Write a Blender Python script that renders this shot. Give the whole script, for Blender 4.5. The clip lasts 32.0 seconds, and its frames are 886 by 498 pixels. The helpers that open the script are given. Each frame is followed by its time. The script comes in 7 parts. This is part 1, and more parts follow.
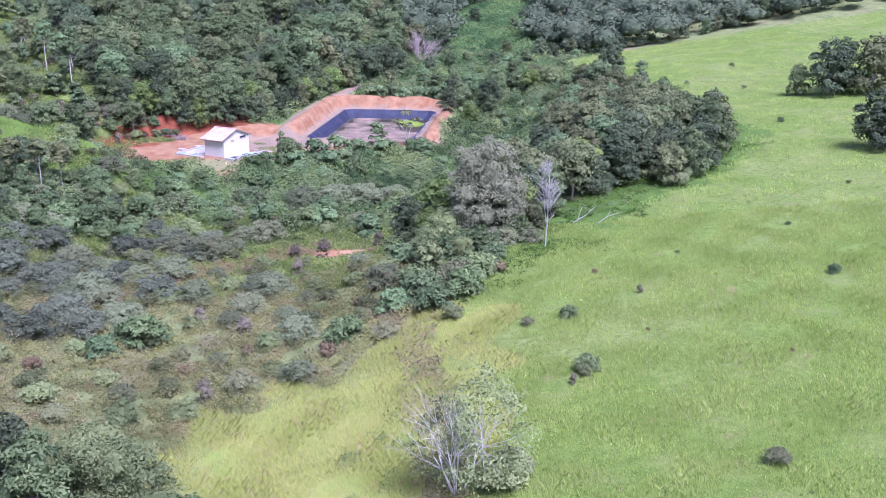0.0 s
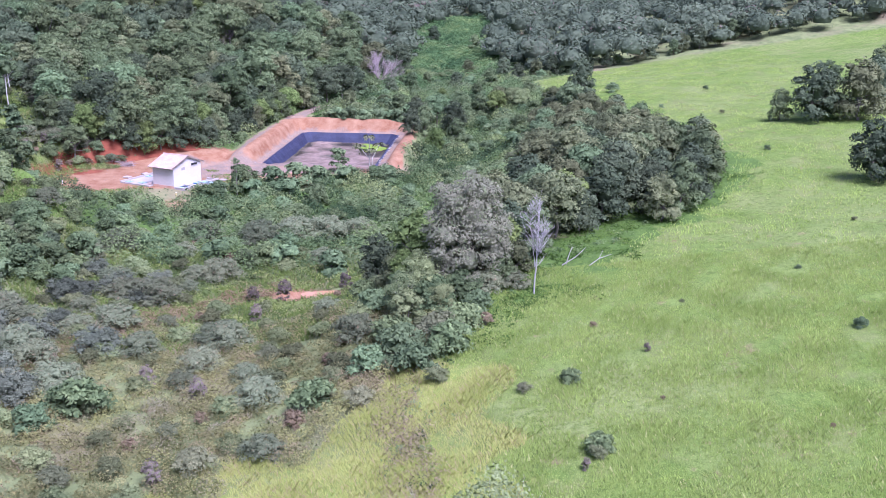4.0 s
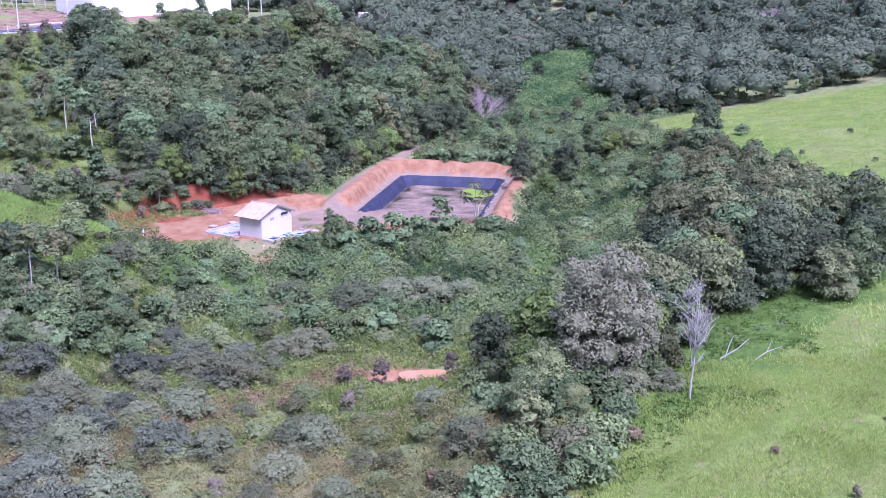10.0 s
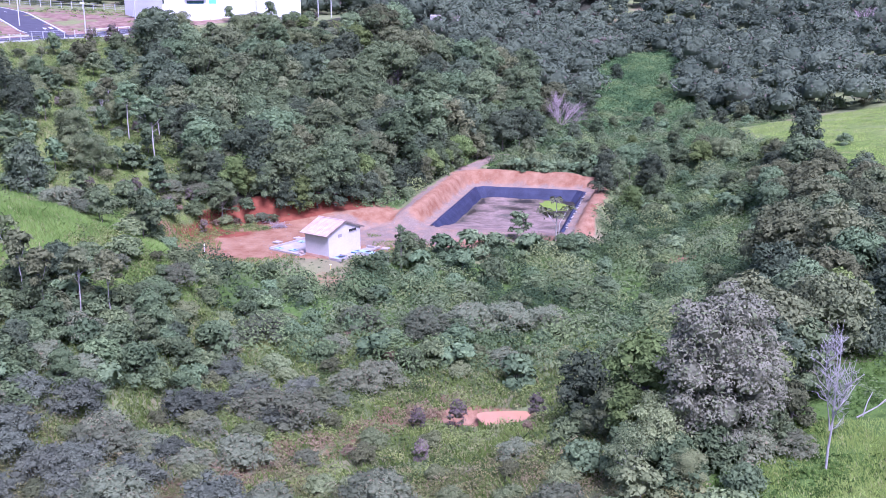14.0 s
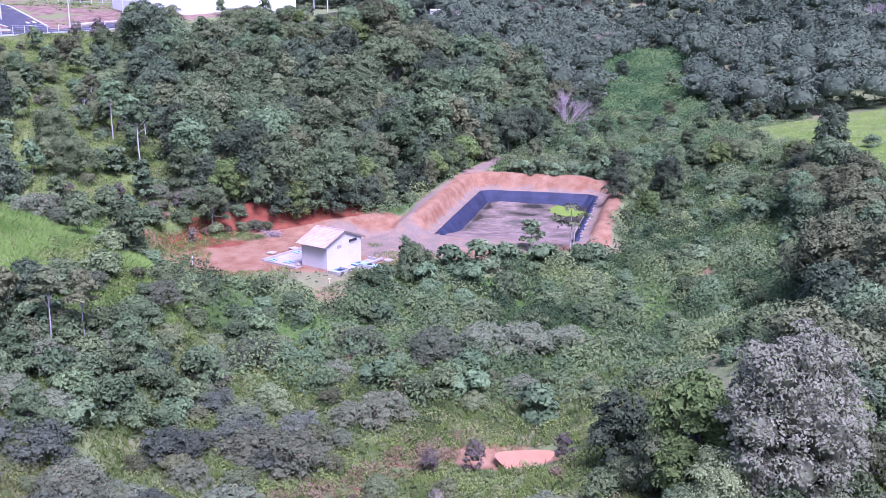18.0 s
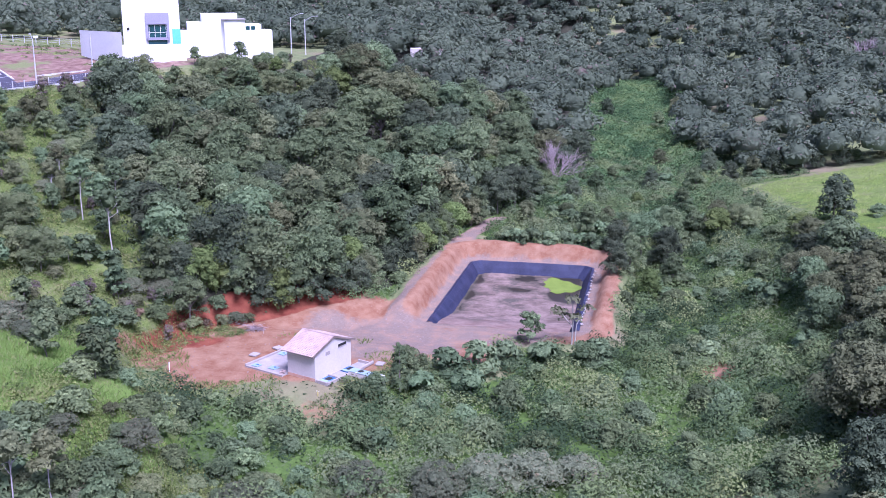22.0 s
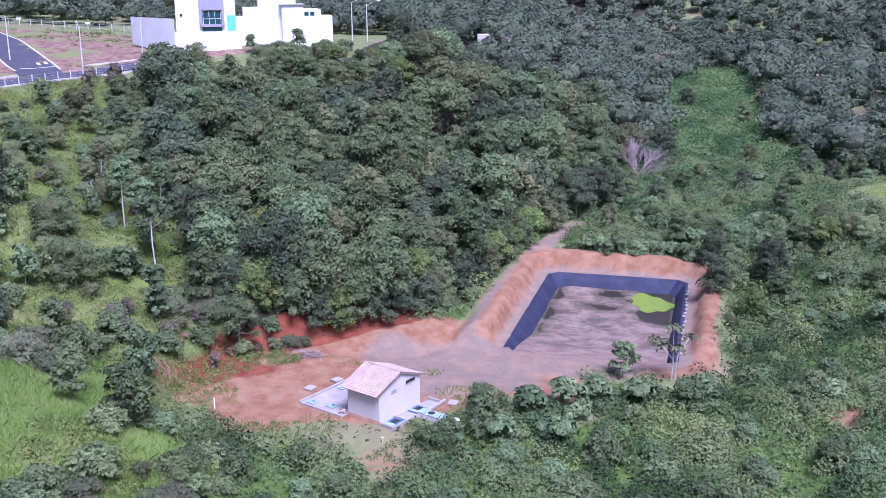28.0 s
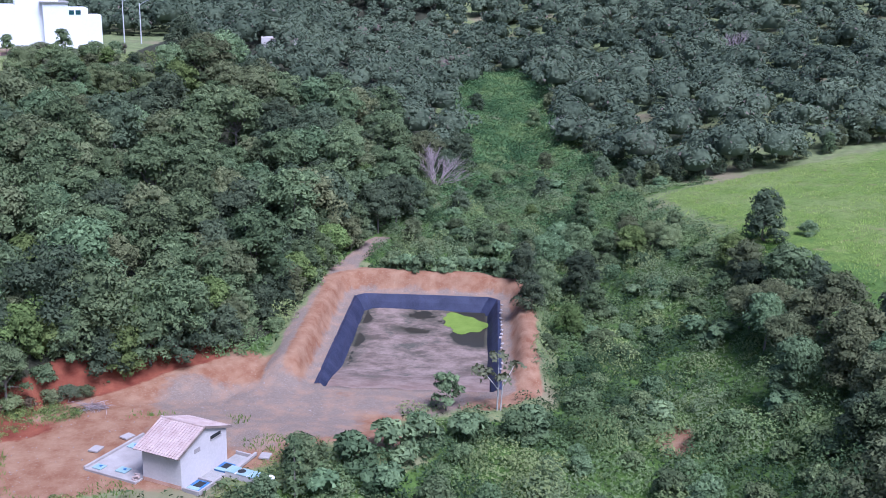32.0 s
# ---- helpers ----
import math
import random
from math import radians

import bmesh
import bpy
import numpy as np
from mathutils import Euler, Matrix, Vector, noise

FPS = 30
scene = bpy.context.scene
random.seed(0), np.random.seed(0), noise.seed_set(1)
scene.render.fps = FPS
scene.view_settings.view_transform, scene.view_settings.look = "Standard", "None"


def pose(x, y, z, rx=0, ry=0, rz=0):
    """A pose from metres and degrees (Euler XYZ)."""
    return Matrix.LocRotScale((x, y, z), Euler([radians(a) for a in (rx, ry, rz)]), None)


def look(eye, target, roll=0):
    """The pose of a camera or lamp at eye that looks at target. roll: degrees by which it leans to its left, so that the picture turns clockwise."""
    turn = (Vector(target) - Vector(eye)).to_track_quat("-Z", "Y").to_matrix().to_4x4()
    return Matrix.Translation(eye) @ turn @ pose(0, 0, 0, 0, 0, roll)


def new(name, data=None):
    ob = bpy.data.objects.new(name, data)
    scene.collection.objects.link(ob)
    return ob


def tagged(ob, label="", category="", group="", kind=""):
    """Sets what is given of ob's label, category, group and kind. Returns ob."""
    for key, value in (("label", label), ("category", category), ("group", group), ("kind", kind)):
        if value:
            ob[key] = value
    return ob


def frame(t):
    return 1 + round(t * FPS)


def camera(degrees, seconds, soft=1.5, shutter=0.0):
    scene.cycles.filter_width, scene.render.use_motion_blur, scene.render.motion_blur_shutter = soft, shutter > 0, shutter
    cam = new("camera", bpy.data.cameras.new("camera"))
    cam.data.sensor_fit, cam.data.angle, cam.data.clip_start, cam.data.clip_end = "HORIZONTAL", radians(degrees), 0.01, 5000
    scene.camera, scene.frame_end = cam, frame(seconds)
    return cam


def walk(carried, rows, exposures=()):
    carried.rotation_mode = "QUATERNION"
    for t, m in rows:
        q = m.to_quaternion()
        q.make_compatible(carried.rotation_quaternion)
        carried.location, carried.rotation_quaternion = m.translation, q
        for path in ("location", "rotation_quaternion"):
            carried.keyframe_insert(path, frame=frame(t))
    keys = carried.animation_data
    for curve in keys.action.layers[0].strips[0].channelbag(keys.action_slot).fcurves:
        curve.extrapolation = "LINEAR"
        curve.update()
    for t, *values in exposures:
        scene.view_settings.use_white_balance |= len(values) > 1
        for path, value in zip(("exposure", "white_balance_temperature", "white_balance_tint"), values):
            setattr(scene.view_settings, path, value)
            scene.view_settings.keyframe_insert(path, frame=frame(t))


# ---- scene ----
cam = camera(46.6, 32.0, soft=0.6)
PATH = [
    (0, (35.951, -163.004, 33.606), (35.938, -161.091, 33.02), 0.1),
    (0.5, (35.704, -162.206, 33.54), (35.747, -160.308, 32.911), 0.5),
    (1, (35.402, -161.047, 33.547), (35.453, -159.16, 32.887), 0.6),
    (1.5, (35.028, -159.641, 33.498), (35.084, -157.759, 32.825), 0.8),
    (2, (34.671, -158.181, 33.448), (34.733, -156.299, 32.772), 0.9),
    (2.5, (34.36, -156.717, 33.397), (34.426, -154.835, 32.722), 0.8),
    (3, (34.116, -155.264, 33.418), (34.185, -153.382, 32.746), 0.8),
    (3.5, (33.839, -153.947, 33.407), (33.913, -152.036, 32.822), 0.7),
    (4, (33.647, -152.408, 33.292), (33.727, -150.489, 32.737), 0.7),
    (4.5, (33.449, -150.948, 33.299), (33.529, -149.024, 32.757), 0.6),
    (6.5, (32.757, -144.931, 32.982), (32.8, -143.001, 32.461), 0.4),
    (7, (32.586, -143.495, 32.876), (32.545, -141.563, 32.361), 0.2),
    (7.5, (32.234, -142.069, 32.933), (32.149, -140.137, 32.424), 0.3),
    (8, (31.92, -140.763, 32.996), (31.822, -138.831, 32.491), 0.4),
    (8.5, (31.719, -139.342, 32.891), (31.618, -137.408, 32.388), 0.4),
    (9, (31.709, -137.905, 32.834), (31.602, -135.972, 32.332), 0.3),
    (9.5, (31.475, -136.738, 32.866), (31.371, -134.805, 32.365), 0.3),
    (10, (31.239, -135.517, 32.797), (31.14, -133.583, 32.298), 0.3),
    (10.5, (31.072, -134.178, 32.758), (30.976, -132.244, 32.259), 0.2),
    (11, (30.828, -132.926, 32.722), (30.718, -130.992, 32.224), 0.1),
    (11.5, (30.622, -131.71, 32.64), (30.466, -129.779, 32.142), 0.0),
    (12, (30.387, -130.324, 32.619), (30.185, -128.398, 32.122), -0.0),
    (12.5, (30.069, -129.124, 32.596), (29.848, -127.199, 32.101), 0.0),
    (13, (29.83, -127.897, 32.529), (29.6, -125.973, 32.035), -0.0),
    (13.5, (29.53, -126.743, 32.551), (29.299, -124.819, 32.057), -0.1),
    (14, (29.184, -125.509, 32.522), (28.955, -123.585, 32.027), -0.1),
    (14.5, (28.888, -124.347, 32.471), (28.662, -122.422, 31.975), -0.1),
    (16.5, (27.484, -119.624, 32.127), (27.261, -117.701, 31.628), -0.0),
    (17, (27.17, -118.388, 32.004), (26.949, -116.464, 31.503), 0.0),
    (17.5, (26.794, -117.085, 32.004), (26.575, -115.162, 31.501), 0.0),
    (18, (26.464, -115.785, 31.96), (26.246, -113.862, 31.457), -0.0),
    (18.5, (26.035, -114.582, 32.172), (25.817, -112.66, 31.664), 0.1),
    (19, (25.656, -113.365, 32.134), (25.431, -111.443, 31.626), -0.0),
    (19.5, (25.308, -112.111, 32.718), (25.088, -110.188, 32.213), 0.0),
    (20, (24.748, -110.691, 33.993), (24.539, -108.766, 33.494), 0.0),
    (20.5, (24.25, -109.274, 35.78), (24.052, -107.345, 35.292), 0.1),
    (21, (23.796, -108.234, 37.855), (23.613, -106.301, 37.375), 0.2),
    (21.5, (23.295, -107.024, 39.457), (23.127, -105.09, 38.977), 0.2),
    (22, (22.986, -105.79, 40.549), (22.818, -103.859, 40.056), -0.1),
    (22.5, (22.695, -104.633, 40.751), (22.524, -102.706, 40.244), -0.3),
    (23, (22.516, -103.428, 40.276), (22.339, -101.505, 39.757), -0.5),
    (23.5, (22.284, -102.17, 39.895), (22.103, -100.249, 39.368), -0.6),
    (24, (22.048, -100.924, 39.819), (21.864, -99.004, 39.29), -0.5),
    (24.5, (21.758, -99.648, 39.93), (21.575, -97.727, 39.403), -0.4),
    (25, (21.379, -98.398, 40.214), (21.194, -96.476, 39.689), -0.3),
    (25.5, (20.928, -96.968, 40.354), (20.74, -95.046, 39.833), -0.3),
    (27.5, (19.383, -91.641, 40.494), (19.136, -89.727, 39.97), -0.4),
    (28, (18.985, -90.421, 40.424), (18.708, -88.51, 39.901), -0.4),
    (28.5, (18.542, -88.881, 40.37), (18.156, -86.989, 39.848), -0.9),
    (29, (18.027, -87.726, 40.492), (17.478, -85.874, 39.972), -1.2),
    (29.5, (17.676, -86.437, 40.473), (17.025, -84.617, 39.959), -1.2),
    (30, (17.086, -85.239, 40.412), (16.41, -83.427, 39.902), -1.0),
    (30.5, (16.829, -84.13, 40.5), (16.245, -82.287, 39.989), -0.3),
    (31, (16.702, -83.453, 40.727), (16.433, -81.539, 40.211), 1.1),
    (31.5, (15.994, -82.4, 40.829), (16.05, -80.469, 40.31), 1.7),
    (32, (15.394, -80.632, 40.488), (15.54, -78.706, 39.969), 1.1),
]
walk(cam, [(t, look(eye, target, roll)) for t, eye, target, roll in PATH], [(0, 1.36, 5150, 34), (6, 1.33, 5160, 38), (12, 1.26, 5020, 45), (19, 1.24, 4990, 47), (22, 1.04, 5040, 43), (28, 0.98, 5040, 39), (30, .90, 5040, 33), (32, 0.78, 4980, 23)])

# ---- daylight: high thin cloud ----
SUN_UP, SUN_FROM = 57, 148            # degrees: elevation, compass bearing the light comes from (0 = +y, clockwise)
world = bpy.data.worlds.new("sky")
scene.world = world
world.use_nodes = True
wn, wl = world.node_tree.nodes, world.node_tree.links
wn.clear()
sky = wn.new("ShaderNodeTexSky")
sky.sky_type = "NISHITA"
sky.sun_disc = False
sky.sun_elevation, sky.sun_rotation = radians(SUN_UP), radians(SUN_FROM)
sky.air_density, sky.dust_density, sky.ozone_density = 1.0, 3.0, 1.0
sky_bg, sky_out = wn.new("ShaderNodeBackground"), wn.new("ShaderNodeOutputWorld")
sky_bg.inputs["Strength"].default_value = 0.085
wl.new(sky.outputs["Color"], sky_bg.inputs["Color"])
wl.new(sky_bg.outputs["Background"], sky_out.inputs["Surface"])
sun = new("sun", bpy.data.lights.new("sun", "SUN"))
sun.data.energy, sun.data.angle, sun.data.color = 3.2, radians(26), (1.0, 0.965, 0.93)
a, b = radians(SUN_UP), radians(SUN_FROM)
sun.matrix_world = look((math.sin(b) * math.cos(a) * 100, math.cos(b) * math.cos(a) * 100, math.sin(a) * 100), (0, 0, 0))

# ---- materials ----
def shader(name, rough=0.8, spec=0.3):
    m = bpy.data.materials.new(name)
    m.use_nodes = True
    n, l = m.node_tree.nodes, m.node_tree.links
    b = n["Principled BSDF"]
    b.inputs["Roughness"].default_value = rough
    b.inputs["Specular IOR Level"].default_value = spec
    return m, n, l, b


def blotch(n, l, scale, detail=4.0, rough=0.6, vec=None):
    t = n.new("ShaderNodeTexNoise")
    t.inputs["Scale"].default_value = scale
    t.inputs["Detail"].default_value = detail
    t.inputs["Roughness"].default_value = rough
    if vec is not None:
        l.new(vec, t.inputs["Vector"])
    return t.outputs["Fac"]


def span(n, l, value, lo, hi):
    t = n.new("ShaderNodeMapRange")
    t.inputs["From Min"].default_value, t.inputs["From Max"].default_value = lo, hi
    l.new(value, t.inputs["Value"])
    return t.outputs["Result"]


def tint(n, l, fac, a, b):
    """Mix of two colours (or sockets) by fac."""
    t = n.new("ShaderNodeMix")
    t.data_type = "RGBA"
    for sock, v in ((t.inputs[6], a), (t.inputs[7], b)):
        if isinstance(v, tuple):
            sock.default_value = (*v, 1)
        else:
            l.new(v, sock)
    if isinstance(fac, float):
        t.inputs[0].default_value = fac
    else:
        l.new(fac, t.inputs[0])
    return t.outputs[2]


def relief(n, l, b, value, strength=0.4, distance=0.05):
    t = n.new("ShaderNodeBump")
    t.inputs["Strength"].default_value, t.inputs["Distance"].default_value = strength, distance
    l.new(value, t.inputs["Height"])
    l.new(t.outputs["Normal"], b.inputs["Normal"])


def place(n):
    return n.new("ShaderNodeNewGeometry").outputs["Position"]


def plain(name, dark, light, scale=3.0, rough=0.8, spec=0.3, metal=0.0, bump_=0.3, depth=0.02):
    """A surface that wanders between two colours at two scales."""
    m, n, l, b = shader(name, rough, spec)
    b.inputs["Metallic"].default_value = metal
    p = place(n)
    big = blotch(n, l, scale * 0.25, 3, 0.5, p)
    fine = blotch(n, l, scale * 4, 5, 0.7, p)
    mid = n.new("ShaderNodeMath")
    mid.operation = "MULTIPLY_ADD"
    mid.inputs[1].default_value = 0.5
    l.new(fine, mid.inputs[0])
    half = n.new("ShaderNodeMath")
    half.operation = "MULTIPLY"
    half.inputs[1].default_value = 0.5
    l.new(big, half.inputs[0])
    l.new(half.outputs[0], mid.inputs[2])
    l.new(tint(n, l, span(n, l, mid.outputs[0], 0.32, 0.68), dark, light), b.inputs["Base Color"])
    relief(n, l, b, fine, bump_, depth)
    return m


def tone_of(n, name):
    t = n.new("ShaderNodeAttribute")
    t.attribute_name = name
    return t.outputs["Fac"]


def foliage(name, dark, light, accent=None, share=0.12, rough=0.7, through_=0.25, vary=0.29):
    """Leaves: each bunch of its own tone, each leaf and each plant a little different, light shining through."""
    m, n, l, b = shader(name, rough, 0.12)
    geo, obj = n.new("ShaderNodeNewGeometry"), n.new("ShaderNodeObjectInfo")
    drift = span(n, l, blotch(n, l, .30, 3, .55, geo.outputs["Position"]), .3, .7)
    own = n.new("ShaderNodeMix")
    own.inputs[0].default_value = 0.28
    l.new(tone_of(n, "tone"), own.inputs[2])
    l.new(drift, own.inputs[3])
    blend = n.new("ShaderNodeMix")
    blend.inputs[0].default_value = 0.16
    l.new(own.outputs[0], blend.inputs[2])
    l.new(geo.outputs["Random Per Island"], blend.inputs[3])
    col = tint(n, l, blend.outputs[0], dark, light)
    if accent:
        near = n.new("ShaderNodeMath")
        near.operation = "LESS_THAN"
        near.inputs[1].default_value = share
        mix = n.new("ShaderNodeTexWhiteNoise")
        mix.noise_dimensions = "1D"
        l.new(tone_of(n, "tone"), mix.inputs["W"])
        l.new(mix.outputs["Value"], near.inputs[0])
        col = tint(n, l, near.outputs[0], col, accent)
    hsv = n.new("ShaderNodeHueSaturation")
    for out, lo, hi, inp in ((obj.outputs["Random"], 0.484, 0.510, "Hue"), (obj.outputs["Random"], 1.01 - vary, 1.01 + vary, "Value")):
        w = n.new("ShaderNodeTexWhiteNoise")
        w.noise_dimensions = "2D" if inp == "Hue" else "1D"
        l.new(out, w.inputs["Vector" if inp == "Hue" else "W"])
        r = n.new("ShaderNodeMapRange")
        r.inputs["To Min"].default_value, r.inputs["To Max"].default_value = lo, hi
        l.new(w.outputs["Value"], r.inputs["Value"])
        l.new(r.outputs["Result"], hsv.inputs[inp])
    l.new(col, hsv.inputs["Color"])
    l.new(hsv.outputs["Color"], b.inputs["Base Color"])
    tr, mx = n.new("ShaderNodeBsdfTranslucent"), n.new("ShaderNodeMixShader")
    l.new(hsv.outputs["Color"], tr.inputs["Color"])
    mx.inputs[0].default_value = through_
    l.new(b.outputs[0], mx.inputs[1])
    l.new(tr.outputs[0], mx.inputs[2])
    l.new(mx.outputs[0], n["Material Output"].inputs["Surface"])
    return m


LEAF = {
    "dark": foliage("leaves_dark", (0.024, 0.038, 0.022), (0.158, 0.196, 0.108)),
    "mid": foliage("leaves_mid", (0.032, 0.054, 0.025), (0.212, 0.267, 0.122)),
    "lime": foliage("leaves_lime", (0.053, 0.083, 0.023), (0.236, 0.309, 0.099)),
    "olive": foliage("leaves_olive", (0.047, 0.059, 0.027), (0.231, 0.250, 0.122)),
    "lush": foliage("leaves_lush", (0.040, 0.068, 0.032), (0.252, 0.339, 0.164)),
    "grey": foliage("leaves_grey", (0.120, 0.140, 0.080), (0.250, 0.275, 0.161), (0.281, 0.220, 0.136), .05, through_=.35),
    "mauve": foliage("leaves_mauve", (0.112, 0.121, 0.075), (0.314, 0.300, 0.213), (0.183, 0.218, 0.106), 0.15, vary=0.0),
    "purple": foliage("leaves_purple", (0.120, 0.092, 0.085), (0.245, 0.192, 0.180), (0.17, 0.18, 0.09), .2),
    "dusk": foliage("leaves_dusk", (0.056, 0.066, 0.046), (0.205, 0.225, 0.152)),
    "brown": foliage("leaves_brown", (0.141, 0.104, 0.063), (0.274, 0.211, 0.133)),
    "creeper": foliage("leaves_creeper", (0.043, 0.068, 0.030), (0.240, 0.303, 0.132)),
    "fresh": foliage("leaves_fresh", (0.085, 0.114, 0.046), (0.319, 0.360, 0.169)),
    "pale": foliage("leaves_pale", (0.124, 0.134, 0.072), (0.283, 0.290, 0.163)),
}
# far leaves carry extra blue: the haze of distance put into their colour
FAR = foliage("leaves_far_haze", (0.046, 0.070, 0.045), (0.251, 0.306, 0.189), (0.269, 0.216, 0.180), .02)
BARK = plain("bark_grey", (0.10, 0.085, 0.07), (0.24, 0.21, 0.18), 6)
BARK_PALE = plain("bark_pale", (0.34, 0.31, 0.28), (0.60, 0.56, 0.52), 6)
BARK_ASH = plain("bark_ash", (0.26, 0.235, 0.235), (0.45, 0.415, 0.41), 6)
BARK_DEAD = plain("bark_dead", (0.26, 0.20, 0.20), (0.44, 0.36, 0.36), 6)
GRASS = foliage("grass_blades", (0.164, 0.240, 0.048), (0.308, 0.396, 0.104), (0.404, 0.391, 0.179), 0.07, through_=.5)
GRASS_KNOLL = foliage("grass_knoll", (0.105, 0.180, 0.034), (0.244, 0.350, 0.088), (0.294, 0.296, 0.144), 0.06, through_=.5)
GRASS_DRY = foliage("grass_dry", (0.276, 0.325, 0.076), (0.451, 0.464, 0.151), (0.431, 0.334, 0.196), 0.14, through_=.5)
GRASS_RANK = foliage("grass_rank", (0.064, 0.114, 0.021), (0.163, 0.241, 0.056), (0.270, 0.241, 0.124), 0.06, through_=.5)


def herbage(name, colours, through_=0.4, rough=0.8):
    """Low growth of many kinds: each clump takes its colour from a list, each spray a little lighter or darker."""
    m, n, l, b = shader(name, rough, 0.08)
    geo = n.new("ShaderNodeNewGeometry")
    cr = n.new("ShaderNodeValToRGB")
    el = cr.color_ramp.elements
    while len(el) < len(colours):
        el.new(0.5)
    for i, c in enumerate(colours):
        el[i].position = i / (len(colours) - 1)
        el[i].color = (*c, 1)
    l.new(tone_of(n, "tone"), cr.inputs[0])
    hsv = n.new("ShaderNodeHueSaturation")
    r = n.new("ShaderNodeMapRange")
    r.inputs["To Min"].default_value, r.inputs["To Max"].default_value = .86, 1.14
    l.new(geo.outputs["Random Per Island"], r.inputs["Value"])
    l.new(r.outputs["Result"], hsv.inputs["Value"])
    l.new(cr.outputs[0], hsv.inputs["Color"])
    l.new(hsv.outputs["Color"], b.inputs["Base Color"])
    tr, mx = n.new("ShaderNodeBsdfTranslucent"), n.new("ShaderNodeMixShader")
    l.new(hsv.outputs["Color"], tr.inputs["Color"])
    mx.inputs[0].default_value = through_
    l.new(b.outputs[0], mx.inputs[1])
    l.new(tr.outputs[0], mx.inputs[2])
    l.new(mx.outputs[0], n["Material Output"].inputs["Surface"])
    return m


HERB_SCRUB = herbage("herbs_scrub", [(0.150, 0.155, 0.064), (0.279, 0.265, 0.113), (0.332, 0.301, 0.137), (0.207, 0.217, 0.083), (0.349, 0.273, 0.167), (0.191, 0.194, 0.083), (0.304, 0.270, 0.178), (0.332, 0.326, 0.128)], .45)
HERB_LUSH = herbage("herbs_lush", [(0.059, 0.095, 0.043), (0.164, 0.226, 0.091), (0.100, 0.154, 0.069), (0.226, 0.295, 0.118), (0.126, 0.190, 0.081), (0.286, 0.331, 0.127), (0.196, 0.243, 0.118)], .4)
HERB_CREEP = herbage("herbs_creeper", [(.060, .115, .048), (.125, .215, .085), (.088, .160, .064), (.165, .262, .100), (.105, .185, .074), (.200, .275, .100)], .4)
HERB_RUST = herbage("herbs_rust", [(.240, .150, .095), (.300, .205, .130), (.200, .135, .080), (.330, .250, .160), (.260, .225, .110)], .4)
HERB_SLOPE = herbage("herbs_slope", [(0.075, 0.111, 0.040), (0.205, 0.256, 0.083), (0.123, 0.172, 0.064), (0.305, 0.353, 0.110), (0.161, 0.208, 0.077), (0.334, 0.319, 0.147), (0.239, 0.299, 0.092)], .45)
HERB_PASTURE = herbage("herbs_pasture", [(0.191, 0.269, 0.054), (0.262, 0.342, 0.082), (0.215, 0.293, 0.063), (0.318, 0.350, 0.117), (0.175, 0.253, 0.051), (0.302, 0.285, 0.142)], .5)
# rank grass greens, darkened for the shade of the trees beside it
HERB_RANK_SHADE = herbage("herbs_rank_shade", [(0.045, 0.086, 0.017), (0.098, 0.168, 0.033), (0.069, 0.125, 0.025), (0.139, 0.215, 0.046), (0.082, 0.142, 0.029)], .4)
HERB_DRY = herbage("herbs_dry", [(0.322, 0.267, 0.160), (0.390, 0.323, 0.205), (0.288, 0.226, 0.152), (0.356, 0.339, 0.160)], .5)

# ---- lie of the land ----
def ramp(x, *knots):
    """Piecewise-linear profile through (position, value) pairs."""
    return np.interp(x, [k[0] for k in knots], [k[1] for k in knots])


def smooth(x, a, b):
    t = np.clip((np.asarray(x, float) - a) / (b - a), 0, 1)
    return t * t * (3 - 2 * t)


def bump(x, y, cx, cy, r):
    return np.exp(-((x - cx) ** 2 + (y - cy) ** 2) / (r * r))


def box_dist(x, y, cx, cy, hx, hy, deg, round_=0.0):
    """Signed distance to a turned rectangle; negative inside."""
    c, s = math.cos(radians(deg)), math.sin(radians(deg))
    u, v = (x - cx) * c + (y - cy) * s, -(x - cx) * s + (y - cy) * c
    du, dv = np.abs(u) - hx + round_, np.abs(v) - hy + round_
    return np.hypot(np.maximum(du, 0), np.maximum(dv, 0)) + np.minimum(np.maximum(du, dv), 0) - round_


POND = (21.5, 36.0, 9.4, 16.0, -7.0)      # centre, half sizes, turn of the liner's rim
LEDGE, WATER = -1.8, -3.5


def hill_foot(y):
    return ramp(y, (-160, -25), (-80, -12), (-50, -3), (-30, -4), (-15, -14), (0, -20), (12, -17), (18, -9), (24, -1.5), (35, 3), (60, 8.5), (75, 14), (100, 22), (170, 30), (400, 45))


def plateau_rim(y):
    """Edge of the built-up plateau, along the fence of the street."""
    return ramp(y, (-200, -120), (-60, -104), (5, -92), (24, -87), (45, -84), (68, -78.5), (88, -72), (102, -65), (110, -57), (122, -32), (170, -18), (260, -10))


def valley(y):
    return ramp(y, (-160, 22), (-60, 14), (-40, 20), (-10, 33), (20, 43), (60, 42), (100, 42), (200, 50), (400, 70))


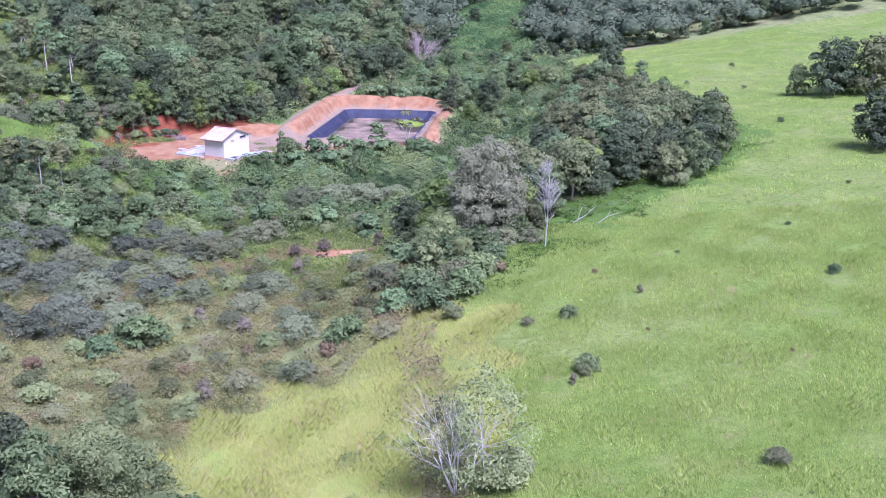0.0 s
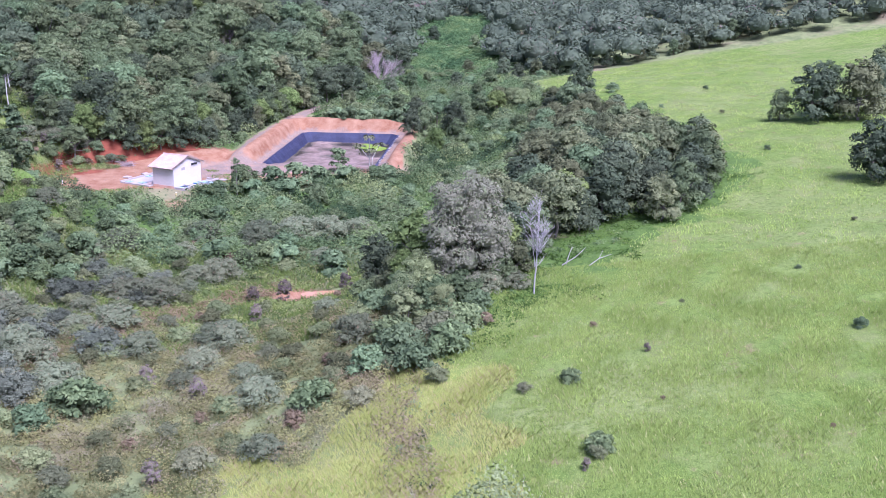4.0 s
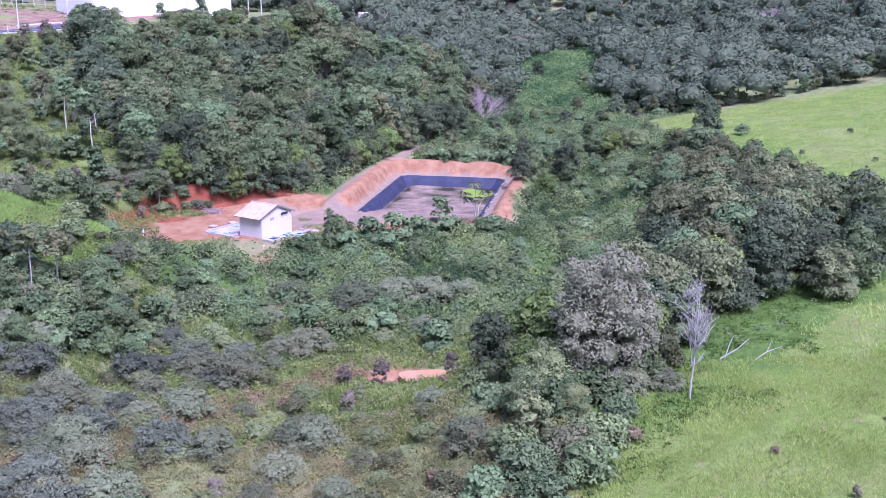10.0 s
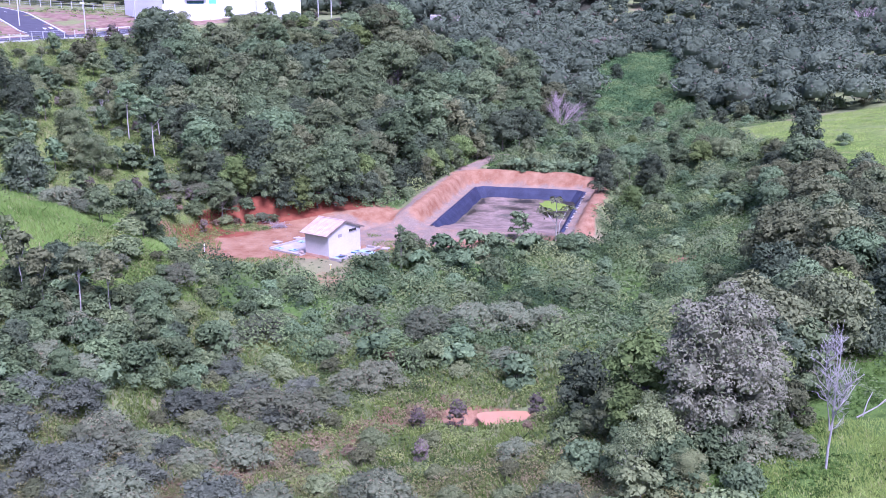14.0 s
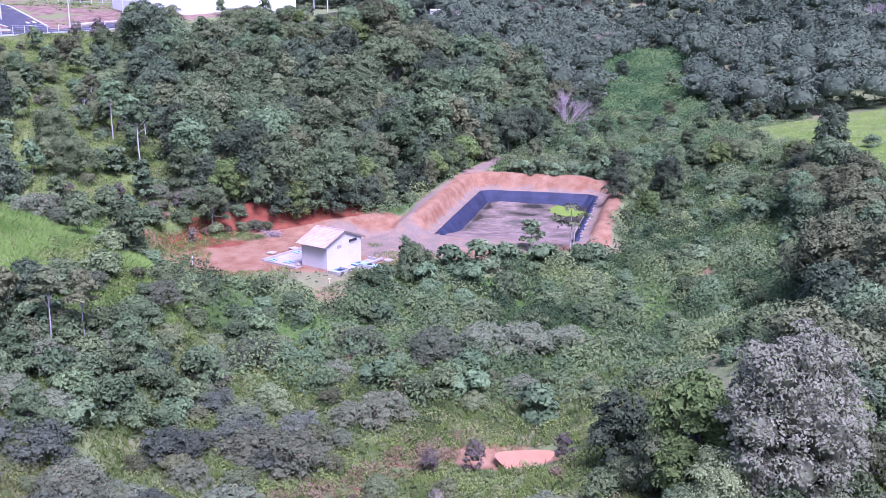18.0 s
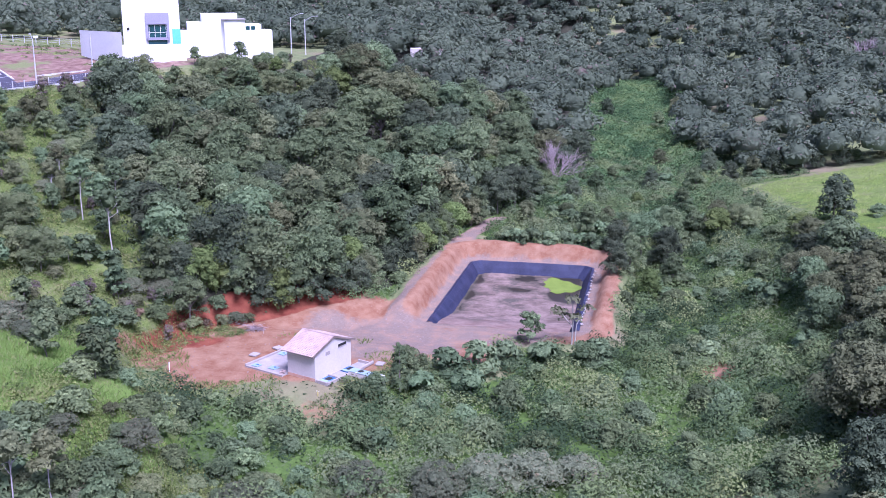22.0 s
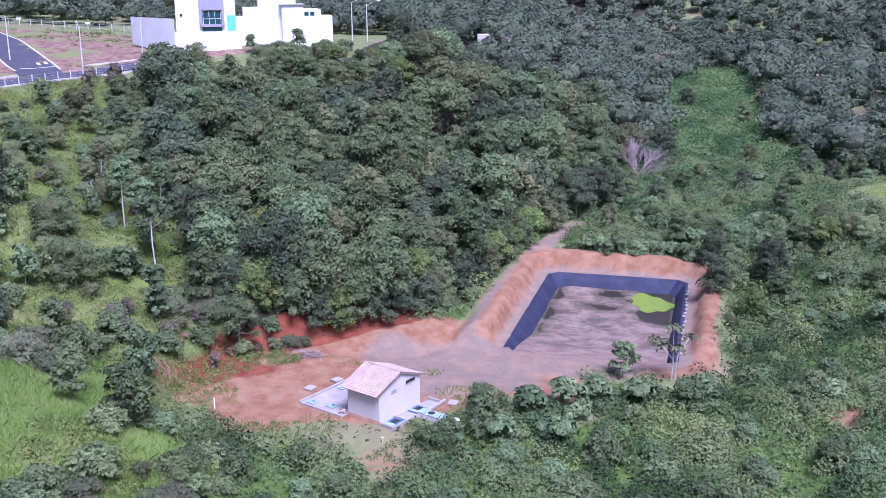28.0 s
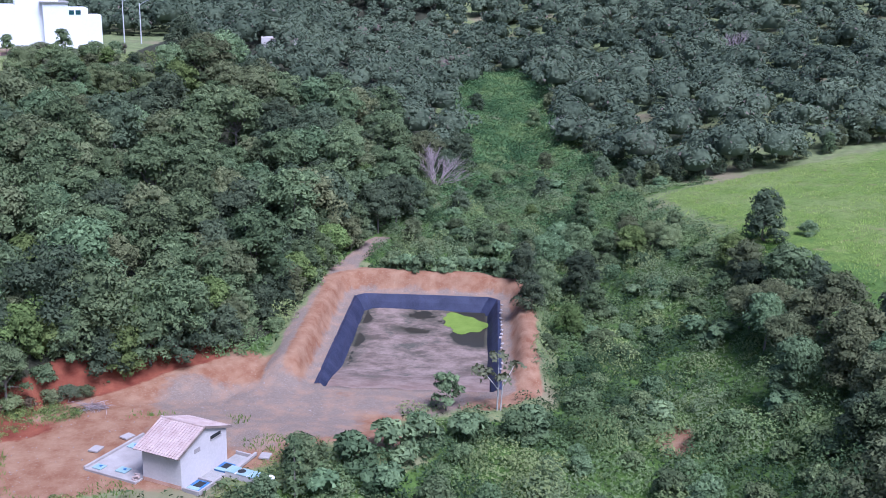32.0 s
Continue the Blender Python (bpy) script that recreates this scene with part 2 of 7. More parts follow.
def raw_ground(x, y):
    x, y = np.asarray(x, float), np.asarray(y, float)
    floor_z = ramp(y, (-170, 1.5), (-110, -0.5), (-60, -2.6), (-38, -4.4), (-15, -3.6), (0, -3.2), (50, -2), (100, 0), (200, 5), (300, 14), (450, 36), (650, 62), (900, 80))
    xc = valley(y)
    e = x - xc
    # pasture on the eastern side
    rise = ramp(y, (-110, 5.0), (-65, 6.4), (-40, 8.0), (-10, 8.8), (60, 8.0), (110, 4), (160, 4))
    z = floor_z + rise * smooth(e, 2, 30) + np.maximum(e - 28, 0) * ramp(y, (-110, .085), (0, .1), (90, .12), (130, .22))
    z = z + 0.07 * np.clip(-e - 4, 0, 40)
    # western slope up to the plateau with the street
    foot, rim = hill_foot(y), plateau_rim(y)
    d = np.maximum(foot - x, 0)
    bank = ramp(y, (-60, 1.0), (-30, 1.5), (-5, 3.0), (8, 3.6), (16, 2.7), (40, 1.5), (100, 2.5))
    top = 22.0 + 0.045 * np.clip(np.minimum(rim, -66) - x, 0, 120) + 0.1 * np.clip(y - 95, 0, 25)
    low = z * smooth(-e, 70, 10)
    share = np.clip(d / np.maximum(foot - rim, 1), 0, 1)
    hill = bank * smooth(d, 0, 4.5) + (top - bank - low * (share >= 1)) * share ** 1.3
    z = np.where(d > 0, low + hill, z)
    # knolls
    z = z + 4.4 * bump(x, y, -33, -23, 13) + 2.0 * bump(x, y, -20, -42, 12) + 2.9 * bump(x, y, -16.5, -23.5, 9)
    # terrace of the white houses
    z = z + 0.5 * (1 - smooth(box_dist(x, y, -64.3, 123.5, 13, 8, 20, 3), -1, 5))
    # far relief
    far = smooth(np.hypot(x - 20, y), 190, 380)
    z = z + far * (7 * np.sin(x * .021 + 1) * np.cos(y * .013) + 4 * np.sin(x * .05 + y * .031))
    z = z + 34 * smooth(np.hypot(x + 40, y), 260, 650) * (x < foot)
    return z


def ground(x, y):
    x, y = np.asarray(x, float), np.asarray(y, float)
    z = raw_ground(x, y)
    # levelled yard round the pump house, sloping on to the pond
    yard = np.minimum(box_dist(x, y, -6, 4.5, 14, 10, 18, 5), box_dist(x, y, 9, 12, 9, 8, 0, 4))
    w = 1 - smooth(yard, -1.0, 5.0)
    z = z * (1 - w) + w * (-0.55 - 1.25 * smooth(x * .4 + y, 8, 19))
    # track along the foot of the wood
    tx = ramp(y, (8, 3), (20, 5.5), (40, 9.0), (54, 11.5), (66, 15), (80, 19.5))
    track = np.where((y > 10) & (y < 82), np.abs(x - tx), 99)
    w = (1 - smooth(track, 2.0, 4.0)) * smooth(y, 12, 22) * (1 - smooth(y, 68, 80))
    z = z * (1 - w) + w * ramp(y, (10, -.7), (20, -1.4), (32, 0.0), (50, .6), (80, 1.2))
    # pond: clay bank, ledge, basin
    q = box_dist(x, y, *POND, 1.2)
    crest = 0.6 * smooth(y, 19, 26) * (1 - .75 * smooth(x, 28, 36)) - 1.7 * (1 - smooth(y, 19, 24))
    outer = crest + (LEDGE - crest) * (1 - smooth(q, 1.5, 3.0))
    w = 1 - smooth(q, 4.0, 7.0)
    z = z * (1 - w) + w * outer
    # hollow of the muddy puddle
    z = z - 0.8 * (1 - smooth(np.hypot((x - 24.5) / 1.8, y + 41.8), 1.5, 3.2))
    z = np.where(q < .1, LEDGE + np.maximum(q - .1, -1.5) * 1.7, z)
    return z

# ---- builders ----
def mesh_of(name, verts, faces, mats=(), smooth_=False, mat_index=None, normals=None):
    me = bpy.data.meshes.new(name)
    me.from_pydata([tuple(v) for v in verts] if not isinstance(verts, np.ndarray) else verts.tolist(), [], faces if isinstance(faces, list) else faces.tolist())
    for m in mats:
        me.materials.append(m)
    if smooth_:
        me.polygons.foreach_set("use_smooth", [True] * len(me.polygons))
    if mat_index is not None:
        me.polygons.foreach_set("material_index", mat_index)
    me.update()
    if normals is not None:
        me.polygons.foreach_set("use_smooth", [True] * len(me.polygons))
        me.normals_split_custom_set_from_vertices(normals.tolist())
    return me


def part(name, bm, material, parent, label=""):
    """Links a bmesh (or a finished mesh) as one mesh object under a thing or a part."""
    if isinstance(bm, bmesh.types.BMesh):
        me = bpy.data.meshes.new(name)
        bm.to_mesh(me)
        bm.free()
    else:
        me = bm
    if material is not None and not me.materials:
        me.materials.append(material)
    ob = new(name, me)
    ob.parent = parent
    if label:
        ob["label"] = label
    return ob


def empty(name, m, label, category, group="", kind=""):
    ob = new(name)
    ob.empty_display_size = 0.3
    ob.matrix_world = m
    return tagged(ob, label, category, group, kind)


def block(bm, size, at, turn=0.0, bevel=0.0):
    """A box with its centre at `at`, added to bm."""
    r = bmesh.ops.create_cube(bm, size=1.0, matrix=Matrix.Translation(at) @ Matrix.Rotation(radians(turn), 4, "Z") @ Matrix.Diagonal((*size, 1)))
    if bevel:
        edges = list({e for v in r["verts"] for e in v.link_edges})
        bmesh.ops.bevel(bm, geom=edges, offset=bevel, segments=1, affect="EDGES")
    return bm


def box(size, at, turn=0.0, bevel=0.0):
    return block(bmesh.new(), size, at, turn, bevel)


def rod(bm, a, b, r0, r1=None, n=6):
    """A tapered rod from a to b."""
    a, b = Vector(a), Vector(b)
    d = b - a
    m = Matrix.Translation((a + b) / 2) @ d.to_track_quat("Z", "Y").to_matrix().to_4x4()
    bmesh.ops.create_cone(bm, cap_ends=True, segments=n, radius1=r0, radius2=r0 if r1 is None else r1, depth=d.length, matrix=m)
    return bm


def limbs_mesh(name, lines, mat, n=5):
    """Tapered tubes along polylines of (point, radius) lists, in one mesh."""
    verts, faces = [], []
    for line in lines:
        base = len(verts)
        for i, (p, r) in enumerate(line):
            p = np.array(p, float)
            q = np.array(line[min(i + 1, len(line) - 1)][0], float) - np.array(line[max(i - 1, 0)][0], float)
            q /= np.linalg.norm(q) + 1e-9
            u = np.cross(q, (0.31, 0.77, 0.55))
            u /= np.linalg.norm(u) + 1e-9
            w = np.cross(q, u)
            for k in range(n):
                a = 2 * math.pi * k / n
                verts.append(tuple(p + r * (u * math.cos(a) + w * math.sin(a))))
            if i:
                s = base + (i - 1) * n
                faces += [(s + k, s + (k + 1) % n, s + n + (k + 1) % n, s + n + k) for k in range(n)]
        faces.append(tuple(base + (len(line) - 1) * n + k for k in range(n)))
    return mesh_of(name, verts, faces, (mat,), True)


def sprays(rng, pts, nrm, size, tilt=0.7, long=1.5, full=0.72):
    """Pointed leaf sprays at pts that face roughly along nrm: vertices, faces and normals rounded like the clump they sit on."""
    k = len(pts)
    nrm = nrm / (np.linalg.norm(nrm, axis=1, keepdims=True) + 1e-9)
    n = nrm + rng.normal(0, tilt, (k, 3))
    n /= np.linalg.norm(n, axis=1, keepdims=True) + 1e-9
    n *= np.sign((n * nrm).sum(1, keepdims=True) + 1e-9)
    u = np.cross(n, rng.normal(0, 1, (k, 3)))
    u /= np.linalg.norm(u, axis=1, keepdims=True) + 1e-9
    w = np.cross(n, u)
    s = (size * rng.uniform(0.5, 1.35, k))[:, None]
    bend = n * s * rng.uniform(-0.25, 0.25, (k, 1))
    v = np.stack([pts - u * s * 0.36 * long - w * s * .46 + bend, pts + u * s * 0.55 * long - bend, pts - u * s * 0.36 * long + w * s * .46 + bend], 1).reshape(-1, 3)
    sn = nrm * full + n * (1 - full)
    sn /= np.linalg.norm(sn, axis=1, keepdims=True) + 1e-9
    return v, np.arange(3 * k).reshape(-1, 3), np.repeat(sn, 3, 0)


def crown_points(rng, blobs, count, inner=0.12, down=0.25, loose=0.0):
    """Points and outward directions over a heap of ellipsoids (centre, radii)."""
    area = np.array([b[1][0] * b[1][1] + b[1][0] * b[1][2] for b in blobs])
    which = rng.choice(len(blobs), count * 2, p=area / area.sum())
    c, r = np.array([b[0] for b in blobs])[which], np.array([b[1] for b in blobs])[which]
    d = rng.normal(0, 1, (count * 2, 3))
    d /= np.linalg.norm(d, axis=1, keepdims=True)
    flip = (d[:, 2] < 0) & (rng.random(count * 2) > down)
    d[flip, 2] *= -1
    depth = np.where(rng.random(count * 2) < inner, rng.uniform(0.4, 0.9, count * 2), rng.uniform(0.9 - loose, 1.06 + loose * .6, count * 2))
    p = c + d * r * depth[:, None]
    inside = np.zeros(count * 2, bool)
    for b in blobs:
        inside |= ((((p - b[0]) / b[1]) ** 2).sum(1) < 0.72)
    keep = np.where(~inside | (rng.random(count * 2) < 0.06))[0][:count]
    nr = d / r
    nr /= np.linalg.norm(nr, axis=1, keepdims=True)
    return p[keep], nr[keep]


def bunches(rng, blobs, total, each, pad, size, down=0.25, loose=0.0, up=0.75, tilt=0.42):
    """Domed bunches of leaves over a heap of ellipsoids: vertices, faces, normals and a tone for each vertex."""
    p, d = crown_points(rng, blobs, max(8, total // each), .10, down, .06 + loose)
    k = len(p)
    way = d + np.array([0, 0, up]) + rng.normal(0, .22, (k, 3))
    way /= np.linalg.norm(way, axis=1, keepdims=True) + 1e-9
    side = np.cross(way, rng.normal(0, 1, (k, 3)))
    side /= np.linalg.norm(side, axis=1, keepdims=True) + 1e-9
    fore = np.cross(way, side)
    r = pad * rng.uniform(.6, 1.35, k)
    tone = np.clip(rng.normal(.46, .24, k), 0, 1)
    i = np.repeat(np.arange(k), each)
    a, q = rng.uniform(0, 2 * math.pi, len(i)), np.sqrt(rng.uniform(0.01, 1, len(i)))
    spread = (side[i] * np.cos(a)[:, None] + fore[i] * np.sin(a)[:, None]) * (q * r[i])[:, None]
    pts = p[i] + spread - way[i] * (.42 * q * q * r[i] + rng.uniform(0, .12, len(i)) * r[i])[:, None]
    nrm = way[i] * .8 + spread / (r[i] + 1e-9)[:, None] * .5
    v, f, sn = sprays(rng, pts, nrm, size, tilt, full=.7)
    return v, f, sn, np.repeat(np.clip(tone[i] + rng.normal(0, .05, len(i)), 0, 1), 3)


def leaf_mesh(name, v, f, sn, tone, mat):
    me = mesh_of(name, v, f, (mat,), normals=sn)
    me.attributes.new("tone", "FLOAT", "POINT").data.foreach_set("value", np.asarray(tone, np.float32))
    return me


def leafy_core(rng, blobs, scale):
    """Rough leafy masses inside a crown, so that gaps between sprays show leaves behind."""
    vv, ff, nn = [], [], []
    for k, (c, q) in enumerate(blobs):
        ang, lat = np.meshgrid(np.arange(6) * math.pi / 3, np.array([-.6, .1, .75, 1.35]))
        d = np.stack([np.cos(ang) * np.cos(lat), np.sin(ang) * np.cos(lat), np.sin(lat)], -1).reshape(-1, 3)
        vv.append(c + d * q * scale * rng.uniform(.8, 1.1, (24, 1)))
        nn.append(d)
        ff += [(24 * k + 6 * r + i, 24 * k + 6 * r + (i + 1) % 6, 24 * k + 6 * r + 6 + (i + 1) % 6, 24 * k + 6 * r + 6 + i) for r in range(3) for i in range(6)]
    quads = np.array(ff)
    return np.concatenate(vv), np.concatenate([quads[:, [0, 1, 2]], quads[:, [0, 2, 3]]]), np.concatenate(nn)


def heap(rng, width, height, base, count, flat=0.75, lump=1.0):
    """Sub-crowns that make up one uneven crown."""
    out = [((0, 0, base + height * .5), (width * .30, width * .30, height * .42))]
    for i in range(count):
        a, t = rng.uniform(0, 2 * math.pi), rng.uniform(0.12, 0.95)
        reach = width * .5 * math.sqrt(max(0.05, 1 - (t - .35) ** 2 * 2.0)) * rng.uniform(0.45, 0.8 + .18 * (1 - lump))
        r = width * rng.uniform(0.13, 0.24) * lump
        out.append(((math.cos(a) * reach, math.sin(a) * reach, base + height * t * .85), (r, r, r * flat * rng.uniform(0.8, 1.1))))
    return [(np.array(c), np.array(q)) for c, q in out]


def trunk_lines(rng, blobs, base, r, lean=0.3, bare=0):
    """A trunk with limbs that reach into the sub-crowns."""
    top = blobs[0][0] + np.array([rng.normal(0, lean), rng.normal(0, lean), 0])
    mid = np.array([rng.normal(0, lean * .5), rng.normal(0, lean * .5), base * .6 + .3])
    lines = [[((0, 0, -0.4), r * 1.35), ((0, 0, .25), r), (mid, r * .85), (top, r * .35)]]
    for c, q in blobs[1:18]:
        t = rng.uniform(0.35, 0.8)
        s = mid + (top - mid) * t
        lines.append([(s, r * .42), ((s + c) / 2 + np.array([0, 0, -0.1]), r * .28), (c, r * .1)])
    return lines


PROTO = {}


def tree_kind(key, seed, height, width, clear, leaf, bark, count, size, blobs=9, flat=0.75, r=None, name="tree", tilt=0.42, down=0.25, lump=1.0, loose=0.0, up=0.75, core=True):
    """One tree: an empty at its foot, a trunk with limbs, a crown of leaf sprays."""
    rng = np.random.default_rng(seed)
    bl = heap(rng, width, height - clear, clear, blobs, flat, lump)
    big = height > 5
    v, f, sn, tone = bunches(rng, bl, int(count * (2.7 if big else 1.9)), 12 if big else 9, width * (.105 if big else .12), size * (.60 if big else .72), down, loose, up, tilt)
    if core:
        cv, cf, cn = leafy_core(rng, bl[:14] if big else bl, .70 if big else .66)
        f, v, sn, tone = np.concatenate([f, cf + len(v)]), np.concatenate([v, cv]), np.concatenate([sn, cn]), np.concatenate([tone, np.full(len(cv), .3)])
    crown = leaf_mesh("crown", v, f, sn, tone, LEAF[leaf])
    trunk = limbs_mesh("trunk", trunk_lines(rng, bl[:18 if height > 5 else 8], clear, r or height * .022), bark, 5 if height > 5 else 4)
    PROTO[key] = (name, trunk, crown)


def plant(key, x, y, scale=1.0, turn=0.0, label="", category="tree", group="", z=None, lean=0.0, tall=1.0, called=""):
    """Sets one tree or shrub of a kind on the ground."""
    name, trunk, crown = PROTO[key]
    name = called or name
    ob = new(name)
    ob.empty_display_size = 0.2
    ob.matrix_world = pose(x, y, float(ground(x, y)) if z is None else z, 0, lean, turn) @ Matrix.Diagonal((scale, scale, scale * tall, 1))
    part("trunk" if name.endswith("tree") else "stem", trunk, None, ob)
    part("crown" if name.endswith("tree") else "foliage", crown, None, ob)
    return tagged(ob, label, category, group)

# ---- the ground: one sheet out to the horizon ----
def axis_steps(spans, far):
    """Coordinates: fine inside the spans (start, end, step), widening outwards to far."""
    out = []
    for a, b, s in spans:
        out += list(np.arange(a, b, s))
    out.append(spans[-1][1])
    lo, hi, step = out[0], out[-1], spans[0][2]
    left, right, s = [], [], step
    while lo > far[0]:
        s *= 1.12
        lo -= s
        left.append(lo)
    s = step
    while hi < far[1]:
        s *= 1.12
        hi += s
        right.append(hi)
    return np.array(left[::-1] + out + right)


def meadow_edge(y):
    """Where the pasture meets the scrub and the trees."""
    return ramp(y, (-170, 35), (-112, 30), (-95, 34), (-80, 36), (-66, 42), (-57, 48), (-37, 66), (-18, 74), (5, 73), (30, 70), (60, 66), (88, 64), (100, 100), (130, 160))


def wood_line(y):
    """Western edge of the wood on the slope."""
    return ramp(y, (10, -17), (16, -24), (50, -42), (85, -60), (100, -62))


def yard_dist(x, y):
    return np.minimum(box_dist(x, y, -6, 4.5, 13, 9, 18, 5), box_dist(x, y, 10, 12, 9, 8.5, 0, 4))


def track_dist(x, y):
    tx = ramp(y, (8, 3), (20, 5.5), (40, 9.0), (54, 11.5), (66, 15), (80, 19.5))
    return np.where((y > 8) & (y < 74), np.abs(x - tx) - 1.9, 60)


xs = axis_steps(((-110, -26, 1.3), (-26, 40, .7), (40, 125, 1.3)), (-1100, 1100))
ys = axis_steps(((-172, -12, 1.3), (-12, 62, .7), (62, 140, 1.3)), (-700, 1500))
gx, gy = np.meshgrid(xs, ys)
gz = ground(gx, gy)
rng = np.random.default_rng(5)
rough_ = 0.10 * np.sin(gx * .9 + 3 * np.sin(gy * .21)) * np.sin(gy * .8 + 2 * np.sin(gx * .17)) + 0.06 * rng.normal(0, 1, gx.shape)
soft_yard = smooth(np.minimum(yard_dist(gx, gy), np.minimum(track_dist(gx, gy), box_dist(gx, gy, *POND, 1.2))), 0, 4)
gz = gz + rough_ * (.15 + .85 * soft_yard)
nx, ny = len(xs), len(ys)
idx = np.arange(nx * ny).reshape(ny, nx)
quads = np.stack([idx[:-1, :-1], idx[:-1, 1:], idx[1:, 1:], idx[1:, :-1]], -1).reshape(-1, 4)
land = bpy.data.meshes.new("ground")
land.vertices.add(nx * ny)
land.vertices.foreach_set("co", np.stack([gx, gy, gz], -1).ravel())
land.loops.add(quads.size)
land.loops.foreach_set("vertex_index", quads.ravel())
land.polygons.add(len(quads))
land.polygons.foreach_set("loop_start", np.arange(0, quads.size, 4))
land.polygons.foreach_set("use_smooth", np.ones(len(quads), bool))
land.update()
land.validate()


def mask(name, values):
    land.attributes.new(name, "FLOAT", "POINT").data.foreach_set("value", np.clip(values, 0, 1).ravel())


wob = 1.2 * np.sin(gx * .55 + 1.3 * np.sin(gy * .4)) + 0.8 * np.sin(gy * .9 + gx * .3)
pq = box_dist(gx, gy, *POND, 1.2)
knoll = smooth(np.maximum(bump(gx, gy, -36, -21, 20), bump(gx, gy, -18, -24, 11)) + .06 * wob, .28, .5)
meadow = np.maximum(.75 * knoll, smooth(gx - meadow_edge(gy) + wob, -1.5, 2.0) * (1 - smooth(gy, 95, 105)))
yd = yard_dist(gx, gy) + wob * .5
clay = np.maximum.reduce([
    (1 - smooth(yd, -2, 1.5)),
    (1 - smooth(np.abs((hill_foot(gy) - gx) * .75 - .9 + .15 * wob), 1.5, 2.8)) * smooth(gy, -4, 1) * (1 - smooth(gy, 26, 31)),
    (1 - smooth(yd, 5, 8)) * smooth(gy, 4, 8) * smooth(gx - hill_foot(gy), -2.5, -.5) * (1 - smooth(gx, 12, 16)),
    (1 - smooth(pq, 4.0, 5.2 + .4 * wob)) * (pq > 0),
    1 - smooth(np.hypot((gx - 23) / 1.4, (gy + 41.5) / 0.8) + .3 * wob, 2.5, 4),
    .55 * bump(gx / 1.4, gy, 1.4, -9.5, 3.8),
    1 - smooth(np.hypot(gx - 45.2, (gy - 7.5) / 1.6) + .4 * wob, 1.2, 2.6),
    (1 - smooth(np.abs(gx - 12.4 - (gy + 50) * .68 + wob), .3, 1.5)) * smooth(gy, -60, -55) * (1 - smooth(gy, -44, -40)) * .75,
])
gravel = np.maximum((1 - smooth(box_dist(gx, gy, 5, 13, 10, 8.5, 12, 5) + wob * .6, -3, 2.5)), (1 - smooth(track_dist(gx, gy) + .25 * wob, -.9, .4)) * smooth(gy, 10, 16))
gravel = np.maximum(gravel, (1 - smooth(np.abs(pq - 1.0), .8, 1.5)) * .9)
gravel = np.maximum(gravel, .75 * (1 - smooth(np.hypot((gx - 19) / 2.2, gy - 17) + .4 * wob, 3, 5)))
gravel = gravel * (1 - smooth(pq, 1.5, 2.1) * (1 - smooth(pq, 3.6, 4.6)) * smooth(gy, 20, 24))
meadow = np.maximum(meadow, .62 * smooth(hill_foot(gy) - 1 - gx, 0, 4) * smooth(gx - plateau_rim(gy), 0, 3) * smooth(wood_line(gy) + 2 - gx, 0, 4) * (gy < 112))
dry = np.maximum.reduce([bump(gx, gy, 29, -100, 11) * 1.3, .8 * bump(gx, gy, 36, -84, 6), .42 * bump(gx / 1.4, gy, 1.4, -9.5, 3.6)])
# woodland floor, where the trees' shade is put into the ground colour
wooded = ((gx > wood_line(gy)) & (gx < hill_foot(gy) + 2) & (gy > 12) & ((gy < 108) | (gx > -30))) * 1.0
lot = smooth(plateau_rim(gy) - gx, 6, 9) * (gy < 150) * (gy > -40) * (1 - smooth(gx, -52, -45))
bank_ = np.maximum((1 - smooth(np.abs((hill_foot(gy) - gx) * .75 - 1.2 + .15 * wob), 1.4, 2.6)) * smooth(gy, 1, 5) * (1 - smooth(gy, 26, 31)), 1 - smooth(np.hypot((gx + 18.5) / 2.0, gy - 8) + .35 * wob, 1.2, 3.0))
# rank grass along the tree belt, whose shade is put into its colour
rank = smooth(gx - meadow_edge(gy) + wob, -6, -4) * (1 - smooth(gx - meadow_edge(gy) + 1.6 * wob, 4, 9.5)) * smooth(gy, -76, -66) * (1 - smooth(gy, 40, 60))
rank = np.maximum(rank, .9 * smooth(gx - hill_foot(gy), 0, 3) * smooth(meadow_edge(gy) - gx, 3, 7) * smooth(gy, -30, -22) * (1 - smooth(gy, 90, 100)) * smooth(pq, 5.5, 8) * smooth(yard_dist(gx, gy), 1.5, 4) * smooth(np.hypot((gx - 2) / 1.3, gy + 9.5), 4.5, 6.5))
for nm, val in (("rank", rank), ("bank", bank_), ("meadow", meadow), ("clay", clay), ("gravel", gravel), ("dry", dry), ("wooded", wooded), ("lot", lot)):
    mask(nm, val)

m, n, l, b = shader("ground_cover", 0.95, 0.15)
pos = place(n)


def attr(name):
    t = n.new("ShaderNodeAttribute")
    t.attribute_name = name
    return t.outputs["Fac"]


def edge(name, lo=0.35, hi=0.65, scale=1.3, amount=0.5):
    """A mask with a ragged edge."""
    t = n.new("ShaderNodeMath")
    t.operation = "MULTIPLY_ADD"
    l.new(span(n, l, blotch(n, l, scale, 5, .65, pos), 0.25, 0.75), t.inputs[0])
    t.inputs[1].default_value = amount
    t.inputs[2].default_value = -amount * .5
    s = n.new("ShaderNodeMath")
    s.operation = "ADD"
    l.new(attr(name), s.inputs[0])
    l.new(t.outputs[0], s.inputs[1])
    return span(n, l, s.outputs[0], lo, hi)


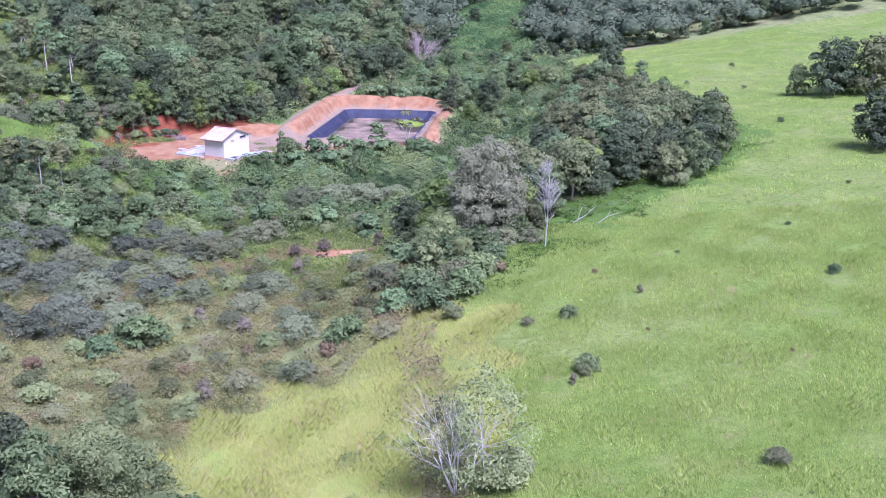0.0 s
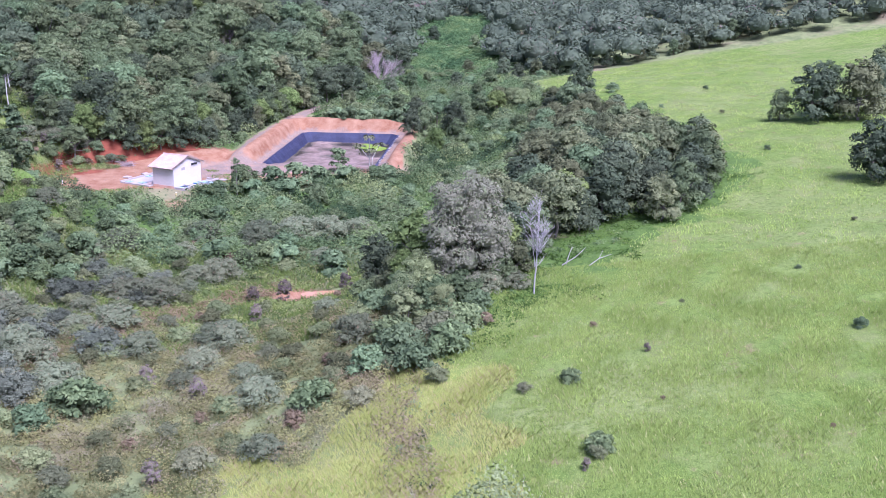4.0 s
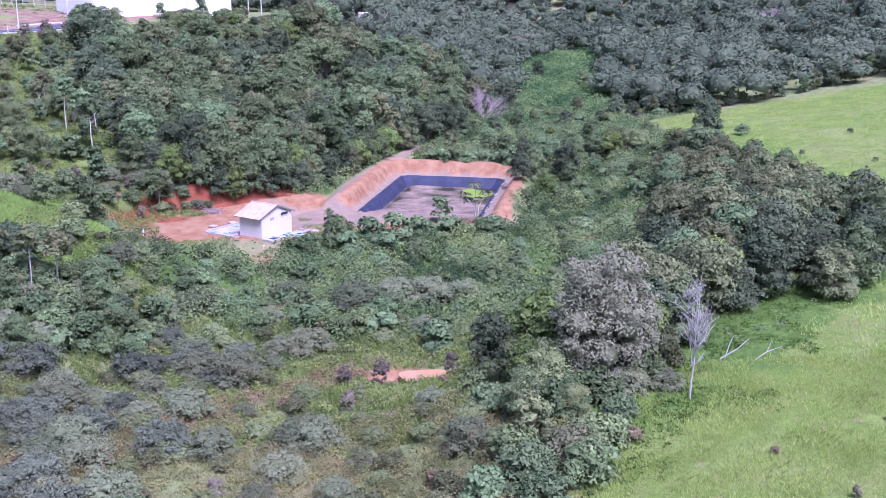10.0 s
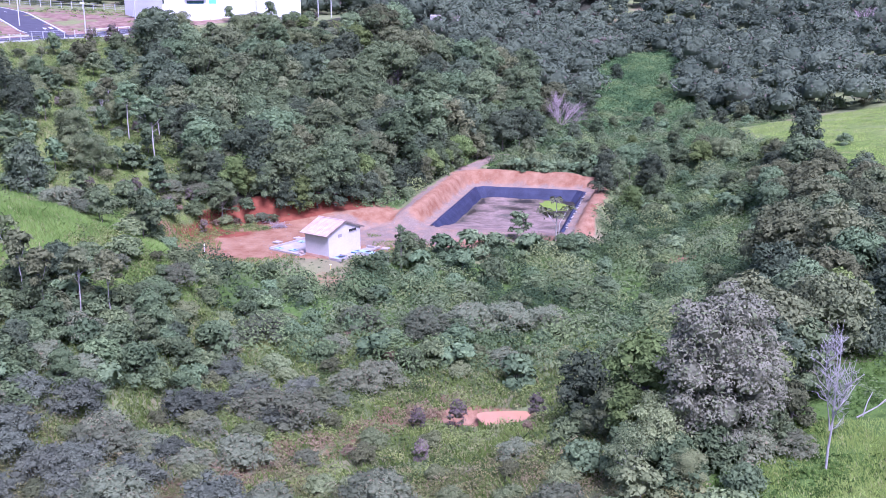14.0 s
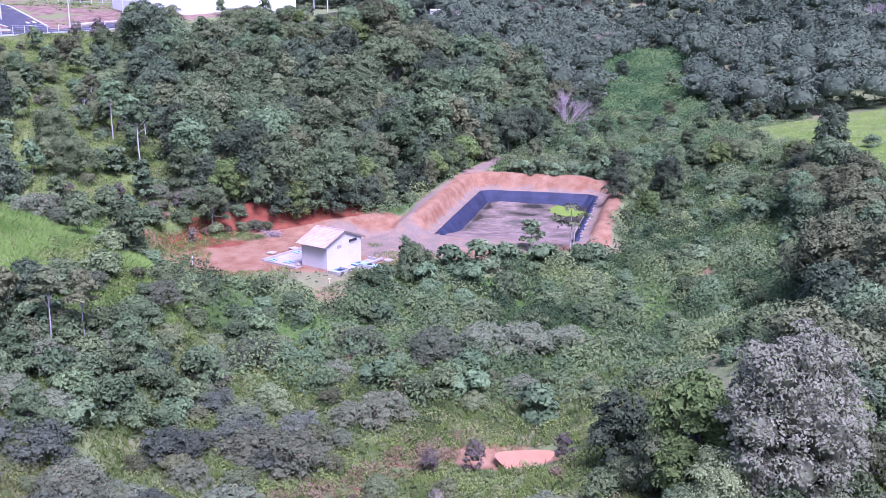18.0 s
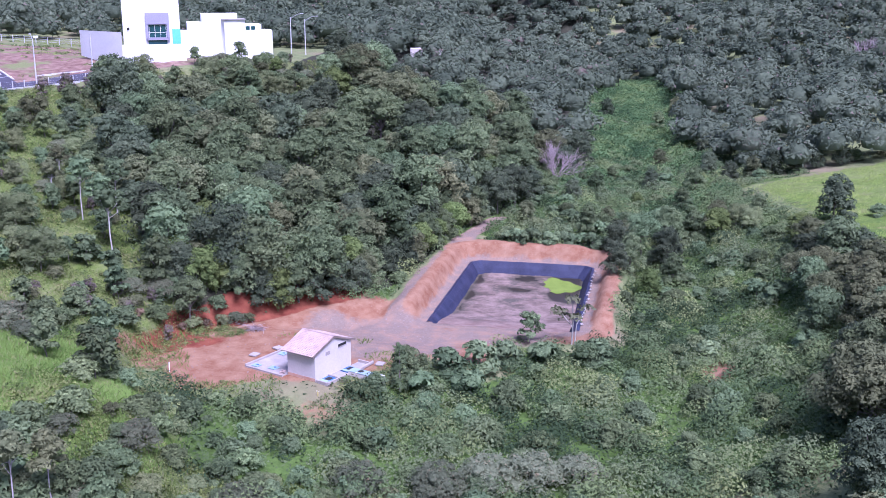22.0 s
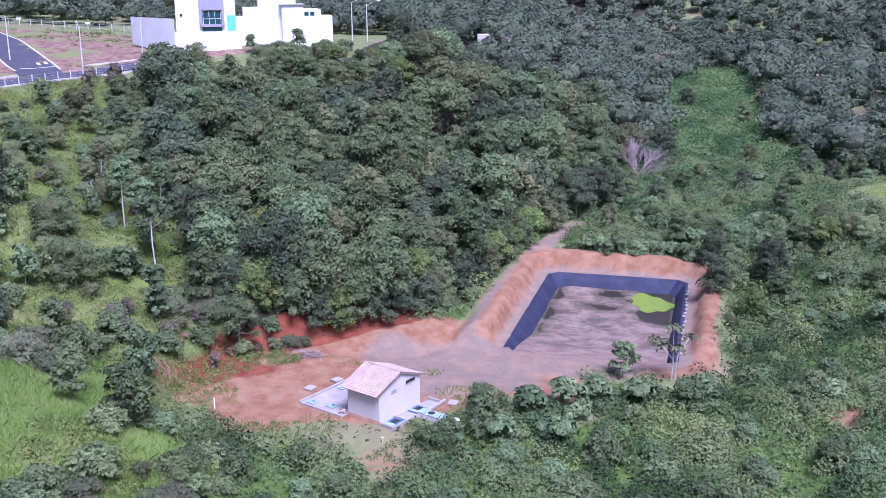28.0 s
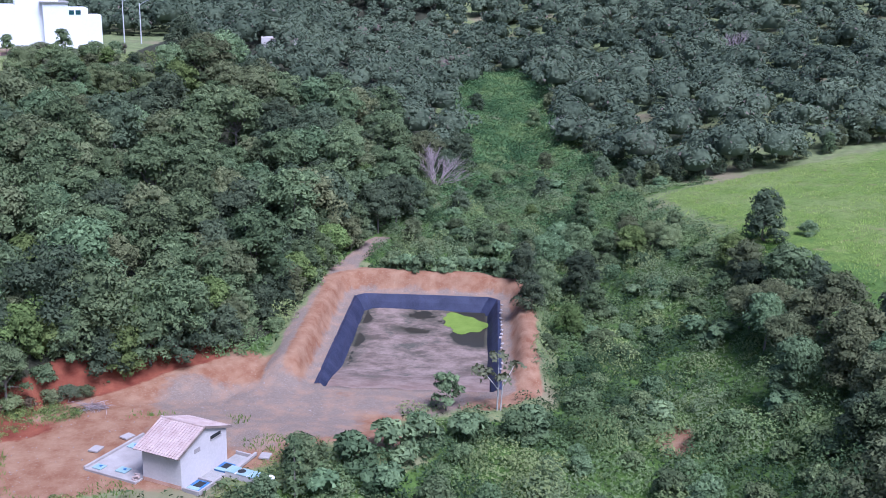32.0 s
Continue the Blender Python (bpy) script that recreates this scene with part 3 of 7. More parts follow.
speck = blotch(n, l, 11.0, 4, .7, pos)
fine, mid_, wide = blotch(n, l, 5.0, 6, .7, pos), blotch(n, l, .55, 5, .6, pos), blotch(n, l, .07, 4, .55, pos)
scrub = tint(n, l, span(n, l, mid_, .35, .65), (0.120, 0.145, 0.060), (0.200, 0.225, 0.095))
scrub = tint(n, l, span(n, l, wide, .5, .68), scrub, (0.215, 0.180, 0.110))
grass = tint(n, l, span(n, l, mid_, .3, .7), (0.090, 0.146, 0.025), (0.159, 0.220, 0.047))
tuft = blotch(n, l, 1.6, 6, .75, pos)
patch = blotch(n, l, .22, 6, .68, pos)
grass = tint(n, l, span(n, l, wide, .45, .7), grass, (0.207, 0.233, 0.085))
grass = tint(n, l, span(n, l, tuft, .47, .62), grass, (0.073, 0.108, 0.020))
grass = tint(n, l, span(n, l, patch, .52, .66), grass, (0.167, 0.186, 0.065))
grass = tint(n, l, span(n, l, blotch(n, l, .5, 4, .6, pos), .62, .74), grass, (0.215, 0.150, 0.090))
grass = tint(n, l, span(n, l, speck, .52, .70), grass, (0.085, 0.140, 0.027))
grass = tint(n, l, span(n, l, speck, .46, .32), grass, (0.271, 0.324, 0.091))
base = tint(n, l, edge("meadow"), scrub, grass)
base = tint(n, l, edge("dry"), base, tint(n, l, span(n, l, patch, .40, .62), tint(n, l, span(n, l, tuft, .35, .65), (0.147, 0.210, 0.041), (0.224, 0.270, 0.066)), tint(n, l, span(n, l, mid_, .3, .7), (0.242, 0.262, 0.070), (0.320, 0.309, 0.111))))
# dark rank green, tree shade included in the tint
base = tint(n, l, edge("rank"), base, tint(n, l, span(n, l, tuft, .35, .65), (0.055, 0.095, 0.020), (0.105, 0.170, 0.038)))
# near-black woodland soil with the shade under the crowns in its tint
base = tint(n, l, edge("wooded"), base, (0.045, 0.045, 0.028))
base = tint(n, l, edge("lot"), base, tint(n, l, span(n, l, mid_, .35, .65), (0.145, 0.082, 0.064), (0.28, 0.185, 0.145)))
lotgreen = n.new("ShaderNodeMath")
lotgreen.operation = "MULTIPLY"
l.new(edge("lot"), lotgreen.inputs[0])
l.new(span(n, l, blotch(n, l, .10, 6, .65, pos), .50, .60), lotgreen.inputs[1])
base = tint(n, l, lotgreen.outputs[0], base, tint(n, l, span(n, l, fine, .3, .7), (0.13, 0.15, 0.06), (0.22, 0.24, 0.10)))

soil = tint(n, l, span(n, l, mid_, .32, .68), (0.207, 0.092, 0.050), (0.310, 0.184, 0.114))
soil = tint(n, l, span(n, l, fine, .55, .8), soil, (0.339, 0.251, 0.180))
red = tint(n, l, span(n, l, mid_, .3, .7), (0.130, 0.030, 0.018), (0.255, 0.085, 0.048))
red = tint(n, l, span(n, l, fine, .5, .75), red, (0.170, 0.060, 0.036))
soil = tint(n, l, edge("bank"), soil, red)
base = tint(n, l, edge("clay"), base, soil)
stone = tint(n, l, span(n, l, fine, .3, .7), (0.164, 0.120, 0.094), (0.256, 0.198, 0.159))
stone = tint(n, l, span(n, l, mid_, .45, .7), stone, (0.294, 0.191, 0.132))
stone = tint(n, l, span(n, l, blotch(n, l, 14, 3, .6, pos), .66, .72), stone, (0.46, 0.42, 0.41))
base = tint(n, l, edge("gravel", .3, .7), base, stone)
l.new(base, b.inputs["Base Color"])
relief(n, l, b, fine, .6, .12)
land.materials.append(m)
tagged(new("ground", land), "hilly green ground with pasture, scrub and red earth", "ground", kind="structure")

# ---- pump house, its tanks and the pond ----
WALL = plain("plaster_white", (0.479, 0.432, 0.420), (0.618, 0.564, 0.549), 1.2, .85, .2, bump_=.15)
TILE = plain("roof_tile", (0.311, 0.213, 0.189), (0.502, 0.397, 0.366), 5, .8, .2)
CONCRETE = plain("concrete", (0.27, 0.235, 0.222), (0.42, 0.375, 0.355), 3, .85, .2)
CONCRETE_DARK = plain("concrete_damp", (0.22, 0.20, 0.19), (0.40, 0.38, 0.36), 3, .8, .3)
LINER = plain("pond_liner", (0.016, 0.019, 0.042), (0.050, 0.054, 0.098), 2, .6, .2, bump_=.5, depth=.05)
TURQ = plain("lid_turquoise", (0.20, 0.31, 0.33), (0.34, 0.43, 0.44), 3, .5, .4)
BLUE = plain("tank_blue", (0.02, 0.09, 0.26), (0.06, 0.20, 0.42), 3, .35, .5)
DARK = plain("dark_opening", (0.015, 0.015, 0.015), (0.04, 0.04, 0.04), 3)
TIMBER = plain("timber_grey", (0.16, 0.12, 0.10), (0.30, 0.24, 0.20), 8)
WHITE = plain("paint_white", (0.72, 0.71, 0.72), (0.84, 0.83, 0.84), 2, .6, .3, bump_=.08)

STONES = plain("field_stone", (0.20, 0.155, 0.14), (0.33, 0.275, 0.25), 5)
HUT = pose(0, 0, -0.55, 0, 0, 61.0)      # x runs across the gable, y along the ridge
hut = empty("pump_house", HUT, "small white plastered pump house with tiled gable roof", "shed")


def wall_shell(w0, w1, v0, v1, eave, apex, thick=.15):
    """Four walls with gables, open inside."""
    bm = bmesh.new()
    ring = lambda a, b, c, d: [(a, c), (b, c), (b, d), (a, d)]  # noqa: E731
    mid = 0.0
    slope = (apex - eave) / 3.05
    h = lambda x: apex - slope * abs(x)  # noqa: E731
    out, inn = ring(w0, w1, v0, v1), ring(w0 + thick, w1 - thick, v0 + thick, v1 - thick)
    for loop, flip in ((out, False), (inn, True)):
        for i in range(4):
            (x0, y0), (x1, y1) = loop[i], loop[(i + 1) % 4]
            pts = [(x0, y0, -.3), (x1, y1, -.3), (x1, y1, h(x1))]
            if x0 * x1 < 0:
                pts.append((mid, y0, apex))
            pts.append((x0, y0, h(x0)))
            vs = [bm.verts.new(p) for p in pts]
            bm.faces.new(vs[::-1] if flip else vs)
    return bm


wall = part("wall", wall_shell(-3.05, 3.05, -2.05, 1.9, 3.08, 4.23), WALL, hut, "white plaster stained with red earth at its foot")
part("vent_slot", box((1.35, .08, .30), (1.55, -2.06, 2.95), 0, .01), DARK, wall)
part("vent_sill", box((1.5, .10, .06), (1.55, -2.09, 2.77), 0, .01), CONCRETE, wall)
part("plaster_patch", box((.75, .03, .4), (-.9, -2.06, 2.6), 0, .008), CONCRETE, wall, "greyer patch of plaster")
for s in (-1, 1):
    # courses of barrel tiles down each slope
    run, courses, across = math.hypot(3.6, 1.35), 15, 64
    ux, uz = s * 3.6 / run, -1.35 / run
    slope_ob = part("roof_slope", box((.2, 4.3, .05), (s * .12, 0, 4.24)), TILE, hut, "weathered pinkish clay barrel tiles")
    for c in range(courses):
        d0, d1 = run * c / courses, run * (c + 1) / courses + .05
        verts, faces = [], []
        for d, lift in ((d0, .055), (d1, .085), (d1, .03)):
            for k in range(across + 1):
                y = -2.27 + 4.54 * k / across
                wave_ = .028 * math.cos(k * math.pi / 2)
                verts.append((ux * d - uz * (lift + wave_) * s, y, 4.30 + uz * d + abs(ux) * (lift + wave_)))
        for r in range(2):
            for k in range(across):
                i = r * (across + 1) + k
                faces.append((i, i + 1, i + across + 2, i + across + 1))
        part("tile_course", mesh_of("tile_course", verts, faces, (TILE,)), None, slope_ob)
    bm = bmesh.new()
    block(bm, (run, 4.46, .06), (0, 0, 0))
    bmesh.ops.transform(bm, matrix=Matrix.Translation((s * 1.8, 0, 3.625)) @ Matrix.Rotation(s * math.atan2(1.35, 3.6), 4, "Y"), verts=bm.verts[:])
    part("roof_deck", bm, TIMBER, hut)
    for v in (-2.25, 2.25):
        bm = bmesh.new()
        block(bm, (run + .05, .04, .17), (0, 0, 0))
        bmesh.ops.transform(bm, matrix=Matrix.Translation((s * 1.8, v, 3.60)) @ Matrix.Rotation(s * math.atan2(1.35, 3.6), 4, "Y"), verts=bm.verts[:])
        part("barge_board", bm, TIMBER, hut)
bm = bmesh.new()
for k in range(13):
    rod(bm, (0, -2.25 + k * .35, 4.36), (0, -1.87 + k * .35, 4.37), .12, .095, 8)
part("ridge_tiles", bm, TILE, hut)
part("earth_splash", box((.02, 3.9, .32), (-3.065, -.07, .16)), plain("splash_earth", (0.42, 0.22, 0.14), (0.62, 0.42, 0.33), 3), wall, "red earth splashed on the foot of the wall")

apron = empty("tank_platform", HUT, "concrete tank platform with low kerbs behind the pump house", "platform")
part("slab", box((7.2, 5.4, .3), (-.3, 4.65, -.03), 0, .02), CONCRETE, apron, "pale dusty concrete")
part("kerb", box((7.4, .22, .55), (-.3, 7.4, .08), 0, .02), CONCRETE, apron)
part("kerb", box((.18, 5.4, .38), (-3.95, 4.6, .03), 0, .02), CONCRETE, apron)
for (u, v, w) in ((-3.2, 6.5, .95), (-2.75, 4.3, 1.05), (1.2, 6.6, 1.0)):
    lid = part("hatch", box((w * .85, w, .10), (u, v, .18), 0, .02), TURQ, apron, "pale turquoise painted hatch")
    bm = bmesh.new()
    rod(bm, (u + .1, v - .1, .22), (u + .1, v - .1, .27), .14, .14, 10)
    part("hatch_cap", bm, BLUE, lid)
rubble = empty("rubble_heap", HUT, "", "")
rng = np.random.default_rng(3)
for k in range(9):
    bm = bmesh.new()
    block(bm, (.28, .16, .12), (-3.4 + rng.uniform(-.35, .3), 2.5 + rng.uniform(-.4, .4), .18 + .11 * (k % 3)), rng.uniform(0, 180), .01)
    part("brick", bm, TILE, rubble)
tagged(rubble, "small heap of broken brick on the platform", "rubble")

basin = empty("tank_basin", HUT, "low concrete basin with blue tanks beside the gable wall", "tank")
part("slab", box((7.2, 1.6, .22), (.6, -2.86, -.08), 0, .02), CONCRETE_DARK, basin)
for (c, size) in (((.6, -3.72, .06), (7.4, .16, .42)), ((-3.05, -2.9, .06), (.16, 1.55, .42)), ((-1.05, -2.9, .06), (.16, 1.5, .42)), ((4.25, -2.9, .1), (.16, 1.6, .5))):
    part("kerb", box(size, c, 0, .02), CONCRETE, basin)
for (u, w) in ((-2.05, 1.65), (1.6, 1.5)):
    tank = part("blue_tank", box((w, 1.25, .16), (u, -2.9, .10), 0, .03), BLUE, basin, "blue water tank top")
    part("tank_water", box((w * .62, .7, .02), (u + .1, -2.95, .19)), DARK, tank, "dark standing water")
    part("tank_rim", box((w * .3, 1.1, .05), (u - w * .36, -2.9, .20), 0, .01), TURQ, tank)
beam = empty("concrete_beam", HUT, "fallen pale concrete beam beside the basin", "beam")
part("beam", box((3.4, .26, .28), (3.1, -3.95, .22), 4, .02), CONCRETE, beam)

chest = empty("valve_chest", HUT, "raised concrete chest with turquoise lids", "tank")
part("chest_wall", box((1.05, 3.3, .75), (.95, -5.4, .12), 0, .02), WALL, chest)
for k, v in enumerate((-4.2, -5.4, -6.5)):
    part("lid", box((1.12, 1.0, .07), (.95, v, .53), 0, .015), TURQ, chest, "pale turquoise lid")
bm = bmesh.new()
bmesh.ops.create_circle(bm, cap_ends=True, segments=14, radius=.36, matrix=Matrix.Translation((.95, -5.1, .575)))
part("lid_hole", bm, DARK, chest)

ring = empty("concrete_ring", HUT @ Matrix.Translation((1.0, -7.75, 0)), "round concrete ring well with white lid", "well")
bm = bmesh.new()
rod(bm, (0, 0, -.35), (0, 0, .5), .46, .46, 20)
part("ring", bm, CONCRETE, ring)
bm = bmesh.new()
rod(bm, (0, 0, .5), (0, 0, .58), .5, .48, 20)
part("lid", bm, WHITE, ring)

for (u, v, w, turn) in ((-.7, 9.2, 1.15, 12), (2.5, 8.5, 1.1, -6), (4.9, -4.7, 1.15, 20)):
    p = HUT @ Vector((u, v, 0))
    ob = new("concrete_slab", bpy.data.meshes.new("concrete_slab"))
    bm = box((w, w * .8, .16), (0, 0, .08), 0, .02)
    bm.to_mesh(ob.data)
    bm.free()
    ob.data.materials.append(CONCRETE)
    ob.matrix_world = pose(p.x, p.y, float(ground(p.x, p.y)) + .05, 2, 3, turn + 61)
    tagged(ob, "pale square concrete slab lying on the red earth", "slab", "slabs in the yard")

post = empty("marker_post", pose(-16.4, -2.0, float(ground(-16.4, -2.0))), "short white marker post in the red earth", "post")
bm = bmesh.new()
rod(bm, (0, 0, -.3), (.03, 0, 1.1), .07, .06, 8)
part("shaft", bm, WHITE, post)
valve = empty("standpipe", pose(1.1, -6.3, float(ground(1.1, -6.3))), "small yellow standpipe tap in the grass", "tap")
bm = bmesh.new()
rod(bm, (0, 0, -.2), (0, 0, .55), .05, .05, 8)
part("pipe", bm, plain("paint_yellow", (0.5, 0.4, 0.1), (0.7, 0.6, 0.25), 3), valve)
bm = bmesh.new()
rod(bm, (-.14, 0, .5), (.16, 0, .5), .05, .05, 8)
part("tap_head", bm, plain("paint_cream", (0.6, 0.55, 0.4), (0.75, 0.7, 0.55), 3), valve)

# loose stones over the gravel and the earth
rng = np.random.default_rng(21)
sv, sf = [], []
for k in range(420):
    x, y = rng.uniform(-16, 16), rng.uniform(-4, 21)
    if box_dist(x, y, 0, 0, 8.5, 5, 61) < .4 or box_dist(x, y, -2, 8, 17, 11, 20, 4) > 0 or box_dist(x, y, *POND, 1.2) < 3:
        continue
    r = rng.uniform(.03, .10) * (1.6 if k % 9 == 0 else 1)
    b0, z = len(sv), float(ground(x, y)) + r * .3
    for (a, h) in [(i * math.pi / 2.5, 0) for i in range(5)]:
        sv.append((x + r * math.cos(a) * rng.uniform(.7, 1.3), y + r * math.sin(a) * rng.uniform(.7, 1.3), z - r * .5))
    sv.append((x, y, z + r * rng.uniform(.4, .8)))
    sf += [(b0 + i, b0 + (i + 1) % 5, b0 + 5) for i in range(5)]
tagged(new("loose_stones", mesh_of("loose_stones", sv, sf, (STONES,))), "small loose stones on the yard and the track", "stones", kind="stuff")

# pond: liner on three sides, sludge, water and duckweed
PM = Matrix.Translation((POND[0], POND[1], 0)) @ Matrix.Rotation(radians(POND[4]), 4, "Z")
pond = empty("pond", PM, "rectangular treatment pond with dark plastic liner, sludge and duckweed", "pond")
HX, HY = POND[2], POND[3]


def liner_strip(path, name):
    """A sheet from the rim down into the basin along a polyline of (rim point, foot point)."""
    verts, faces = [], []
    steps = 28
    for i in range(steps + 1):
        t = i / steps * (len(path) - 1)
        k = min(int(t), len(path) - 2)
        f = t - k
        a, b = (np.array(path[k][j]) * (1 - f) + np.array(path[k + 1][j]) * f for j in (0, 1))
        out = (a - b) / (np.linalg.norm(a - b) + 1e-9)
        sag = .05 * math.sin(i * 2.1) + .04 * math.sin(i * .9 + 1)
        verts += [(*(a + out * .55), LEDGE + .0), (*(a + out * .1), LEDGE + .10 + sag * .5), (*(a * .55 + b * .45 + out * sag), (LEDGE + WATER) / 2 + .1 + sag), (*b, WATER - .25)]
        if i:
            s0 = 4 * (i - 1)
            faces += [(s0 + r, s0 + r + 1, s0 + r + 5, s0 + r + 4) for r in range(3)]
    bm = bmesh.new()
    vs = [bm.verts.new(v) for v in verts]
    for f in faces:
        bm.faces.new([vs[i] for i in f])
    return part(name, bm, LINER, pond, "wrinkled dark blue-black plastic sheet")


IN = 1.25
liner_strip([((-HX, -HY + .3), (-HX + IN, -HY + .5)), ((-HX, HY - 1.2), (-HX + IN, HY - 2.2))], "liner_side")
liner_strip([((-HX, HY - 1.2), (-HX + IN, HY - 2.2)), ((-HX + 1.2, HY), (-HX + 2.3, HY - IN)), ((HX - 1.2, HY), (HX - 2.3, HY - IN)), ((HX, HY - 1.2), (HX - IN, HY - 2.2))], "liner_end")
liner_strip([((HX, HY - 1.2), (HX - IN, HY - 2.2)), ((HX, -HY + .5), (HX - IN, -HY + .8))], "liner_side")
# ragged pale line of stones along the rim
rng = np.random.default_rng(8)
for k in range(17):
    bm = bmesh.new()
    y = -HY + 3 + k * 1.6 + rng.uniform(-.5, .5)
    block(bm, (rng.uniform(.2, .42), rng.uniform(.3, .7), .16), (HX + .55 + rng.uniform(-.15, .15), y, LEDGE + .12), rng.uniform(-25, 25), .05)
    part("rim_stone", bm, CONCRETE, pond, "pale stone weighting the liner's edge")

nxm, nym = 46, 76
mx, my = np.meshgrid(np.linspace(-HX + .75, HX - .75, nxm), np.linspace(-HY - .6, HY - .6, nym))
low = smooth(my, -HY + 10, -HY - .2)
mz = WATER + .13 + (LEDGE - .40 - WATER) * low
mz += .012 * np.random.default_rng(4).normal(0, 1, mx.shape) + .03 * np.sin(mx * .5 + 1.4 * np.sin(my * .8)) + .022 * np.sin(my * .9 + 1.2 * np.sin(mx * .6)) + .02 * np.sin(mx * .35 + my * .5)
mz -= .15 * smooth(mx, -5.6, -8.2) * smooth(my, -9, -4) + .19 * smooth(mx, 2.0, 5.5) * smooth(my, -1.0, 4.5) + .10 * smooth(my, 7.5, 10) * smooth(mx, -4, 0) + .10 * bump(mx, my * 2.2, -1, 15, 4)
ii = np.arange(nxm * nym).reshape(nym, nxm)
mq = np.stack([ii[:-1, :-1], ii[:-1, 1:], ii[1:, 1:], ii[1:, :-1]], -1).reshape(-1, 4)
MUD, n, l, b = shader("sludge", .75, .3)
tc, mp = n.new("ShaderNodeTexCoord"), n.new("ShaderNodeMapping")
mp.inputs["Scale"].default_value = (.42, .58, 1)
l.new(tc.outputs["Object"], mp.inputs["Vector"])
streak, grain = blotch(n, l, 1.0, 7, .68, mp.outputs["Vector"]), blotch(n, l, 2.2, 6, .7, tc.outputs["Object"])
mud = tint(n, l, span(n, l, streak, .40, .60), (0.123, 0.088, 0.068), (0.268, 0.196, 0.162))
mud = tint(n, l, span(n, l, blotch(n, l, .30, 5, .65, tc.outputs["Object"]), .55, .66), mud, (0.085, 0.078, 0.058))
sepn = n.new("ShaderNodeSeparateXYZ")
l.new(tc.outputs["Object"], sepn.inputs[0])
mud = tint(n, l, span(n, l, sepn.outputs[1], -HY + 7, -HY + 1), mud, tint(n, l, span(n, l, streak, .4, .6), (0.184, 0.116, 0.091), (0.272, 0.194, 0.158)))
mud = tint(n, l, span(n, l, grain, .5, .75), mud, (0.175, 0.133, 0.111))
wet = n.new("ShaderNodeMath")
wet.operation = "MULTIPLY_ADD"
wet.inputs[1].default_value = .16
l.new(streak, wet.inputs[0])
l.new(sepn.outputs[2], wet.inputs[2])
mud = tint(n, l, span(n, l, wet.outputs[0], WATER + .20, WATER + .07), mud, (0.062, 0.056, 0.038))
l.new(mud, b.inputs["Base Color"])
relief(n, l, b, grain, .5, .06)
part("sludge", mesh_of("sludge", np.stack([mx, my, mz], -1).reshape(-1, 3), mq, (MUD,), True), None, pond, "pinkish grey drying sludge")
wm, wn_, wl_, wb = shader("pond_water", .35, .2)
wb.inputs["Base Color"].default_value = (.034, .030, .020, 1)
relief(wn_, wl_, wb, blotch(wn_, wl_, 3, 2, .5, place(wn_)), .05, .02)
part("water", box((2 * HX - 3.0, 2 * HY - 6.0, .04), (0, 1.6, WATER)), wm, pond, "still dark water")
bm = bmesh.new()
k = 40
vs = []
for i in range(k):
    a = 2 * math.pi * i / k
    r = 1 + .14 * math.sin(3 * a + 1) + .08 * math.sin(7 * a)
    vs.append(bm.verts.new((5.0 + 2.9 * r * math.cos(a), 10.0 + 3.7 * r * math.sin(a) - 1.2 * math.cos(a), WATER + .045)))
bm.faces.new(vs)
part("duckweed", bm, plain("duckweed", (0.125, 0.190, 0.022), (0.20, 0.27, 0.045), 3, .7, .3), pond, "bright green duckweed patch")

puddle = bpy.data.meshes.new("puddle")
bm = bmesh.new()
bm.faces.new([bm.verts.new((25.0 + 2.7 * math.cos(a) * (1 + .15 * math.sin(3 * a)), -42.0 + 2.3 * math.sin(a) * (1 + .2 * math.sin(2 * a + 1)), 0)) for a in np.linspace(0, 2 * math.pi, 36, endpoint=False)])
bm.to_mesh(puddle)
bm.free()
pm, pn, pl, pb = shader("puddle_water", .22, .22)
pl.new(tint(pn, pl, blotch(pn, pl, .8, 3, .5, place(pn)), (0.36, 0.175, 0.092), (0.46, 0.255, 0.150)), pb.inputs["Base Color"])
puddle.materials.append(pm)
pud = new("puddle", puddle)
pud.location.z = float(ground(24.4, -41.5)) + .5
tagged(pud, "muddy orange puddle in the stream bed", "water", kind="structure")

# ---- street, fence and houses on the plateau ----
ASPHALT = plain("asphalt", (0.050, 0.047, 0.064), (0.085, 0.080, 0.104), 2, .85, .3)
KERB = plain("kerb_concrete", (0.42, 0.41, 0.42), (0.60, 0.59, 0.60), 3, .85, .2)
PAINT = plain("road_paint", (0.60, 0.60, 0.62), (0.80, 0.80, 0.80), 4, .7, .2)
GREYWALL = plain("render_lilac_grey", (0.27, 0.255, 0.32), (0.36, 0.345, 0.41), 1, .85, .2, bump_=.1)
HOUSEWHITE = plain("house_white", (0.70, 0.70, 0.71), (0.80, 0.80, 0.80), .5, .7, .2, bump_=.05)
GLASS = plain("window_glass", (0.010, 0.045, 0.055), (0.03, 0.10, 0.11), .8, .08, .6, bump_=.02)
TEAL = plain("panel_teal", (0.10, 0.46, 0.48), (0.18, 0.58, 0.58), 1, .4, .4)
STEEL = plain("lamp_steel", (0.45, 0.45, 0.47), (0.62, 0.62, 0.64), 3, .5, .5, .3)


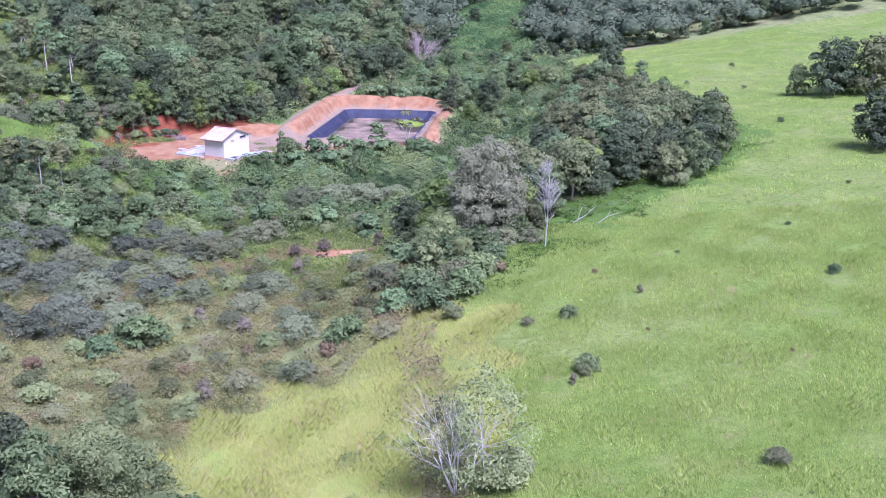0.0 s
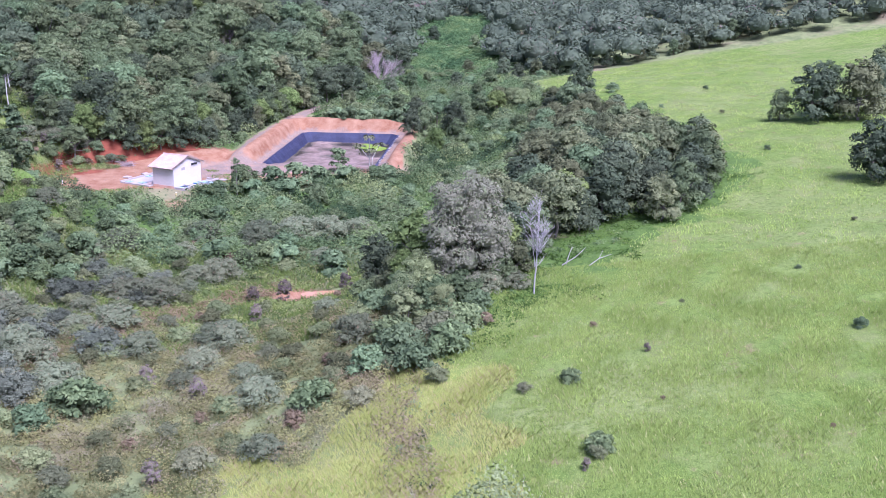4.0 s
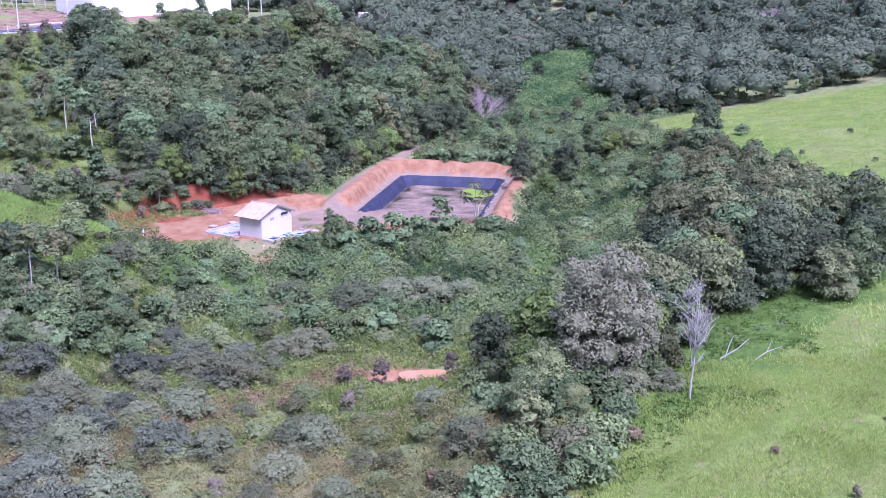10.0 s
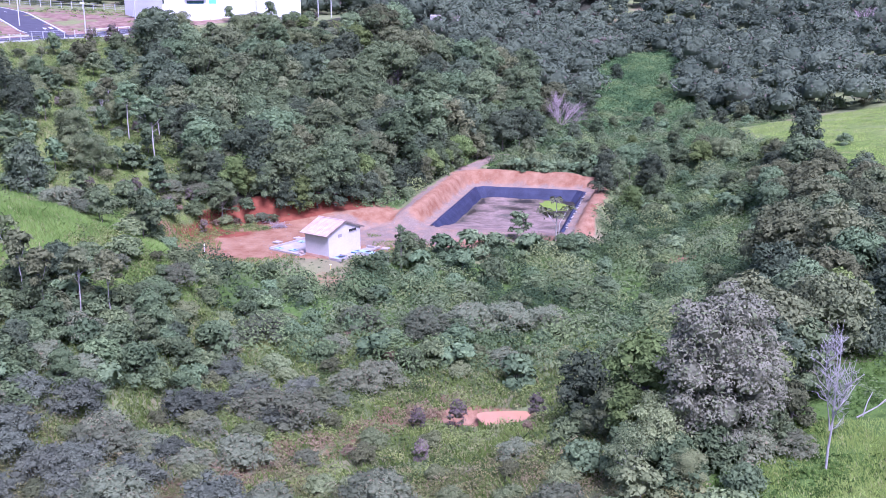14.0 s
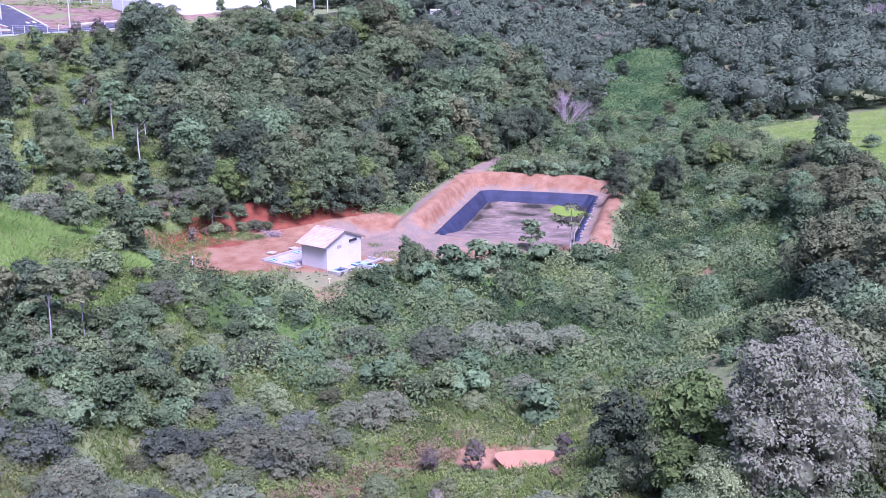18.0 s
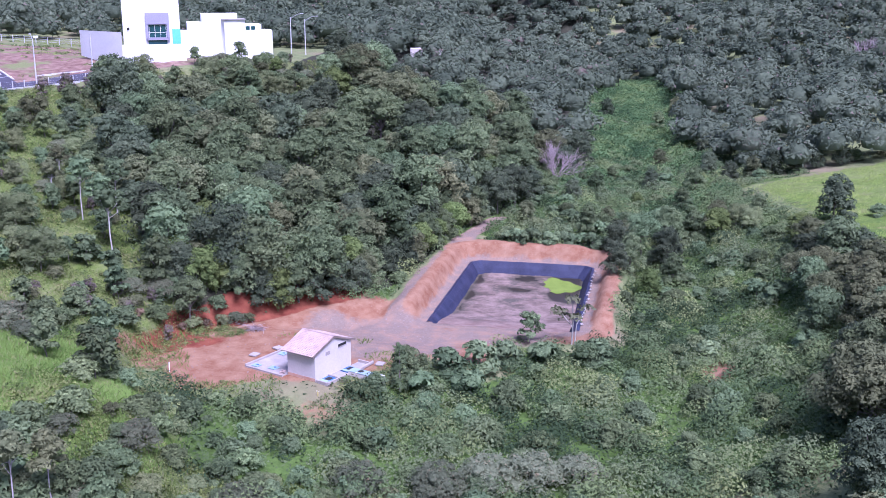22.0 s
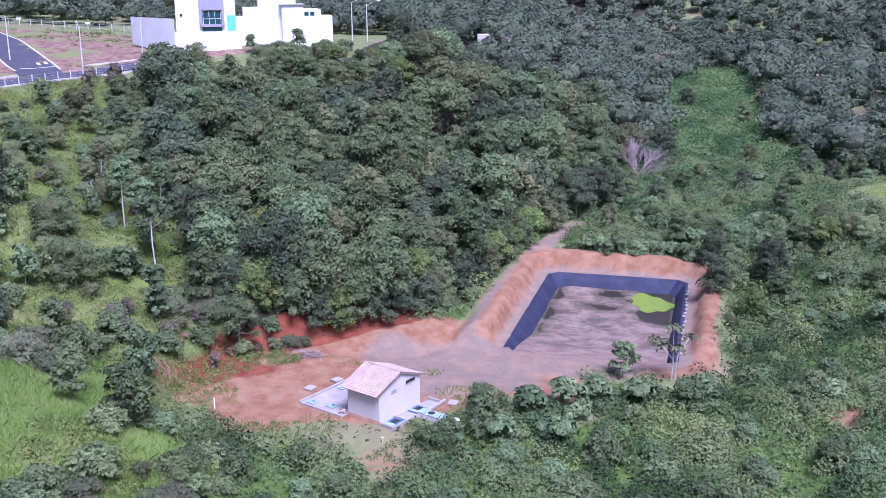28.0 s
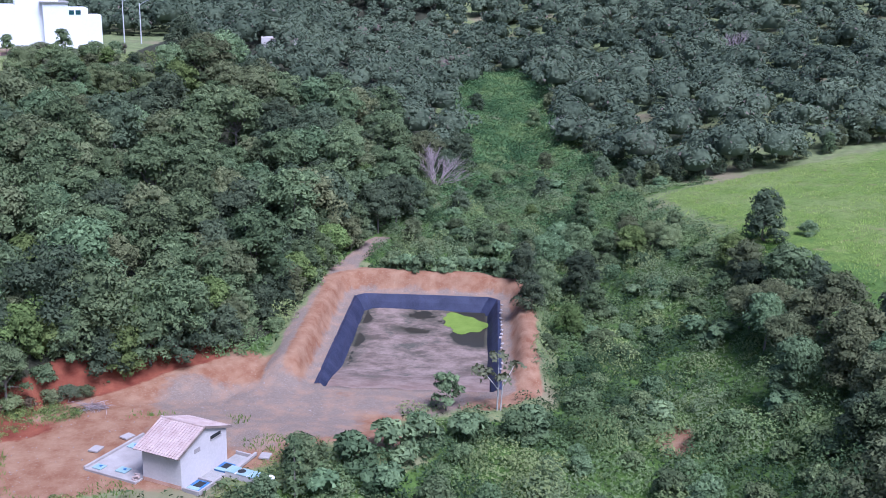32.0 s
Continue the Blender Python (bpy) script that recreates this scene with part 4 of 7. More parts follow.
def ribbon(points, offset0, offset1, lift, step=2.0):
    """A strip along a line on the ground, between two sideways offsets (left positive)."""
    pts = [np.array(p, float) for p in points]
    line = []
    for a, b in zip(pts, pts[1:]):
        k = max(1, int(np.linalg.norm(b - a) / step))
        line += [a + (b - a) * i / k for i in range(k)]
    line.append(pts[-1])
    line = np.array(line)
    for _ in range(6):
        line[1:-1] = (line[:-2] + 2 * line[1:-1] + line[2:]) / 4
    d = np.gradient(line, axis=0)
    d /= np.linalg.norm(d, axis=1, keepdims=True)
    n_ = np.stack([-d[:, 1], d[:, 0]], 1)
    return line, d, n_, line + n_ * offset0, line + n_ * offset1


def strip_mesh(name, points, o0, o1, lift, thick, mat, flat=None):
    line, d, n_, l_, r_ = ribbon(points, o0, o1, lift)
    mid = (l_ + r_) / 2
    z = ground(mid[:, 0], mid[:, 1]) + lift if flat is None else np.full(len(mid), flat)
    zl = np.maximum(z, ground(l_[:, 0], l_[:, 1]) + lift * .6)
    zr = np.maximum(z, ground(r_[:, 0], r_[:, 1]) + lift * .6)
    v, f = [], []
    for i in range(len(mid)):
        v += [(*l_[i], zl[i]), (*r_[i], zr[i]), (*r_[i], zr[i] - thick), (*l_[i], zl[i] - thick)]
        if i:
            b0 = 4 * (i - 1)
            f += [(b0 + k, b0 + (k + 1) % 4, b0 + 4 + (k + 1) % 4, b0 + 4 + k) for k in range(4)]
    return mesh_of(name, v, [tuple(reversed(q)) for q in f], (mat,))


FRONT = [(plateau_rim(y) - 4.6, y) for y in (-40, -10, 5, 24, 45, 68, 88, 100)] + [(-67, 104.5)]
SIDE = [(-80, 86), (-84, 92), (-100, 110.5), (-124, 138), (-150, 168)]
tagged(new("road_front", strip_mesh("road_front", FRONT, 3.4, -3.4, .10, .4, ASPHALT)), "dark asphalt street along the plateau's edge", "road", kind="structure")
tagged(new("road_side", strip_mesh("road_side", SIDE, 3.9, -3.9, .115, .4, ASPHALT)), "dark asphalt side street running uphill", "road", kind="structure")
tagged(new("kerb_edge", strip_mesh("kerb_edge", FRONT, -3.4, -3.75, .24, .5, KERB)), "pale concrete kerb under the fence", "kerb", kind="structure")
for nm, a, b in (("kerb_south", [q for q in FRONT if q[1] < 80] + [(-80.5, 84)], 3.4), ("kerb_north", [(-76, 97), (-73, 101), (-69, 105)], 3.0)):
    tagged(new(nm, strip_mesh(nm, a, b, b + .35, .26, .5, KERB)), "pale concrete kerb of the street", "kerb", kind="structure")
for nm, o in (("kerb_west", 3.9), ("kerb_east", -4.25)):
    tagged(new(nm, strip_mesh(nm, SIDE[1:], o, o + .35, .26, .5, KERB)), "pale concrete kerb of the side street", "kerb", kind="structure")
marks = empty("road_markings", Matrix.Identity(4), "worn white road markings at the junction", "marking", kind="structure")
for k in range(9):
    t0 = 10 + k * 9
    a = np.array(SIDE[1]) + np.array([-.655, .755]) * t0
    b = a + np.array([-.655, .755]) * 3
    part("dash", strip_mesh("dash", [a, b], .08, -.08, .15, .03, PAINT), None, marks)
a = np.array((-85.5, 95.5))
part("stop_line", strip_mesh("stop_line", [a + (-2.8, -2.4), a + (2.6, 2.2)], .25, -.25, .16, .03, PAINT), None, marks)
for k in range(4):
    q = np.array((-89.0, 96.2)) + np.array((.9, .75)) * k * 1.15
    part("letter_bar", strip_mesh("letter_bar", [q, q + np.array((-.655, .755)) * 2.0], .3, -.3, .16, .03, PAINT), None, marks)

# fence of concrete posts and wires along the kerb
line, d, n_, l_, r_ = ribbon(FRONT, -3.57, -3.57, 0)
fence = empty("street_fence", Matrix.Identity(4), "wire fence on white concrete posts along the street", "fence")
walked = np.concatenate([[0], np.cumsum(np.linalg.norm(np.diff(l_, axis=0), axis=1))])
post_me = None
tops = []
for s in np.arange(1, walked[-1], 2.9):
    x, y = np.interp(s, walked, l_[:, 0]), np.interp(s, walked, l_[:, 1])
    z = float(ground(x, y))
    if post_me is None:
        bm = bmesh.new()
        block(bm, (.15, .15, 1.75), (0, 0, .7), 0, .02)
        post_me = bpy.data.meshes.new("post")
        bm.to_mesh(post_me)
        bm.free()
        post_me.materials.append(KERB)
    p = part("post", post_me, None, fence)
    p.location = (x, y, z)
    tops.append((x, y, z))
for h in (.55, .95, 1.4):
    bm = bmesh.new()
    for a, b in zip(tops, tops[1:]):
        rod(bm, (a[0], a[1], a[2] + h), (b[0], b[1], b[2] + h), .009, .009, 3)
    part("wire", bm, STEEL, fence)


def street_lamp(x, y, turn, tall=8.5, arm=2.2, z=None):
    ob = empty("street_lamp", pose(x, y, float(ground(x, y)) if z is None else z, 0, 0, turn), "pale concrete street lamp with curved steel arm", "street lamp", "lamps of the street")
    bm = bmesh.new()
    rod(bm, (0, 0, -.4), (0, 0, tall), .15, .09, 8)
    part("pole", bm, KERB, ob)
    if arm:
        bm = bmesh.new()
        for k in range(4):
            f0, f1 = k / 4, (k + 1) / 4
            rod(bm, (arm * f0, 0, tall - .4 + 1.2 * math.sin(f0 * 1.5)), (arm * f1, 0, tall - .4 + 1.2 * math.sin(f1 * 1.5)), .045, .045, 5)
        part("arm", bm, STEEL, ob)
        part("lamp_head", box((.75, .26, .13), (arm + .25, 0, tall + .78), 0, .03), WHITE, ob)
    return ob


for x, y, turn, tall, arm in ((-83.8, 65.5, 170, 8.3, 0), (-94.5, 100.5, 60, 8.6, 0), (-71.7, 85.5, 130, 9.6, 1.6), (-68.2, 103.4, 60, 8.5, 0), (-131, 138, 40, 9, 2.4), (-37, 150, 20, 9, 2.6), (-33, 148, 15, 8.5, 2.6)):
    street_lamp(x, y, turn, tall, arm)

# white modern house
HM = Matrix.Translation((-58.9, 122.5, -1.62)) @ Matrix.Rotation(radians(20), 4, "Z") @ Matrix.Scale(1.04, 4)
villa = empty("house", HM, "white modern two-storey house with grey window frame", "house")
body = part("wall", box((11.8, 9, 13.0), (-2.9, 4.6, 31.8), 0, .04), HOUSEWHITE, villa, "plain white rendered wall")
part("parapet", box((6.2, 7, 1.4), (-4.6, 5, 38.9), 0, .04), HOUSEWHITE, villa)
bm = bmesh.new()
for c, sz in (((-1.67, -.10, 34.2), (4.9, .7, 2.4)), ((-3.85, -.10, 31.5), (.55, .7, 3.2)), ((.5, -.10, 31.5), (.55, .7, 3.2)), ((-1.67, -.10, 29.95), (4.9, .7, .5))):
    block(bm, sz, c, 0, .02)
surround = part("window_surround", bm, GREYWALL, villa, "grey rendered box frame round the window")
win = part("window", box((3.9, .06, 2.6), (-1.67, -.02, 31.55)), GLASS, surround, "large dark teal glazing")
for k in range(4):
    part("mullion", box((.07, .10, 2.6), (-3.4 + k * 1.16, -.06, 31.55)), WHITE, win)
part("mullion", box((3.8, .10, .07), (-1.67, -.06, 31.3)), WHITE, win)
part("lower_window", box((3.9, .08, .9), (-1.75, -.03, 29.25)), GLASS, villa)
part("teal_panel", box((1.7, .10, 3.1), (2.2, -.04, 30.4), 0, .02), TEAL, villa, "turquoise panel beside the window")
part("side_slit", box((.5, .08, .55), (-7.7, -.03, 32.1)), DARK, villa)
part("boundary_wall", box((12.9, .25, 5.6), (-2.6, -4.5, 26.2), 0, .02), HOUSEWHITE, villa)
part("boundary_wall", box((.25, 18, 8.2), (3.8, 4.3, 25.0), 0, .02), HOUSEWHITE, villa)
bm = bmesh.new()
vs = [bm.verts.new(p) for p in ((-9.0, -4.5, 24.0), (-17.7, 2, 26.6), (-17.7, 2, 31.9), (-9.0, -4.5, 31.6))]
bm.faces.new(vs)
bmesh.ops.solidify(bm, geom=bm.faces[:], thickness=.25)
part("side_wall", bm, HOUSEWHITE, villa, "white garden wall stepping up the slope")

annex = empty("house", HM @ Matrix.Translation((0, 3, 0)), "white flat-roofed house with stepped parapets", "house")
for (x0, x1, top_, y0, y1) in ((4.6, 7.8, 33.2, 0, 8), (7.8, 15.5, 35.0, 1, 9), (12.5, 17.0, 33.7, -.6, 7), (17.0, 20.6, 32.7, 0, 8), (20.6, 23.0, 31.4, .2, 6)):
    part("wall", box((x1 - x0, y1 - y0, top_ - 24), ((x0 + x1) / 2, (y0 + y1) / 2, (top_ + 24) / 2), 0, .03), HOUSEWHITE, annex)
part("wall", box((2.0, .3, 8.2), (3.8, -1.2, 27.6), 0, .03), HOUSEWHITE, annex)
part("roof_slab", box((5.2, 8.4, .16), (14.6, 3.2, 33.8), 0, .02), CONCRETE_DARK, annex)
for x in (17.6, 18.8):
    part("window", box((.9, .1, .8), (x, -.03, 31.9)), GLASS, annex)

# houses across the empty lots
lotm = Matrix.Translation((-148, 108, 26.2)) @ Matrix.Rotation(radians(38), 4, "Z")
house_b = empty("house", lotm, "white boxy house with high blank parapets", "house")
part("wall", box((10, 10, 8.6), (-1.0, 5, 3.6), 0, .03), HOUSEWHITE, house_b)
part("wall", box((14, 8, 5.4), (-12.5, 4.2, 2.2), 0, .03), HOUSEWHITE, house_b)
part("wall", box((11, 6, 7.4), (-9.5, 7, 3.2), 0, .03), GREYWALL, house_b)
part("roof_tank", box((4, 4, 2.6), (-13, 8, 8.0), 0, .03), HOUSEWHITE, house_b)
part("window", box((2.4, .1, 1.2), (-11.2, .17, 3.4)), GLASS, house_b)
house_c = empty("house", lotm @ Matrix.Translation((7, 12, 0.6)), "large house with lilac-grey side wall and white gable", "house")
part("garden_wall", box((28, .3, 5.8), (13, -.2, 2.4), 0, .02), GREYWALL, house_c, "long blank lilac-grey wall")
part("wall", box((18, 12, 9.6), (8.6, 6.5, 4.4), 0, .03), HOUSEWHITE, house_c)
bm = bmesh.new()
vs = [bm.verts.new(p) for p in ((17.9, -.3, 5.0), (27, -.3, 5.0), (17.9, -.3, 10.6))]
bm.faces.new(vs)
bmesh.ops.solidify(bm, geom=bm.faces[:], thickness=.3)
part("gable_wall", bm, GREYWALL, house_c)

far_house = empty("house", pose(-5, 178, float(ground(-5, 178)) - 2.4, 0, 0, 8), "small pale house among the far trees", "house")
part("wall", box((6, 5, 8.5), (0, 0, 3.6), 0, .03), WALL, far_house)
part("wall", box((4, 4, 8.2), (-3.5, 2, 4.0), 0, .03), WALL, far_house)
part("roof", box((6.4, 5.4, .25), (0, 0, 7.9), 0, .03), TILE, far_house)

car = empty("car", pose(-146, 166, float(ground(-146, 166)) + .1, 0, 0, 20), "small silver-white parked car at the street's end", "car")
PAINTW = plain("car_paint", (0.62, 0.64, 0.68), (0.72, 0.74, 0.78), 1, .25, .6, .2, bump_=.02)
bm = bmesh.new()
block(bm, (4.1, 1.7, .62), (0, 0, .62), 0, .16)
carbody = part("body", bm, PAINTW, car)
bm = bmesh.new()
block(bm, (2.3, 1.5, .55), (-.15, 0, 1.2), 0, .2)
part("cabin", bm, GLASS, car, "dark glazed cabin")
part("roof", box((1.7, 1.35, .08), (-.2, 0, 1.49), 0, .03), PAINTW, car)
for x in (-1.25, 1.3):
    for y in (-.85, .85):
        bm = bmesh.new()
        rod(bm, (x, y - .1, .32), (x, y + .1, .32), .32, .32, 14)
        wheel = part("wheel", bm, DARK, car)
        bm = bmesh.new()
        rod(bm, (x, y - .11, .32), (x, y + .11, .32), .18, .18, 10)
        part("rim", bm, STEEL, wheel)

# wire fence behind the lots
back = empty("lot_fence", Matrix.Identity(4), "wire fence with white posts behind the empty lots", "fence")
prev = None
bmw = bmesh.new()
for k in range(22):
    x, y = -140 + k * 3.6, 168 - k * .9
    z = float(ground(x, y))
    p = part("post", post_me, None, back)
    p.location, p.scale = (x, y, z), (1, 1, 1.2)
    if prev:
        for h in (.6, 1.2, 1.7):
            rod(bmw, (prev[0], prev[1], prev[2] + h), (x, y, z + h), .02, .02, 3)
    prev = (x, y, z)
    if k in (3, 9, 15):
        part("sign", box((1.3, .04, .5), (x, y - .12, z + 1.75)), WHITE, back, "small white board")
part("wire", bmw, STEEL, back)

# ---- kinds of trees and shrubs ----
for k, (leaf, h, w, clear) in enumerate((("dark", 9.0, 7.0, 1.6), ("mid", 9.6, 6.2, 2.0), ("olive", 8.2, 7.4, 1.6), ("lime", 7.6, 5.6, 1.2), ("lush", 8.6, 6.6, 1.4), ("dark", 8.2, 6.0, 1.2), ("mid", 8.0, 6.8, 1.2), ("olive", 8.4, 6.6, 1.2))):
    tree_kind("wood_" + "abcdefgh"[k], 11 + k, h, w, clear, leaf, BARK, 2000, .38, 30, .75, down=.3, lump=.78)
for k, (leaf, h, w) in enumerate((("dark", 6.8, 5.2), ("mid", 7.2, 5.0), ("lime", 6.2, 4.8), ("olive", 6.6, 5.2))):
    tree_kind("edge_" + "abcd"[k], 51 + k, h, w, .1, leaf, BARK, 1500, .36, 28, .85, down=.45, lump=.78)
tree_kind("slim_a", 41, 9.5, 4.2, 5.0, "lush", BARK_PALE, 620, .34, 10, .6, .10, "slender_tree")
tree_kind("slim_b", 42, 8.0, 3.6, 4.0, "olive", BARK_ASH, 520, .32, 9, .6, .075, "slender_tree")
tree_kind("young_a", 43, 4.2, 3.0, .9, "lush", BARK, 520, .34, 9, .6, .07, "small_tree")
tree_kind("young_b", 44, 4.6, 3.2, 1.0, "mid", BARK, 560, .32, 9, .7, .07, "small_tree")
tree_kind("young_pale", 45, 4.2, 3.4, 1.0, "fresh", BARK_PALE, 520, .30, 9, .6, .07, "small_tree")
tree_kind("bush_lush", 21, 2.4, 3.8, .1, "creeper", BARK, 1100, .27, 20, .7, .05, "shrub", down=.08, lump=.7, loose=.14)
tree_kind("bush_mid", 22, 2.1, 3.2, .1, "lush", BARK, 1000, .23, 18, .7, .05, "shrub", down=.08, lump=.7, loose=.14)
tree_kind("bush_dark", 23, 3.0, 4.0, .1, "mid", BARK, 1200, .26, 20, .8, .05, "shrub", down=.08, lump=.7, loose=.14)
tree_kind("bush_grey", 24, 2.3, 4.6, .3, "grey", BARK, 2600, .15, 34, .62, .06, "grey_shrub", down=.12, lump=.60, loose=.16, up=1.0)
tree_kind("bush_grey_b", 27, 1.9, 3.5, .2, "grey", BARK, 1900, .14, 28, .62, .05, "grey_shrub", down=.12, lump=.60, loose=.16, up=1.0)
tree_kind("bush_dusk", 36, 2.4, 4.4, .2, "dusk", BARK, 2400, .15, 34, .62, .06, "grey_shrub", down=.12, lump=.60, loose=.16, up=1.0)
tree_kind("bush_olive", 28, 1.6, 2.6, .1, "olive", BARK, 1300, .14, 15, .7, .04, "low_shrub", down=.08, lump=.7, loose=.22)
tree_kind("bush_pale", 29, 1.7, 2.8, .1, "pale", BARK, 1300, .14, 15, .7, .04, "low_shrub", down=.08, lump=.7, loose=.22)
tree_kind("bush_lime", 30, 1.6, 2.7, .05, "fresh", BARK, 1500, .135, 18, .7, .04, "low_shrub", down=.08, lump=.7, loose=.18)
tree_kind("bush_brown", 25, 1.2, 1.8, .05, "brown", BARK, 420, .16, 12, .8, .03, "low_shrub", lump=.7, loose=.22)
tree_kind("bush_purple", 26, 2.2, 1.5, .1, "purple", BARK, 480, .15, 14, 1.3, .03, "flowering_shrub", lump=.6, loose=.22)
rg = np.random.default_rng(31)
lobes = [(np.array(c, float), np.array(q, float)) for c, q in (((0, 0, 6.0), (2.6, 2.5, 3.2)), ((1.9, .5, 7.5), (1.8, 1.8, 1.7)), ((-1.6, .3, 7.9), (1.9, 1.9, 1.7)), ((.3, -.6, 8.9), (1.6, 1.6, 1.4)), ((2.8, -.2, 5.0), (1.6, 1.6, 1.9)), ((-2.8, .2, 5.1), (1.6, 1.6, 1.8)),
         ((0, -2, 5.2), (1.9, 1.7, 2.0)), ((1.4, -1.7, 3.3), (1.7, 1.5, 1.8)), ((-1.5, -1.5, 3.0), (1.6, 1.5, 1.7)), ((0, 2, 6), (2, 1.8, 2.2)), ((2.6, .5, 2.6), (1.3, 1.3, 1.5)), ((-2.4, .3, 2.4), (1.3, 1.3, 1.5)))]
for c, q in lobes[:12]:
    for _ in range(6):
        d = rg.normal(0, 1, 3)
        d /= np.linalg.norm(d)
        lobes.append((c + d * q * rg.uniform(.85, 1.2), np.array([1, 1, .7]) * rg.uniform(.5, .95)))
v_, f_, n_, t_ = bunches(rg, lobes, 30000, 10, .42, .16, .35, .12, .8, .5)
cv_, cf_, cn_ = leafy_core(rg, lobes[:12], .66)
f_, v_, n_, t_ = np.concatenate([f_, cf_ + len(v_)]), np.concatenate([v_, cv_]), np.concatenate([n_, cn_]), np.concatenate([t_, np.full(len(cv_), .2)])
PROTO["mauve"] = ("tree", limbs_mesh("trunk", trunk_lines(rg, lobes[:14], .8, .22), BARK), leaf_mesh("crown", v_, f_, n_, t_, LEAF["mauve"]))
tree_kind("fresh_tree", 34, 5.6, 5.2, .2, "fresh", BARK, 3600, .18, 30, .8, .10, "tree", down=.3, lump=.7)
tree_kind("airy", 35, 6.2, 4.8, .5, "fresh", BARK_ASH, 1900, .15, 26, .7, .045, "small_tree", lump=.55, loose=.22, core=False)
tree_kind("vine", 32, 8.5, 5.0, .3, "dark", BARK, 2200, .32, 26, 1.2, lump=.8)
tree_kind("bigleaf", 33, 3.0, 3.6, .2, "lush", BARK, 420, .50, 12, .7, .07, "shrub", down=.05)

spot = np.random.default_rng(77)


def scatter(x0, x1, y0, y1, step):
    for gx_ in np.arange(x0, x1, step):
        for gy_ in np.arange(y0, y1, step):
            yield gx_ + spot.uniform(-.45, .45) * step, gy_ + spot.uniform(-.45, .45) * step


def pick(options):
    keys = list(options)
    w = np.array([options[k] for k in keys], float)
    return keys[spot.choice(len(keys), p=w / w.sum())]


def free(x, y, room=1.0):
    """Clear of the yard, the track, the pond and the puddle."""
    return yard_dist(x, y) > room and track_dist(x, y) > room and box_dist(x, y, *POND, 1.2) > 3.6 + room and math.hypot((x - 24.5) / 1.9, y + 41.5) > 2.2 + room * .3 and math.hypot(x - 45.2, (y - 7.5) / 1.5) > 1.6 + room * .3


LOOK = {"edge_a": "dark leafy tree with low branches", "edge_b": "mid-green tree with low branches", "edge_c": "lime-green tree with low branches", "edge_d": "olive tree with low branches", "wood_a": "dense dark green woodland tree", "wood_b": "tall mid-green woodland tree", "wood_c": "broad olive-green woodland tree", "wood_d": "bright lime-green woodland tree",
        "wood_e": "lush green woodland tree", "wood_f": "compact dark green woodland tree", "wood_g": "rounded mid-green woodland tree", "wood_h": "pale olive woodland tree",
        "bush_lush": "lush vine-covered green shrub", "bush_mid": "rounded mid-green shrub", "bush_dark": "dark green vine-draped shrub", "bush_grey": "flat-topped grey-green shrub",
        "bush_grey_b": "low flat grey-green shrub", "bush_olive": "low olive-green shrub", "bush_pale": "pale silvery green shrub", "bush_brown": "dry reddish brown shrub", "bush_lime": "light yellow-green shrub", "bush_dusk": "dusky grey-green spreading shrub", "bush_purple": "thin purple-flowered shrub",
        "bigleaf": "shrub with large lobed green leaves", "vine": "tall dark tree draped in vines"}

# the wood on the slope
for x, y in scatter(-66, 36, 13, 134, 5.4):
    if wood_line(y) < x < hill_foot(y) - 1.2 and track_dist(x, y) > 1.0 and plateau_rim(y) + 3 < x and not (y > 105 and x < -44):
        front = hill_foot(y) - x < 8
        key = pick({"wood_a": 2.5, "wood_b": 2.5, "wood_c": 2, "wood_d": .5 + .8 * front, "wood_e": 2.2, "wood_f": 1.8, "wood_g": 2.5, "wood_h": 1.2})
        plant(key, x, y, spot.choice((.72, .9, 1.05, 1.2, 1.38)) * spot.uniform(.92, 1.08) * (.62 if y > 92 and x < -24 else 1), spot.uniform(0, 360), LOOK[key] + " on the slope above the track", "tree", "trees of the wood", called="woodland_tree")
# low-crowned trees along its foot, down to the cut bank and the track
for x0, y0, x1, y1, k in ((-23, 15.5, -9, 18.8, 6), (-9, 18.8, -1, 27, 4), (-1, 27, 6, 50, 8), (6, 50, 14, 72, 7)):
    for i in range(k):
        for back_ in (0, 1):
            t = (i + .5 * back_ + spot.uniform(-.2, .2)) / k
            x, y = x0 + (x1 - x0) * t + (.9 if y0 > 26 else 0) - 2.6 * back_ + spot.uniform(-.4, .4), y0 + (y1 - y0) * t + 1.8 * back_ + spot.uniform(-.4, .4)
            key = pick({"edge_a": 2, "edge_b": 2, "edge_c": 1.4, "edge_d": 1})
            plant(key, x, y, spot.uniform(.75, 1.05) + .15 * back_, spot.uniform(0, 360), "leafy tree with branches down to the ground", "tree", "trees along the wood's foot", called="woodland_tree")
for x, y, s in ((-17.6, 16.4, .95), (-13.8, 17.2, .9), (-20.4, 16, .9), (-10.4, 18.4, .85)):
    plant(pick({"edge_a": 1, "edge_b": 2, "edge_c": 1}), x, y, s, spot.uniform(0, 360), "leafy tree with branches down to the ground", "tree", "trees along the wood's foot", called="woodland_tree")
